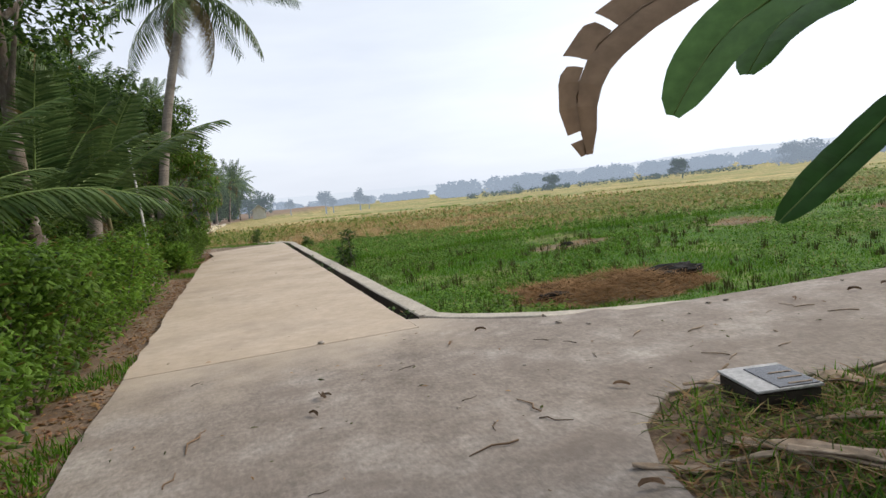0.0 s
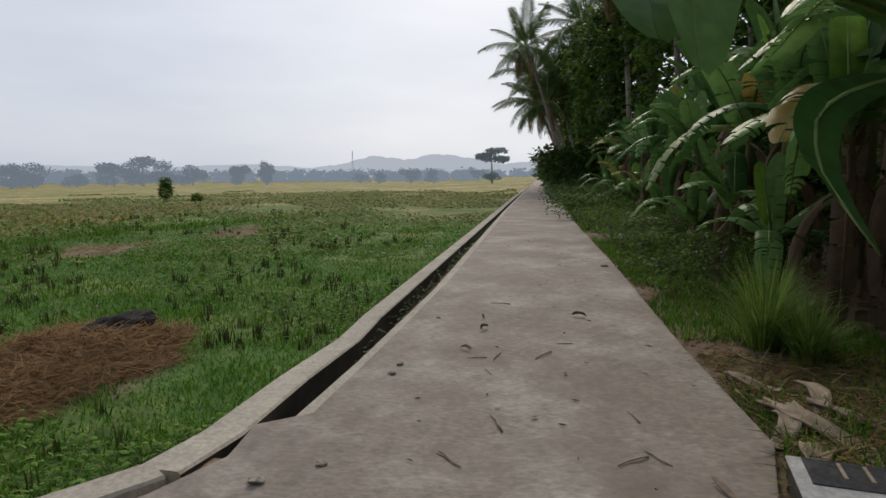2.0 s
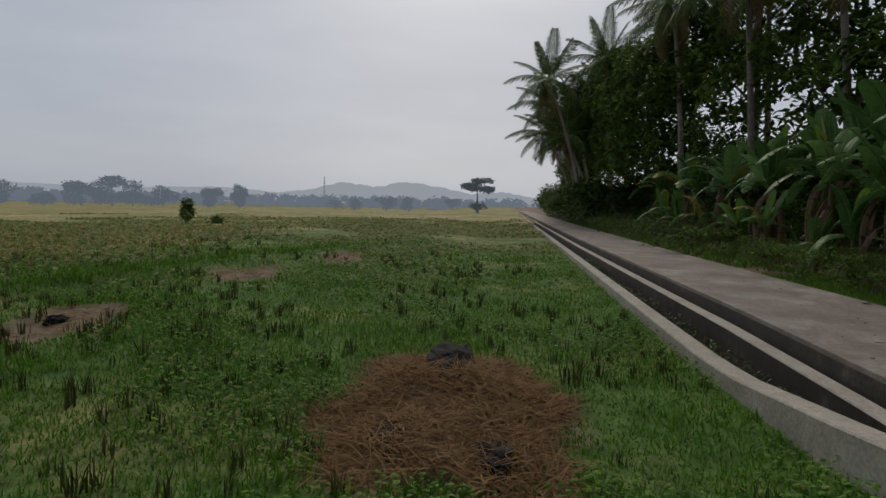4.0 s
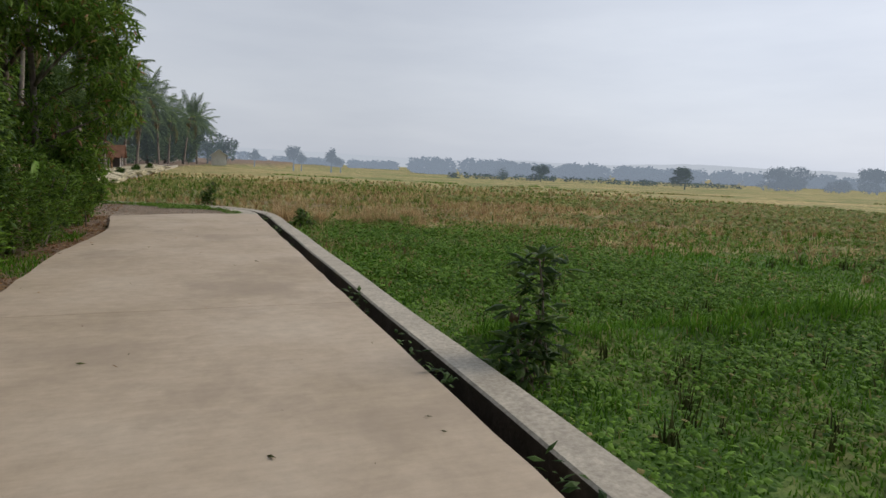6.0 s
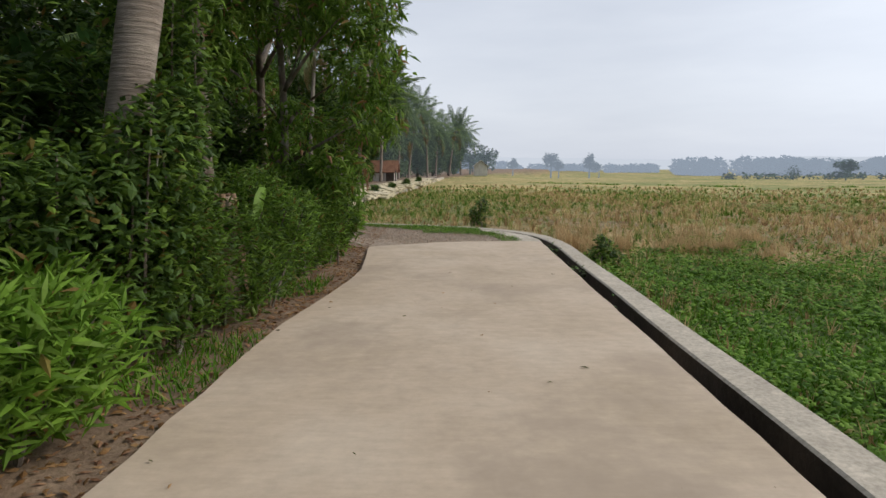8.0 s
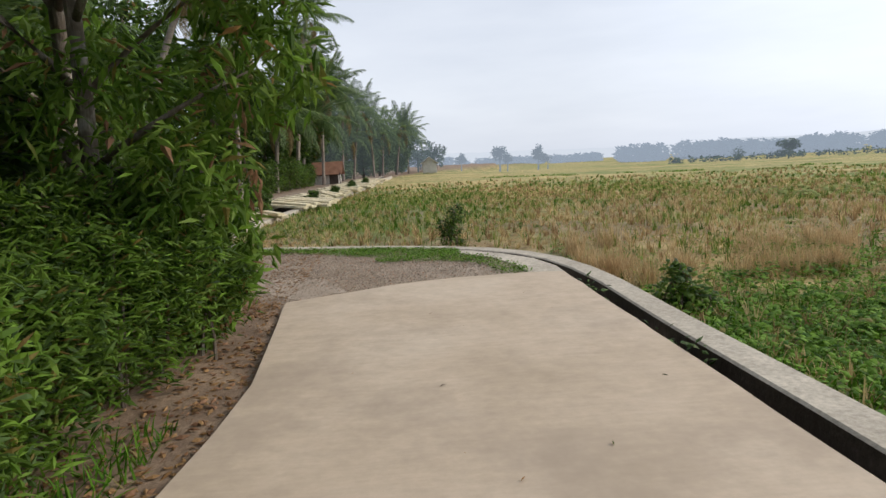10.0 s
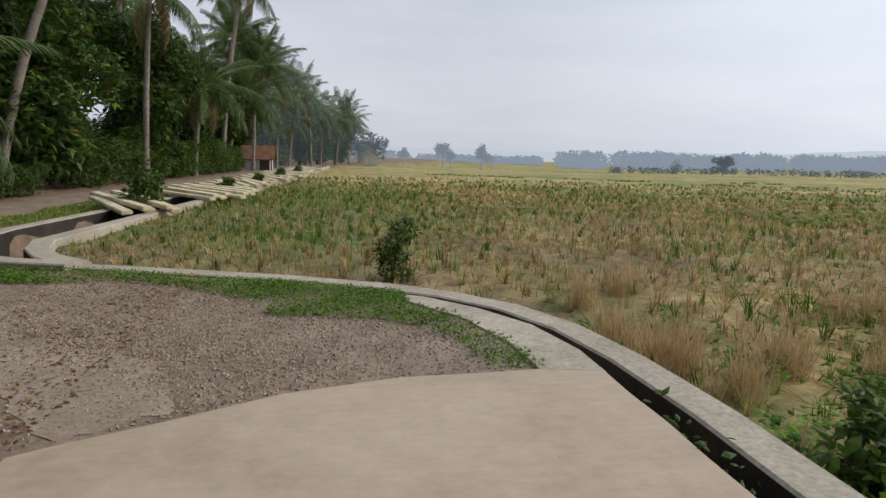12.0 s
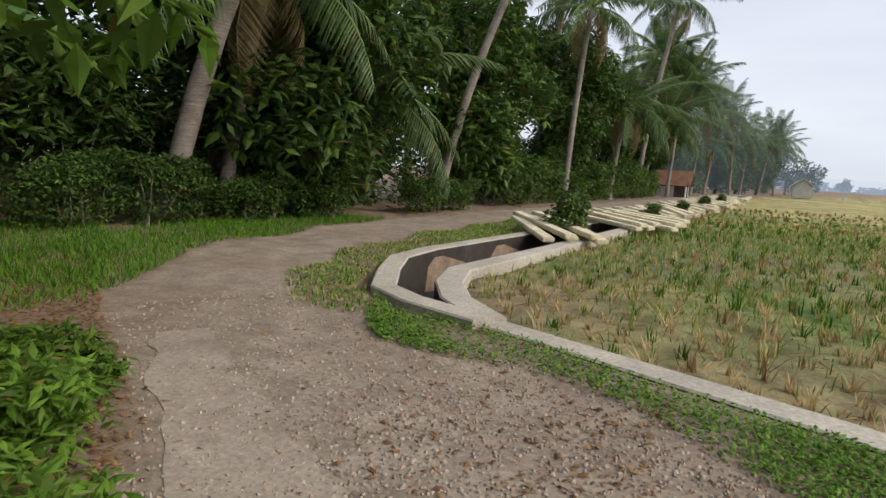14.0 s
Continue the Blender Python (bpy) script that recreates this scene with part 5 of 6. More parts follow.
hung([(3.05, -5.5, 2.3), (2.3, -5.5, 3.2), (2.1, -5.8, 3.7), (1.9, -6.0, 3.9)], 0.45, "banana_leaf", 508, "", 0.1, 0.3)
hung([(3.05, -5.5, 2.3), (2.0, -5.6, 2.6), (1.5, -6.0, 2.4), (1.2, -6.3, 1.9)], 0.45, "banana_leaf", 509, "", 0.2, 0.4)


# ---------------------------------------------------------------- far things and backdrop
def far_tree(name, x, y, height, width, mat, label, seed, trunk=0.3, flat=False, n=1500, group="far trees"):
    rng = np.random.default_rng(seed)
    ob = root(name, pose(x, y, -0.3 - float(fall(x, y))), label, "tree", group)
    put("trunk", raw_mesh("trunk", *tube([(0, 0, -0.2), (0.1, 0, height * 0.4), (0, 0.1, height * 0.8)], [height * 0.035, height * 0.025, height * 0.012], 6), M[mat]), ob)
    blobs = []
    if flat:
        for q in range(12):
            blobs.append((rng.uniform(-0.45, 0.45) * width, rng.uniform(-0.4, 0.4) * width, height * rng.uniform(0.72, 1.0), width * 0.22, width * 0.22, height * 0.08))
    else:
        for q in range(9):
            hz = rng.uniform(trunk, 0.85)
            blobs.append((rng.uniform(-0.32, 0.32) * width, rng.uniform(-0.32, 0.32) * width, height * hz, width * 0.26, width * 0.26, height * 0.17))
    put("crown", foliage("crown", rng, blobs, n, height * 0.085, 0.8, M[mat], None, (-0.9, 0.9)), ob)
    return ob


def far_wood(name, line, height, depth, n, size, mat, label, seed):
    """A far belt of wood with an uneven top, as one mass of leaf clumps."""
    rng = np.random.default_rng(seed)
    blobs = []
    for a, b in zip(line[:-1], line[1:]):
        L = math.hypot(b[0] - a[0], b[1] - a[1])
        for k in range(max(2, int(L / (height * 0.3)))):
            u = rng.random()
            h = height * rng.uniform(0.72, 1.0)
            blobs.append((a[0] + (b[0] - a[0]) * u, a[1] + (b[1] - a[1]) * u + rng.uniform(0, depth), h * 0.5 - 0.3 - float(fall(a[0], a[1])), height * 0.55, height * 0.55, h * 0.5))
    me = foliage(name, rng, blobs, n, size, 0.75, M[mat], None, (-0.9, 0.9), -4.5)
    return tagged(put(name, me), label, "woods", kind="stuff")


# the haze on these trees and woods is emission in their materials
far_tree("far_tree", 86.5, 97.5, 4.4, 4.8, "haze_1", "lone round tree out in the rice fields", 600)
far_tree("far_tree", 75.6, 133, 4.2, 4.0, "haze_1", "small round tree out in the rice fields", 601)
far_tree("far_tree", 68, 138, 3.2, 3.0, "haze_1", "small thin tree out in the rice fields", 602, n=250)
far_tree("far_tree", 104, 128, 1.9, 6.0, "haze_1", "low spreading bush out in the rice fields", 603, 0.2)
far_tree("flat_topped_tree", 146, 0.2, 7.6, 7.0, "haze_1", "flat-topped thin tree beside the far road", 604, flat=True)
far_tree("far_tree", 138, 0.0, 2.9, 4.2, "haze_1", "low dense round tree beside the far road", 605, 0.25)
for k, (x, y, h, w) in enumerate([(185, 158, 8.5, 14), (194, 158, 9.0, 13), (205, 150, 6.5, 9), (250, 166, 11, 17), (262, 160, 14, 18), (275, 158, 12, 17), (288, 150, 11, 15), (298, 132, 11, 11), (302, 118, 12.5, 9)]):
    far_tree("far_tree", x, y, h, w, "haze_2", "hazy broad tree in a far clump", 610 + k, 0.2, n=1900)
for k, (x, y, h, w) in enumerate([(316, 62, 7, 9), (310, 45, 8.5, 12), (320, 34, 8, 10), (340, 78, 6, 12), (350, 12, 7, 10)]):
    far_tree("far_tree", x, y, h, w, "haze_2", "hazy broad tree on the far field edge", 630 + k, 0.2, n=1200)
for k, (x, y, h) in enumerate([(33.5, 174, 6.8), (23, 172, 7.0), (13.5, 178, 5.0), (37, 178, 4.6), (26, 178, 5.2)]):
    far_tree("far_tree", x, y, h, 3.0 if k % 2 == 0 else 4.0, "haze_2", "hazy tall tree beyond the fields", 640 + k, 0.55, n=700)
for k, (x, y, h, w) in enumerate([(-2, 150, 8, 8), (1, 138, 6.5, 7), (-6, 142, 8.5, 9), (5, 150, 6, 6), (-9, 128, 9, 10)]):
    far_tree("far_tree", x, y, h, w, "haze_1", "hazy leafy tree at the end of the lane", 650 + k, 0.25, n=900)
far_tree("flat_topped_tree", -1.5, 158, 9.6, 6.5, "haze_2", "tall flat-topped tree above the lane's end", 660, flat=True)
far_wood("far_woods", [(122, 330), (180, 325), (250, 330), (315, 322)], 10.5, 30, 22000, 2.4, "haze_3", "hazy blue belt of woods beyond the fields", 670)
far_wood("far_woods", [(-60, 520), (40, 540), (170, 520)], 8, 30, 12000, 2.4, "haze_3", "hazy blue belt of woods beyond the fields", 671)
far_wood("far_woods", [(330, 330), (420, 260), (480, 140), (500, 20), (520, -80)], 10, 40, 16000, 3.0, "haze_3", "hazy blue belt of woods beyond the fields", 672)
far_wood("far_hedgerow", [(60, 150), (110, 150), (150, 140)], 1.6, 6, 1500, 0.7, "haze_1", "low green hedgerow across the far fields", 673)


def hill_line(name, az0, az1, dist, heights, mat, label, seed):
    """Hills: a bumpy sheet seen against the sky."""
    rng = np.random.default_rng(seed)
    n = 90
    vs, fs = [], []
    for k in range(n + 1):
        u = k / n
        a = radians(az0 + (az1 - az0) * u)
        h = float(np.interp(u, np.linspace(0, 1, len(heights)), heights)) * (1 + 0.05 * rng.uniform(-1, 1))
        for w, hh in ((0.0, -5), (0.08, h * 0.55), (0.2, h), (0.5, -5)):
            r = dist * (1 + w)
            vs.append((math.sin(a) * r, math.cos(a) * r, hh))
    for k in range(n):
        for q in range(3):
            fs.append((k * 4 + q, k * 4 + q + 1, k * 4 + 5 + q, k * 4 + 4 + q))
    return tagged(put(name, raw_mesh(name, vs, fs, M[mat], True)), label, "hills", kind="structure")


# hills mostly made of glow, paled as haze would pale them
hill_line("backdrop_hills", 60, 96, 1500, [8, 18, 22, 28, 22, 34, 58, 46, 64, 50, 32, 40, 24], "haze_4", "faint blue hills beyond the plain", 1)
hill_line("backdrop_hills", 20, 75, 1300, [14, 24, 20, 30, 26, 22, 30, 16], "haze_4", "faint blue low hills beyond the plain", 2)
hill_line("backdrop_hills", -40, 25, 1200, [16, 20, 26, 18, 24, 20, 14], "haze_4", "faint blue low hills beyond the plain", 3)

# mast legs and braces carry the haze as emission too
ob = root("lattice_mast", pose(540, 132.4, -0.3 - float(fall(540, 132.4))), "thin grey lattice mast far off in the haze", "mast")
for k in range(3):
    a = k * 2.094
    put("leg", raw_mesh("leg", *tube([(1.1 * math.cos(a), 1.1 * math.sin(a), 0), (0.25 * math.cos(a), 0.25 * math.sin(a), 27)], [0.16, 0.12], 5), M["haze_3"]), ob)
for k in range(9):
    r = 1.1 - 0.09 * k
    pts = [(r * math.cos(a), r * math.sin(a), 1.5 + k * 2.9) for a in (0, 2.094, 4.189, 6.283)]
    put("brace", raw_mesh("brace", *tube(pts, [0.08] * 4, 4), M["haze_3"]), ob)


def hut(x, y, w, d, h, label, wall="plaster", turn=0, porch=False):
    ob = root("hut", pose(x, y, -0.15, 0, 0, turn), label, "hut")
    bm = bmesh.new()
    block(bm, -w / 2, -d / 2, 0, w / 2, d / 2, h, 0.02)
    part("wall", bm, M[wall], ob)
    for s in (-1, 1):
        bm = bmesh.new()
        e = d / 2 + 0.35
        block(bm, -w / 2 - 0.35, 0, 0, w / 2 + 0.35, math.hypot(e, 1.2), 0.08, 0.01)
        m4 = Matrix.Translation((0, 0, h + 1.0)) @ Matrix.Rotation(0 if s > 0 else math.pi, 4, "Z") @ Matrix.Rotation(-math.atan2(1.2, e), 4, "X")
        part("roof", bm, M["roof" if porch else "plaster"], ob, m=m4)
    for s in (-1, 1):
        bm = bmesh.new()
        f = [bm.verts.new((s * (w / 2 - 0.04) + o, yv, zv)) for o in (-0.04, 0.04) for yv, zv in ((-d / 2, h), (d / 2, h), (0, h + 0.98))]
        for q in ((0, 1, 2), (5, 4, 3), (0, 3, 4, 1), (1, 4, 5, 2), (2, 5, 3, 0)):
            bm.faces.new([f[i] for i in q])
        part("gable", bm, M[wall], ob)
    bm = bmesh.new()
    block(bm, w * 0.1, -d / 2 - 0.05, 0.05, w * 0.1 + 0.8, -d / 2 + 0.02, min(1.9, h - 0.1), 0.01)
    part("door", bm, M["dark_wood"], ob)
    bm = bmesh.new()
    block(bm, -w * 0.35, -d / 2 - 0.05, 0.9, -w * 0.35 + 0.7, -d / 2 + 0.02, min(1.7, h - 0.2), 0.01)
    part("window", bm, M["dark_wood"], ob)
    if porch:
        for px in (-w / 2 - 0.2, w / 2 + 0.2):
            put("post", raw_mesh("post", *tube([(px, -d / 2 - 1.0, 0), (px, -d / 2 - 1.0, h)], [0.06, 0.06], 6), M["dark_wood"]), ob)
    return ob


hut(2.6, 121, 2.6, 2.4, 1.7, "small pale hut with a pitched roof by the far field", turn=90)
hut(-9.0, 72, 2.2, 2.0, 1.15, "white stall with a clay tile roof beside the lane", porch=True)
hut(-15.5, 33.5, 3.5, 4.0, 2.4, "dark wooden house back among the palms", "dark_wood", 90)


# ---------------------------------------------------------------- planks across the ditch
def plank_pile(x, y, turn, n, length, seed, label):
    rng = random.Random(seed)
    ob = root("plank_pile", pose(x, y, 0.06, 0, 0, turn), label, "planks", "planks along the ditch")
    for k in range(n):
        bm = bmesh.new()
        L = length * rng.uniform(0.8, 1.05)
        block(bm, -L / 2, -0.11, 0.0, L / 2, 0.11, 0.09, 0.02)
        part("plank", bm, M["pale_plank"], ob, m=pose(rng.uniform(-0.2, 0.2), (k - n / 2) * 0.25, 0.07 * (k % 2) + 0.03, rng.uniform(-4, 4), 2.5, rng.uniform(-5, 5)))
    return ob


plank_pile(-6.2, 31.2, -56, 5, 3.6, 1, "pale split planks laid across the ditch")
rp = random.Random(77)
yy = 35.0
while yy < 72:
    plank_pile(-5.75 + 0.026 * (yy - 31), yy, -50 + rp.uniform(-14, 14), rp.randint(4, 7), rp.uniform(2.4, 3.3), int(yy * 10), "pale split planks laid out beside the ditch")
    yy += rp.uniform(1.3, 2.2)

# ---------------------------------------------------------------- grave-like tiled block and litter at the junction
ob = root("tiled_block", pose(1.25, -4.13, -0.12, 0, 0, -14), "low concrete block with a white tile top", "concrete block")
bm = bmesh.new()
block(bm, -0.2, -0.22, 0, 0.2, 0.22, 0.22, 0.012)
part("body", bm, M["dark_concrete"], ob)
bm = bmesh.new()
block(bm, -0.21, -0.23, 0.22, 0.21, 0.23, 0.236, 0.004)
part("tile", bm, M["tile"], ob, "white glazed tile")
bm = bmesh.new()
block(bm, -0.06, -0.21, 0.236, 0.195, 0.17, 0.242, 0.002)
part("plaque", bm, M["dark_tile"], ob, "dark glossy plaque")
for k in range(3):
    bm = bmesh.new()
    block(bm, 0.02, -0.18 + k * 0.1, 0.2425, 0.17, -0.165 + k * 0.1, 0.2455, 0)
    part("bar", bm, M["dry_wood"], ob, "faded golden bar of lettering")


def dry_strip(x, y, z, turn, length, width, seed, label="dry peeled banana sheath lying on the ground"):
    rng = np.random.default_rng(seed)
    ob = root("dry_sheath", pose(x, y, z, 0, 0, turn), label, "dry leaf", "dry banana litter")
    V, F = [], []
    n = 9
    for k in range(n + 1):
        u = k / n
        w = width * 0.5 * (0.35 + 0.65 * math.sin(math.pi * (0.12 + 0.8 * u)))
        bend = 0.05 * math.sin(u * 4 + seed)
        lift = 0.03 + 0.03 * math.sin(u * 5 + seed * 2)
        for q in (-1, -0.5, 0, 0.5, 1):
            V.append((length * (u - 0.5), bend + w * q, lift + 0.3 * w * q * q + 0.012 * rng.uniform(-1, 1)))
        for q in (1, 0.5, 0, -0.5, -1):
            V.append((length * (u - 0.5), bend + w * q * 0.96, lift + 0.3 * w * q * q - 0.012))
    for k in range(n):
        for q in range(10):
            q2 = (q + 1) % 10
            F.append((k * 10 + q, k * 10 + q2, k * 10 + 10 + q2, k * 10 + 10 + q))
    put("sheath", raw_mesh("sheath", V, F, M["dry_wood"], True), ob)
    return ob


for k, (x, y, a, L, w) in enumerate([(0.85, -4.85, -52, 0.95, 0.13), (1.0, -5.1, -48, 0.9, 0.11), (1.9, -4.5, 8, 1.1, 0.12), (2.2, -4.4, 20, 0.8, 0.14), (1.8, -4.3, -30, 0.5, 0.16), (2.3, -4.75, 60, 0.6, 0.12), (2.6, -4.6, -10, 0.7, 0.12),
                                     (1.55, -4.75, -25, 0.9, 0.07), (0.28, -4.65, -30, 0.7, 0.06), (0.15, -5.2, 5, 0.34, 0.08), (1.7, -5.1, -40, 1.0, 0.1), (1.25, -5.4, -55, 0.8, 0.12), (2.1, -4.2, -15, 0.45, 0.12), (3.2, -5.6, 15, 0.8, 0.2), (1.15, -3.72, 12, 0.6, 0.03), (2.9, -4.35, 40, 0.35, 0.1)]):
    dry_strip(x, y, -0.03 if k != 14 else 0.0, a, L, w, 700 + k)


def stone(x, y, r, label, seed, z=0.0):
    bm = bmesh.new()
    bmesh.ops.create_icosphere(bm, subdivisions=2, radius=r)
    for v in bm.verts:
        v.co *= 0.85 + 0.5 * noise.noise(v.co / r * 1.3 + Vector((seed, 0, 0)))
        v.co.z *= 0.45
    ob = part("stone", bm, M["stone"], None, smooth=False, m=pose(x, y, z + r * 0.35, 0, 0, seed * 40))
    return tagged(ob, label, "stone", "loose stones")


for k, (x, y, r) in enumerate([(-1.08, -0.51, 0.04), (1.25, -1.5, 0.045), (2.85, -1.85, 0.035), (3.07, -1.87, 0.035), (2.39, -2.1, 0.02), (1.45, -1.75, 0.03), (4.6, -2.0, 0.025), (0.3, -2.6, 0.02), (-0.5, -3.2, 0.02), (8.2, -4.2, 0.06)]):
    stone(x, y, r, "small grey stone lying on the concrete", k + 1)


# fallen twigs and curled leaves on the junction
rt = random.Random(31)
TWIGS = [raw_mesh("twig", *tube([(0, 0, 0.006), (0.06, 0.012 * q, 0.012), (0.13, -0.01, 0.008), (0.2 + 0.03 * q, 0.02 * q, 0.006)], [0.005, 0.006, 0.005, 0.003], 5), M[w], True) for q, w in enumerate(("dry_wood", "bark", "banana_dry"))]
CURLS = [banana_blade("curled_leaf", [(0, 0, 0.012), (0.05, 0.01, 0.03), (0.1, 0.0, 0.034), (0.15, -0.02, 0.014)], 0.055, "banana_dry", 820 + q, 0.0, -0.5, 8)[0] for q in range(2)]
for k in range(54):
    x, y = (rt.uniform(-2.7, 1.0), rt.uniform(-6.4, -1.2)) if k % 3 else (rt.uniform(0.6, 6.0), rt.uniform(-3.7, -2.2))
    if k % 4:
        ob = put("twig", TWIGS[k % 3], None, pose(x, y, 0.0, 0, 0, rt.uniform(0, 360)) @ Matrix.Diagonal((*(rt.uniform(0.5, 1.3),) * 3, 1)))
        tagged(ob, "thin dry twig fallen on the concrete", "twig", "road twigs")
    else:
        ob = put("curled_leaf", CURLS[k % 2], None, pose(x, y, 0.0, 0, 0, rt.uniform(0, 360)) @ Matrix.Diagonal((*(rt.uniform(0.5, 1.0),) * 3, 1)))
        tagged(ob, "curled dry brown leaf fallen on the concrete", "dry leaf", "fallen leaves")


# ---------------------------------------------------------------- ground cover
def cover(name, V, F, mats, label, category, slots=None):
    return tagged(put(name, raw_mesh(name, V, F, mats, slots=slots)), label, category, kind="stuff")


def scatter(rng, n, x0, x1, y0, y1, keep, pull=None):
    """Random places in a stretch of the plan that pass a test; pull thins them out away from the roads."""
    X, Y = rng.uniform(x0, x1, n), rng.uniform(y0, y1, n)
    ok = keep(X, Y)
    X, Y = X[ok], Y[ok]
    if pull is not None:
        ok = rng.random(len(X)) < pull(X, Y)
        X, Y = X[ok], Y[ok]
    return X, Y


def on_field(X, Y):
    return wall_side(X, Y) > 0.17


def patchy(X, Y, s, seed=0.0):
    return 0.5 + 0.5 * np.sin(X * s + 2.1 * np.sin(Y * s * 0.7 + seed)) * np.sin(Y * s * 1.1 + 1.7 * np.sin(X * s * 0.6 + seed))


def straw_heap(X, Y):
    return ((X - 4.1) / 1.9) ** 2 + ((Y - 1.95) / 1.05) ** 2 < 1 + 0.35 * np.sin(X * 3.1) * np.sin(Y * 4.3 + X)


def bare(X, Y):
    """Brown litter patches in the green."""
    w_ = 1 + 0.5 * np.sin(X * 2.3 + Y) * np.sin(Y * 3.1 + 1.0)
    return (((X - 6.4) / 1.3) ** 2 + ((Y - 7.2) / 0.6) ** 2 < w_) | (((X - 12.4) / 1.6) ** 2 + ((Y - 6.9) / 0.7) ** 2 < w_) | (((X - 17) / 2) ** 2 + ((Y - 5.6) / 0.6) ** 2 < w_)


rng = np.random.default_rng(900)
near = lambda X, Y: np.clip(1.1 / (1 + (np.hypot(np.maximum(X - 1.0, 0), np.minimum(Y, 0)) / 7.0) ** 2), 0.03, 1)
# grass
X, Y = scatter(rng, 620000, 0.4, 30, -2, 19, lambda X, Y: on_field(X, Y) & ~straw_heap(X, Y) & ~bare(X, Y) & (rng.random(len(X)) < green_share(X, Y) * np.clip((30 - X) / 12, 0, 1)), near)
L = rng.uniform(0.035, 0.095, len(X)) * (0.5 + 0.7 * patchy(X, Y, 0.9) + 0.7 * patchy(X, Y, 2.9, 1.0) ** 3) * (1 + 1.3 * bund(X, Y)) * (1 + np.hypot(X, Y - 4) / 60)
P = np.stack([X, Y, field_z(X, Y) + 0.16 * bund(X, Y) - 0.01], 1)
V, F = leaf_batch(rng, P, L, 0.010 + 0.006 * np.hypot(X, Y - 4) / 8, rng.uniform(0.5, 1.45, len(X)), BLADE, BLADE_F)
cover("field_grass", V, F, M["grass"], "fresh green grass over the wet field", "grass")
# broad weeds
X, Y = scatter(rng, 420000, 0.4, 22, -1.5, 19.5, lambda X, Y: on_field(X, Y) & ~straw_heap(X, Y) & ~bare(X, Y) & (rng.random(len(X)) < green_share(X, Y) * np.clip(0.12 + 1.5 * (patchy(X, Y, 0.55, 1.0) - 0.5) + 0.6 * patchy(X, Y, 2.3, 0.4) ** 2 + 0.75 * (X < 6) * np.clip((Y - 7) / 2, 0, 1), 0, 1)), near)
L = rng.uniform(0.022, 0.065, len(X)) * (1 + np.hypot(X, Y - 6) / 40)
P = np.stack([X, Y, field_z(X, Y) + rng.uniform(0.02, 0.15, len(X))], 1)
V, F = leaf_batch(rng, P, L, L * 0.75, rng.uniform(-0.5, 0.5, len(X)))
cover("creeping_weeds", V, F, M["weed"], "creeping broad-leaved weeds over the field", "weeds")


def tufts(name, X, Y, Z, blades, length, width, mat, label, category, spread=0.05, lean=(0.9, 1.5)):
    n = len(X)
    bx, by, bz = (np.repeat(q, blades) for q in (X, Y, Z))
    k = n * blades
    P = np.stack([bx + rng.normal(0, spread, k), by + rng.normal(0, spread, k), bz - 0.01], 1)
    Lb = np.repeat(length, blades) * rng.uniform(0.6, 1.15, k)
    Wb = np.repeat(width, blades) * rng.uniform(0.7, 1.3, k)
    V, F = leaf_batch(rng, P, Lb, Wb, rng.uniform(*lean, k), BLADE, BLADE_F)
    return cover(name, V, F, M[mat], label, category)


# old stubble clumps in the green part
X, Y = scatter(rng, 2600, 0.8, 30, -1.5, 13, lambda X, Y: on_field(X, Y) & ~straw_heap(X, Y) & (patchy(X, Y, 0.45, 2.0) > 0.5), lambda X, Y: np.clip(0.9 - X / 32, 0, 1))
tufts("old_stubble", X, Y, field_z(X, Y), 12, rng.uniform(0.13, 0.26, len(X)), np.full(len(X), 0.014) + X * 0.0005, "stubble_dark", "dark old stubble clumps left in the grass", "stubble", 0.035, (1.15, 1.57))
# pale weeds in the middle distance
X, Y = scatter(rng, 70000, 9, 75, -4, 34, lambda X, Y: on_field(X, Y) & ~bare(X, Y) & (patchy(X, Y, 0.3, 1.7) + 0.35 * patchy(X, Y, 1.3, 0.2) > 0.55), lambda X, Y: np.clip((X + 0.6 * Y - 12) / 8, 0, 1) * np.clip(1.4 - np.hypot(X, Y) / 60, 0.1, 1))
dd = np.hypot(X, Y)
L = rng.uniform(0.07, 0.13, len(X)) * (1 + dd / 40)
V, F = leaf_batch(rng, np.stack([X, Y, field_z(X, Y) + rng.uniform(0.02, 0.12, len(X))], 1), L, L * 0.8, rng.uniform(-0.4, 0.6, len(X)))
cover("pale_weeds", V, F, M["weed_pale"], "pale grey-green weeds spread over the field", "weeds")
# rice stubble in rows
rows_x, rows_y = np.meshgrid(np.arange(-7, 36, 0.26), np.arange(11, 62, 0.27))
X, Y = rows_x.ravel() + rng.normal(0, 0.05, rows_x.size), rows_y.ravel() + rng.normal(0, 0.05, rows_x.size)
dist = np.hypot(X, Y - 18)
ok = on_field(X, Y) & (rng.random(len(X)) < np.clip(1.25 - dist / 34, 0.12, 1)) & (rng.random(len(X)) > green_share(X, Y) * 0.85 * (Y < 15.5))
X, Y, dist = X[ok], Y[ok], dist[ok]
full = rng.random(len(X)) < 0.35 + 1.1 * patchy(X, Y, 1.05, 0.8)
X, Y, dist = X[full], Y[full], dist[full]
wet = 0.55 * patchy(X, Y, 0.35, 2.1) + 0.5 * np.clip(green_share(X, Y), 0, 1) * (Y > 20) + rng.normal(0, 0.22, len(X))
tint = rng.random(len(X))
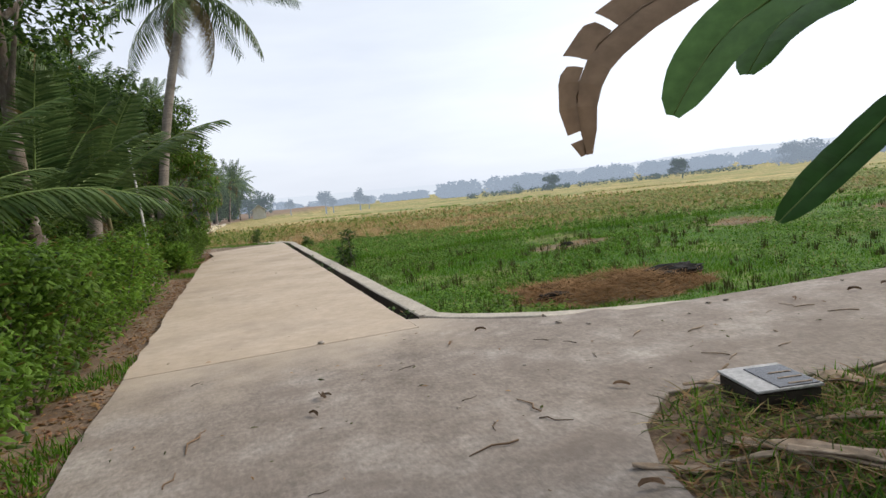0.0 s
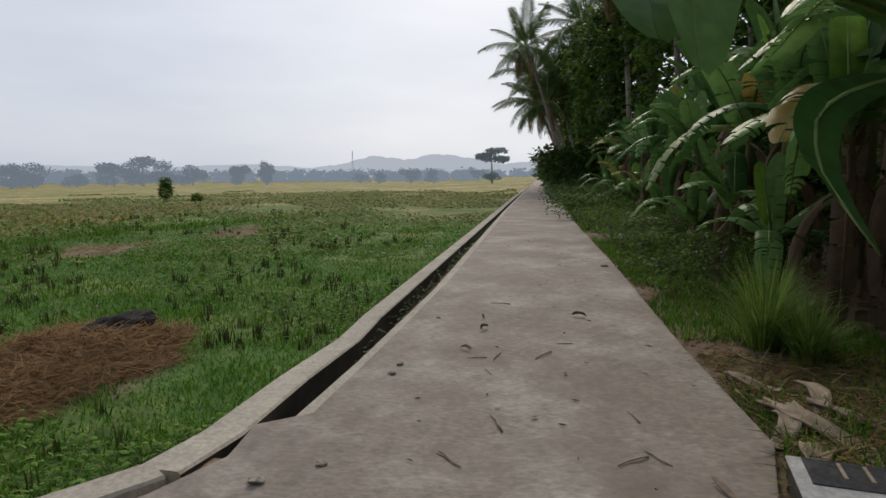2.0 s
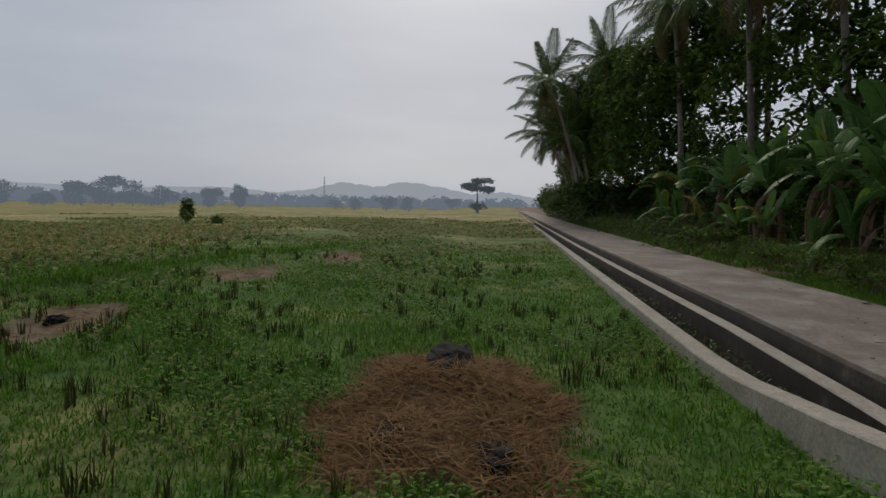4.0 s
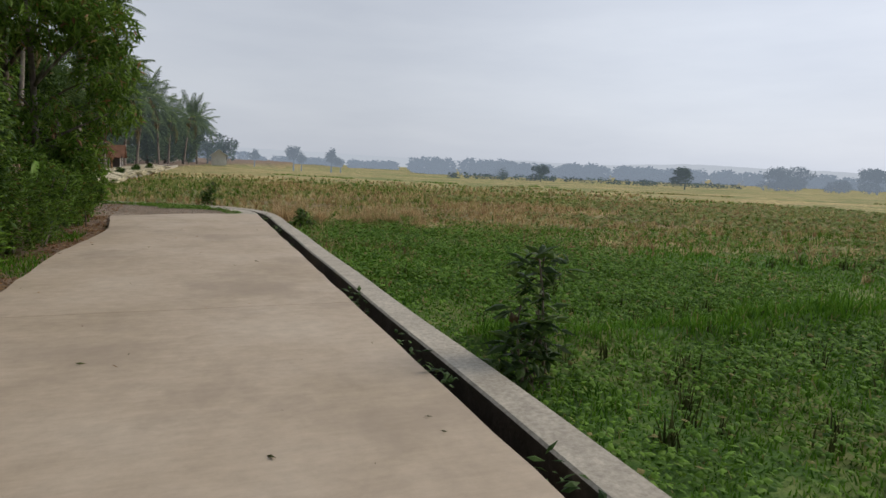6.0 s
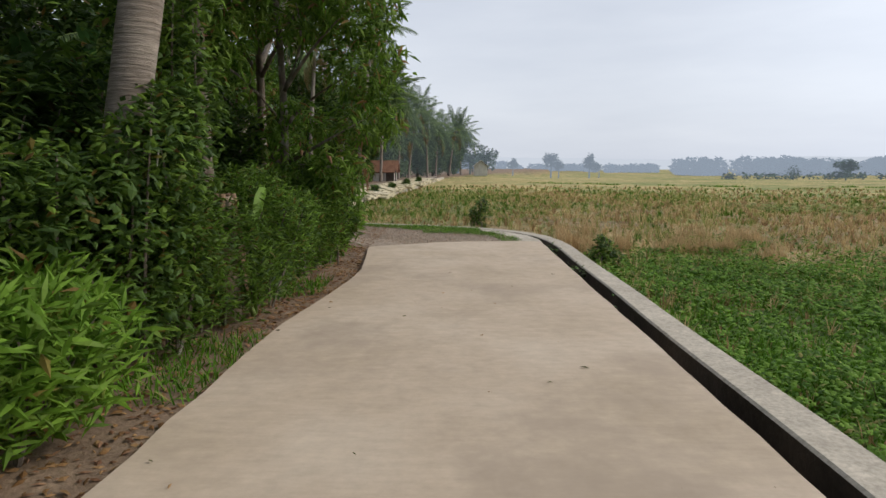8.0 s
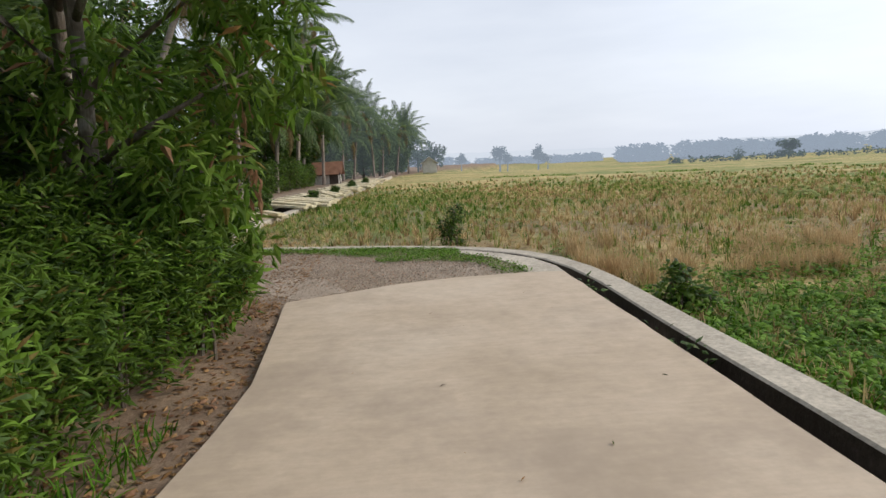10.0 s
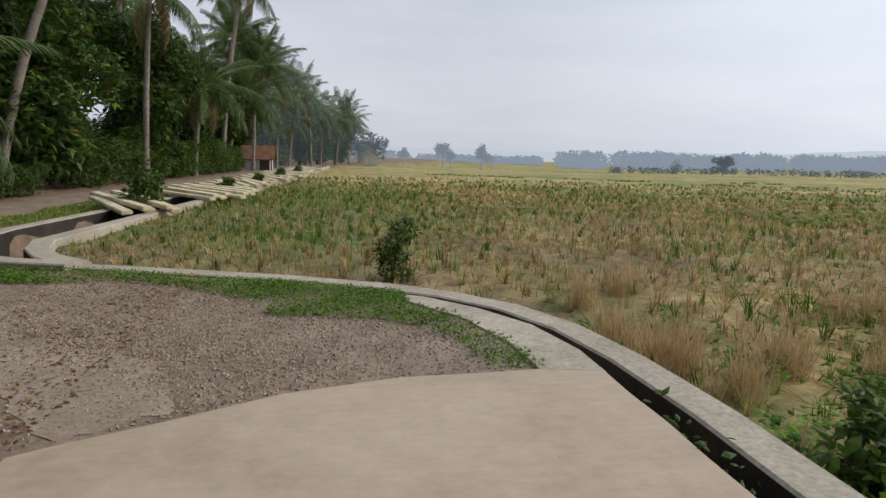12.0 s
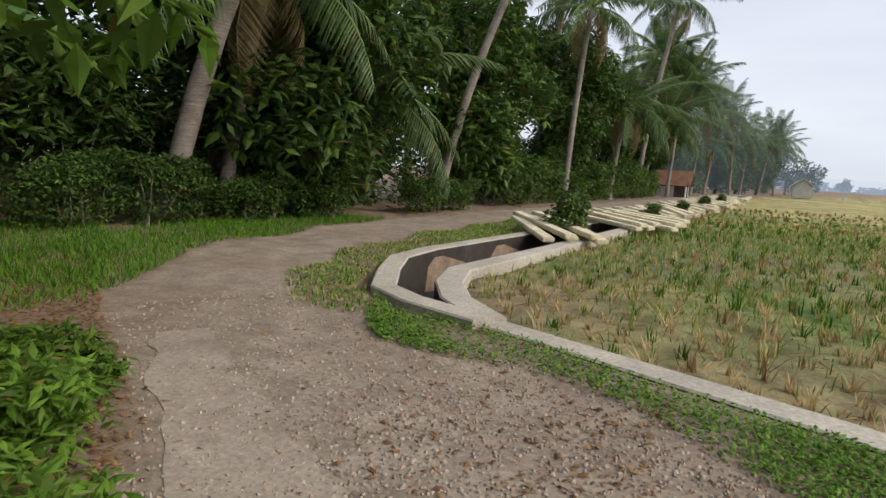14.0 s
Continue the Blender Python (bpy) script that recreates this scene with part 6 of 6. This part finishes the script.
for name, pick, mat, label in (("rice_stubble", (wet < 0.42) & (tint < 0.62), "stubble_dry", "straw-coloured rice stubble standing in rows"),
                               ("brown_stubble", (wet < 0.42) & (tint >= 0.62), "stubble_brown", "brown withered rice stubble standing in rows"),
                               ("green_stubble", (wet >= 0.42) & (tint < 0.55), "stubble_green", "rice stubble greening again in rows"),
                               ("fresh_stubble", (wet >= 0.42) & (tint >= 0.55), "grass", "fresh green rice shoots standing in rows")):
    x, y, dd = X[pick], Y[pick], dist[pick]
    tufts(name, x, y, field_z(x, y), 12, rng.uniform(0.1, 0.25, len(x)) * (0.7 + 0.6 * patchy(x, y, 0.8, 0.3)), 0.011 + dd * 0.0006, mat, label, "stubble", 0.024, (0.8, 1.52))
# fresh regrowth among the stubble
X, Y = scatter(rng, 110000, -6.5, 24, 16, 52, lambda X, Y: on_field(X, Y) & (rng.random(len(X)) < np.clip(0.25 + 0.9 * green_share(X, Y) * (Y > 19) + 0.5 * (patchy(X, Y, 0.28, 1.4) - 0.5), 0.04, 1)), lambda X, Y: np.clip(1.25 - np.hypot(X + 2, Y - 24) / 24, 0.04, 1))
dd = np.hypot(X + 2, Y - 22)
V, F = leaf_batch(rng, np.stack([X, Y, field_z(X, Y) - 0.01], 1), rng.uniform(0.06, 0.17, len(X)), 0.010 + dd * 0.0008, rng.uniform(0.5, 1.45, len(X)), BLADE, BLADE_F)
cover("stubble_grass", V, F, [M["grass"], M["stubble_green"]], "yellow-green grass growing among the stubble", "grass", np.repeat(rng.choice(2, len(X), p=[0.45, 0.55]), 2))
# lying straw between the stubble
X, Y = scatter(rng, 60000, -6, 22, 13, 45, lambda X, Y: on_field(X, Y) & (rng.random(len(X)) > green_share(X, Y)), lambda X, Y: np.clip(1.2 - np.hypot(X, Y - 18) / 24, 0.05, 1))
V, F = leaf_batch(rng, np.stack([X, Y, field_z(X, Y) + 0.015], 1), rng.uniform(0.1, 0.3, len(X)), 0.009 + np.hypot(X, Y - 18) * 0.0006, rng.uniform(-0.1, 0.3, len(X)), BLADE, BLADE_F)
cover("fallen_straw", V, F, M["straw"], "brown straw lying between the stubble rows", "straw")
# grassed bunds across the fields
for k, (xa, ya, xb, yb) in enumerate([(4.5, 17.6, 11.5, 18.9), (13, 21.8, 23, 17.2), (18, 42, 60, 28), (28, 64, 90, 36), (2, 74, 40, 70), (34, 30, 52, 12)]):
    n = int(math.hypot(xb - xa, yb - ya) * 9)
    u = rng.random(n)
    X, Y = xa + (xb - xa) * u + rng.normal(0, 0.2, n), ya + (yb - ya) * u + rng.normal(0, 0.25, n)
    keep = (np.sin(u * 17 + k) + 0.6 * np.sin(u * 41 + 2 * k) > -0.1) & (rng.random(n) < 0.7)
    X, Y = X[keep], Y[keep]
    far_ = np.hypot(X, Y - 8)
    tufts("bund_grass", X, Y, field_z(X, Y), 7, rng.uniform(0.08, 0.22, len(X)) * (1 + far_ / 200), 0.014 + far_ * 0.0008, "stubble_green" if k % 2 else "grass", "rough grass along a low field bund", "grass", 0.12, (0.7, 1.5))
# tall dry grass by the bend
cx, cy = scatter(rng, 46, 0.55, 6.0, 17.6, 23.5, lambda X, Y: on_field(X, Y) & (((X - 2.3) / 2.8) ** 2 + ((Y - 20.9) / 2.0) ** 2 < 1) & (patchy(X, Y, 1.7, 0.7) > 0.35))
cx, cy = np.r_[cx, 0.62, 0.75, 0.95, 1.6, 2.2], np.r_[cy, 20.9, 20.4, 19.9, 20.5, 20.0]
X, Y = np.repeat(cx, 8) + rng.normal(0, 0.09, len(cx) * 8), np.repeat(cy, 8) + rng.normal(0, 0.09, len(cx) * 8)
ok = on_field(X, Y)
X, Y = X[ok], Y[ok]
tufts("dry_grass", X, Y, field_z(X, Y), 22, rng.uniform(0.25, 0.52, len(X)), np.full(len(X), 0.008), "dry_grass", "tall dry brown grass clumps beside the bend", "grass", 0.05, (0.95, 1.5))
# broad weeds at the foot of the dry grass and among the stubble
X, Y = scatter(rng, 90000, 0.4, 9, 15.5, 24, lambda X, Y: on_field(X, Y) & (rng.random(len(X)) < np.clip(2.2 * (patchy(X, Y, 0.8, 2.4) * patchy(X, Y, 2.9, 1.1) - 0.2), 0, 0.8) * np.clip((9 - X) / 6, 0, 1) * np.clip((23 - Y) / 3, 0, 1)))
L = rng.uniform(0.03, 0.075, len(X))
V, F = leaf_batch(rng, np.stack([X, Y, field_z(X, Y) + rng.uniform(0.02, 0.16, len(X))], 1), L, L * 0.75, rng.uniform(-0.5, 0.5, len(X)))
cover("creeping_weeds", V, F, M["weed"], "broad-leaved green weeds between dry grass clumps", "weeds")
# loose straw
X, Y = scatter(rng, 20000, 1.6, 6.6, 0.3, 3.6, straw_heap)
hz = 0.2 * np.clip(1 - (((X - 4.1) / 1.9) ** 2 + ((Y - 1.95) / 1.05) ** 2), 0, 1) * (0.5 + patchy(X, Y, 2.3, 0.4))
P = np.stack([X, Y, field_z(X, Y) + hz * rng.uniform(0.5, 1.1, len(X)) + 0.02], 1)
V, F = leaf_batch(rng, P, rng.uniform(0.12, 0.4, len(X)), np.full(len(X), 0.011), rng.uniform(-0.35, 0.45, len(X)), BLADE, BLADE_F)
cover("straw_heap", V, F, M["straw"], "low heap of loose brown straw on the field", "straw")
for k, (x, y, a, b_) in enumerate([(5.5, 2.0, 0.62, 0.26), (3.2, 2.4, 0.3, 0.14), (2.9, 1.6, 0.28, 0.12), (6.4, 7.2, 0.18, 0.1)]):
    bm = bmesh.new()
    bmesh.ops.create_icosphere(bm, subdivisions=4, radius=1)
    for v in bm.verts:
        v.co *= 1 + 0.4 * noise.noise(v.co * 2.3 + Vector((k * 3, 0, 0))) + 0.2 * noise.noise(v.co * 7)
    zz = float(field_z(np.array(x), np.array(y)))
    bmesh.ops.transform(bm, matrix=Matrix.Diagonal((a, b_, 0.06 + 0.08 * (k == 0), 1)), verts=bm.verts)
    tagged(part("ash_patch", bm, M["ash"], m=pose(x, y, zz + (0.1 if k < 3 else 0.03))), "black burnt straw heap on the wet field", "ash", "burnt straw")
X, Y = scatter(rng, 9000, 4.5, 20, 4, 9, bare)
P = np.stack([X, Y, field_z(X, Y) + 0.02], 1)
V, F = leaf_batch(rng, P, rng.uniform(0.1, 0.25, len(X)), np.full(len(X), 0.014), rng.uniform(-0.1, 0.4, len(X)), BLADE, BLADE_F)
cover("straw_litter", V, F, M["straw"], "thin brown straw litter in the grass", "straw")

# yard grass along the kerb, verge grass, bank litter, gravel


def near_kerb(X, Y, lo, hi):
    d = -wall_side(X, Y)
    return (d > lo) & (d < hi)


X, Y = scatter(rng, 230000, -6.2, 0.1, 20.0, 25.0, lambda X, Y: near_kerb(X, Y, 0.17 + 0.42 * (X > -1.0), 0.8 + 0.35 * (X > -2.2) + 0.2 * np.sin(X * 2.2)) & (rng.random(len(X)) < 0.08 + 1.1 * patchy(X, Y, 2.7, 0.2) * patchy(X, Y, 1.1, 2.2) ** 0.5) & (Y < 24.3 - 0.1 * X))
L = rng.uniform(0.018, 0.045, len(X))
V, F = leaf_batch(rng, np.stack([X, Y, ground_z(X, Y) + rng.uniform(0.0, 0.05, len(X))], 1), L, L * 0.5, rng.uniform(-0.2, 1.0, len(X)))
cover("yard_weeds", V, F, M["weed"], "low green weeds between gravel and kerb", "weeds")
X, Y = scatter(rng, 30000, -9, -2.6, 18.5, 26, lambda X, Y: (wall_side(X, Y) < -0.4) & (patchy(X, Y, 0.9, 3.0) > 0.86) & (Y > 19.6) & (Y < 22.5))
L = rng.uniform(0.03, 0.08, len(X))
V, F = leaf_batch(rng, np.stack([X, Y, ground_z(X, Y)], 1), L, np.full(len(X), 0.01), rng.uniform(0.2, 1.3, len(X)), BLADE, BLADE_F)
cover("yard_grass", V, F, M["grass"], "thin grass on the trodden yard", "grass")
X, Y = scatter(rng, 60000, -8.6, -5.6, 23.4, 38, lambda X, Y: (X > lane_right(Y) + 0.05) & (X < np.interp(Y, [23.4, 24.3, 26, 27, 30.8, 38], [-5.4, -6.05, -6.95, -7.05, -6.85, -6.6])) & (rng.random(len(X)) < 0.25 + 0.75 * patchy(X, Y, 1.9, 0.9)))
L = rng.uniform(0.03, 0.08, len(X))
V, F = leaf_batch(rng, np.stack([X, Y, ground_z(X, Y)], 1), L, np.full(len(X), 0.014), rng.uniform(0.2, 1.3, len(X)), BLADE, BLADE_F)
cover("lane_grass", V, F, [M["grass"], M["stubble_green"]], "short grass between the dirt lane and the ditch", "grass", np.repeat(rng.choice(2, len(X), p=[0.6, 0.4]), 2))
CUBE = np.array([(-0.5, 0, -0.5), (0.5, 0.1, -0.4), (0.3, 0.8, -0.45), (-0.4, 0.7, -0.35), (-0.1, 0.4, 0.12), (0.25, 0.3, 0.0)])
CUBE_F = np.array([(0, 4, 3), (0, 5, 4), (0, 1, 5), (1, 2, 5), (2, 4, 5), (2, 3, 4)])
X, Y = scatter(rng, 70000, -7.0, -0.3, 19.2, 24.0, lambda X, Y: (wall_side(X, Y) < -0.4) & (rng.random(len(X)) < np.clip(0.12 + 0.9 * np.exp(-(((X + 2.2) / 2.0) ** 2 + ((Y - 21.2) / 1.3) ** 2)) * (0.3 + patchy(X, Y, 1.6, 1.0)), 0, 1)))
ok = (Y > np.interp(X, [-3, -2.4, -1.9, -1.25, -0.4], [19.25, 19.5, 19.78, 19.95, 20.0])) & (Y > np.interp(X, [-9, -7.26, -5.09, -4.58, -3.3, -2.9], [23.6, 22.4, 21.15, 20.6, 19.4, 18.9]))
X, Y = X[ok], Y[ok]
L = rng.uniform(0.008, 0.03, len(X))
V, F = leaf_batch(rng, np.stack([X, Y, ground_z(X, Y) + 0.008], 1), L, L * 1.1, rng.uniform(-0.3, 0.3, len(X)), CUBE, CUBE_F)
m, t, b = material("mixed gravel", 0.9)
geo = t.nodes.new("ShaderNodeNewGeometry")
r = ramp(t, [(0.0, (0.24, 0.19, 0.145)), (0.4, (0.32, 0.265, 0.21)), (0.85, (0.42, 0.36, 0.3)), (1.0, (0.36, 0.2, 0.12))])
t.links.new(geo.outputs["Random Per Island"], r.inputs[0])
t.links.new(r.outputs[0], b.inputs["Base Color"])
M["gravel"] = m
cover("gravel", V, F, M["gravel"], "loose mixed gravel on the yard", "gravel")


def off_road(X, Y):
    west = (X < road_west(Y) - 0.03) & (Y < 23)
    south = (Y < np.interp(X, [0, 0.12, 0.35, 0.8, 1.3, 1.9, 3.8, 7.8, 17], [-4.97, -4.55, -4.15, -3.8, -3.9, -4.12, -4.17, -4.4, -4.8])) & (X > 0.02)
    return west | south


X, Y = scatter(rng, 60000, -7.5, -2.7, -9, 23, lambda X, Y: off_road(X, Y) & (rng.random(len(X)) < np.exp(-(-3.0 - X) / 0.7)))
X2, Y2 = scatter(rng, 9000, 0.1, 9, -9, -4.2, off_road)
X3, Y3 = scatter(rng, 30000, -9.5, -3.0, 18.6, 23.5, lambda X, Y: Y < np.interp(X, [-9, -7.26, -5.09, -4.58, -3.3, -2.9], [23.6, 22.4, 21.15, 20.6, 19.4, 18.9]))
X2, Y2 = np.r_[X2, X3], np.r_[Y2, Y3]
X, Y = np.r_[X, X2], np.r_[Y, Y2]
L = rng.uniform(0.025, 0.09, len(X)) * np.where(Y > 18, 0.7, 1.0)
V, F = leaf_batch(rng, np.stack([X, Y, ground_z(X, Y) + 0.012], 1), L, L * rng.uniform(0.25, 0.6, len(X)), rng.uniform(-0.2, 0.25, len(X)))
cover("leaf_litter", V, F, [M["straw"], M["leaf_red"]], "dry fallen leaves along the road banks", "leaf litter", np.repeat(rng.choice(2, len(X), p=[0.6, 0.4]), 4))
X, Y = scatter(rng, 30000, -3.6, -3.02, -9, 19, lambda X, Y: (patchy(X, Y, 1.1, 4.0) > 0.8) & (rng.random(len(X)) < 0.4))
X5, Y5 = scatter(rng, 3000, 0.02, 3.0, -6.0, -3.8, lambda X, Y: off_road(X, Y) & (patchy(X, Y, 2.2, 1.0) > 0.25))
X2, Y2 = scatter(rng, 26000, 0.2, 14, -6.0, -4.1, lambda X, Y: off_road(X, Y) & (patchy(X, Y, 1.2, 2.0) > 0.3))
X3, Y3 = scatter(rng, 26000, 14, 60, -10.5, -4.6, lambda X, Y: (Y < -4.6 - 0.06 * (X - 14)) & (Y > -6.4 - 0.06 * (X - 14)))
X4, Y4 = scatter(rng, 30000, -13, -4.2, 19, 26, lambda X, Y: (Y < np.interp(X, [-13, -9.8, -7.26, -5.09, -4.2], [26, 24.4, 22.3, 20.9, 20.0])) & (rng.random(len(X)) < np.where(X < -7.4, 1.0, 0.3 * (patchy(X, Y, 1.3, 0.3) > 0.55))))
X6, Y6 = scatter(rng, 40000, -12, -7.5, 22.4, 31, lambda X, Y: (X < lane_left(Y) - 0.05) & (X > lane_left(Y) - 2.2) & (rng.random(len(X)) < 0.3 + 0.7 * patchy(X, Y, 1.1, 0.8)))
X, Y = np.r_[X, X2, X3, X4, X5, X6], np.r_[Y, Y2, Y3, Y4, Y5, Y6]
L = rng.uniform(0.05, 0.16, len(X)) * np.where(X > 14, 1.8, 1.0)
V, F = leaf_batch(rng, np.stack([X, Y, ground_z(X, Y)], 1), L, np.where(X > 14, 0.03, 0.012), rng.uniform(0.3, 1.4, len(X)), BLADE, BLADE_F)
cover("verge_grass", V, F, M["grass"], "green grass along the road edges", "grass")

# dry stalks and straw round the tiled block
X, Y = scatter(rng, 7000, 0.02, 3.6, -6.2, -3.8, lambda X, Y: off_road(X, Y) & (patchy(X, Y, 2.6, 0.5) > 0.2))
V, F = leaf_batch(rng, np.stack([X, Y, ground_z(X, Y) + rng.uniform(0.01, 0.07, len(X))], 1), rng.uniform(0.08, 0.3, len(X)), np.full(len(X), 0.009), rng.uniform(-0.15, 0.35, len(X)), BLADE, BLADE_F)
cover("cut_grass", V, F, [M["straw"], M["stubble_green"], M["stubble_dark"]], "cut grass and dry stalks thrown on the corner", "grass", np.repeat(rng.choice(3, len(X), p=[0.4, 0.25, 0.35]), 2))
# litter on the concrete
X, Y = scatter(rng, 2600, -2.95, 12, -8, 19, lambda X, Y: ((X < -0.05) & (rng.random(len(X)) < np.where(Y < 0, 1.0, 0.25))) | ((Y < -2.0 - 0.05 * X) & (Y > -4.0) & (X > 0)))
L = rng.uniform(0.012, 0.07, len(X)) * rng.uniform(0.5, 1.2, len(X))
V, F = leaf_batch(rng, np.stack([X, Y, np.full(len(X), 0.012)], 1), L, L * rng.uniform(0.12, 0.45, len(X)), rng.uniform(-0.1, 0.15, len(X)))
cover("road_litter", V, F, [M["straw"], M["stubble_dark"], M["dry_wood"]], "small dry leaves and twigs on the concrete", "leaf litter", np.repeat(rng.choice(3, len(X), p=[0.4, 0.4, 0.2]), 4))
# plants in the drains
X, Y = scatter(rng, 1500, 0.02, 0.18, 0.3, 19.5, lambda X, Y: patchy(X * 0, Y, 1.7, 0.4) > 0.72)
X2, Y2 = scatter(rng, 9000, 2.2, 22, -2.7, -0.9, lambda X, Y: (wall_side(X, Y) < -0.14) & (wall_side(X, Y) > -0.5))
X, Y = np.r_[X, X2], np.r_[Y, Y2]
L = rng.uniform(0.04, 0.09, len(X))
V, F = leaf_batch(rng, np.stack([X, Y, np.where(X < 1, rng.uniform(-0.3, 0.02, len(X)), rng.uniform(-0.6, -0.38, len(X)))], 1), L, L * 0.55, rng.uniform(-0.4, 0.9, len(X)))
cover("drain_weeds", V, F, M["leaf_dark"], "dark weeds growing in the drains", "weeds")

# lemongrass clumps on the verge
for k, (x, y, s) in enumerate([(3.95, -4.85, 1.0), (4.5, -5.1, 0.85), (3.5, -5.0, 0.7)]):
    ob = root("lemongrass", pose(x, y, -0.06), "tall green clump of lemongrass at the road edge", "grass clump", "lemongrass clumps")
    r2 = np.random.default_rng(950 + k)
    n = 420
    a, rad = r2.uniform(0, 6.283, n), r2.uniform(0, 0.16, n) * s
    V, F = [], []
    for q in range(n):
        c, s_ = math.cos(a[q]), math.sin(a[q])
        L_, out = s * r2.uniform(0.5, 1.0), r2.uniform(0.15, 0.75)
        o = len(V)
        for j in range(5):
            u = j / 4
            rr_ = rad[q] + L_ * out * u ** 1.6
            zz = L_ * (u * (1.05 - 0.45 * out) - 0.35 * out * u ** 3)
            wdt = 0.008 * (1 - u * 0.85)
            for sg in (-1, 1):
                V.append((c * rr_ - s_ * wdt * sg, s_ * rr_ + c * wdt * sg, zz))
        F += [(o + 2 * j, o + 2 * j + 1, o + 2 * j + 3, o + 2 * j + 2) for j in range(4)]
    put("foliage", raw_mesh("foliage", V, F, M["lemongrass"]), ob)
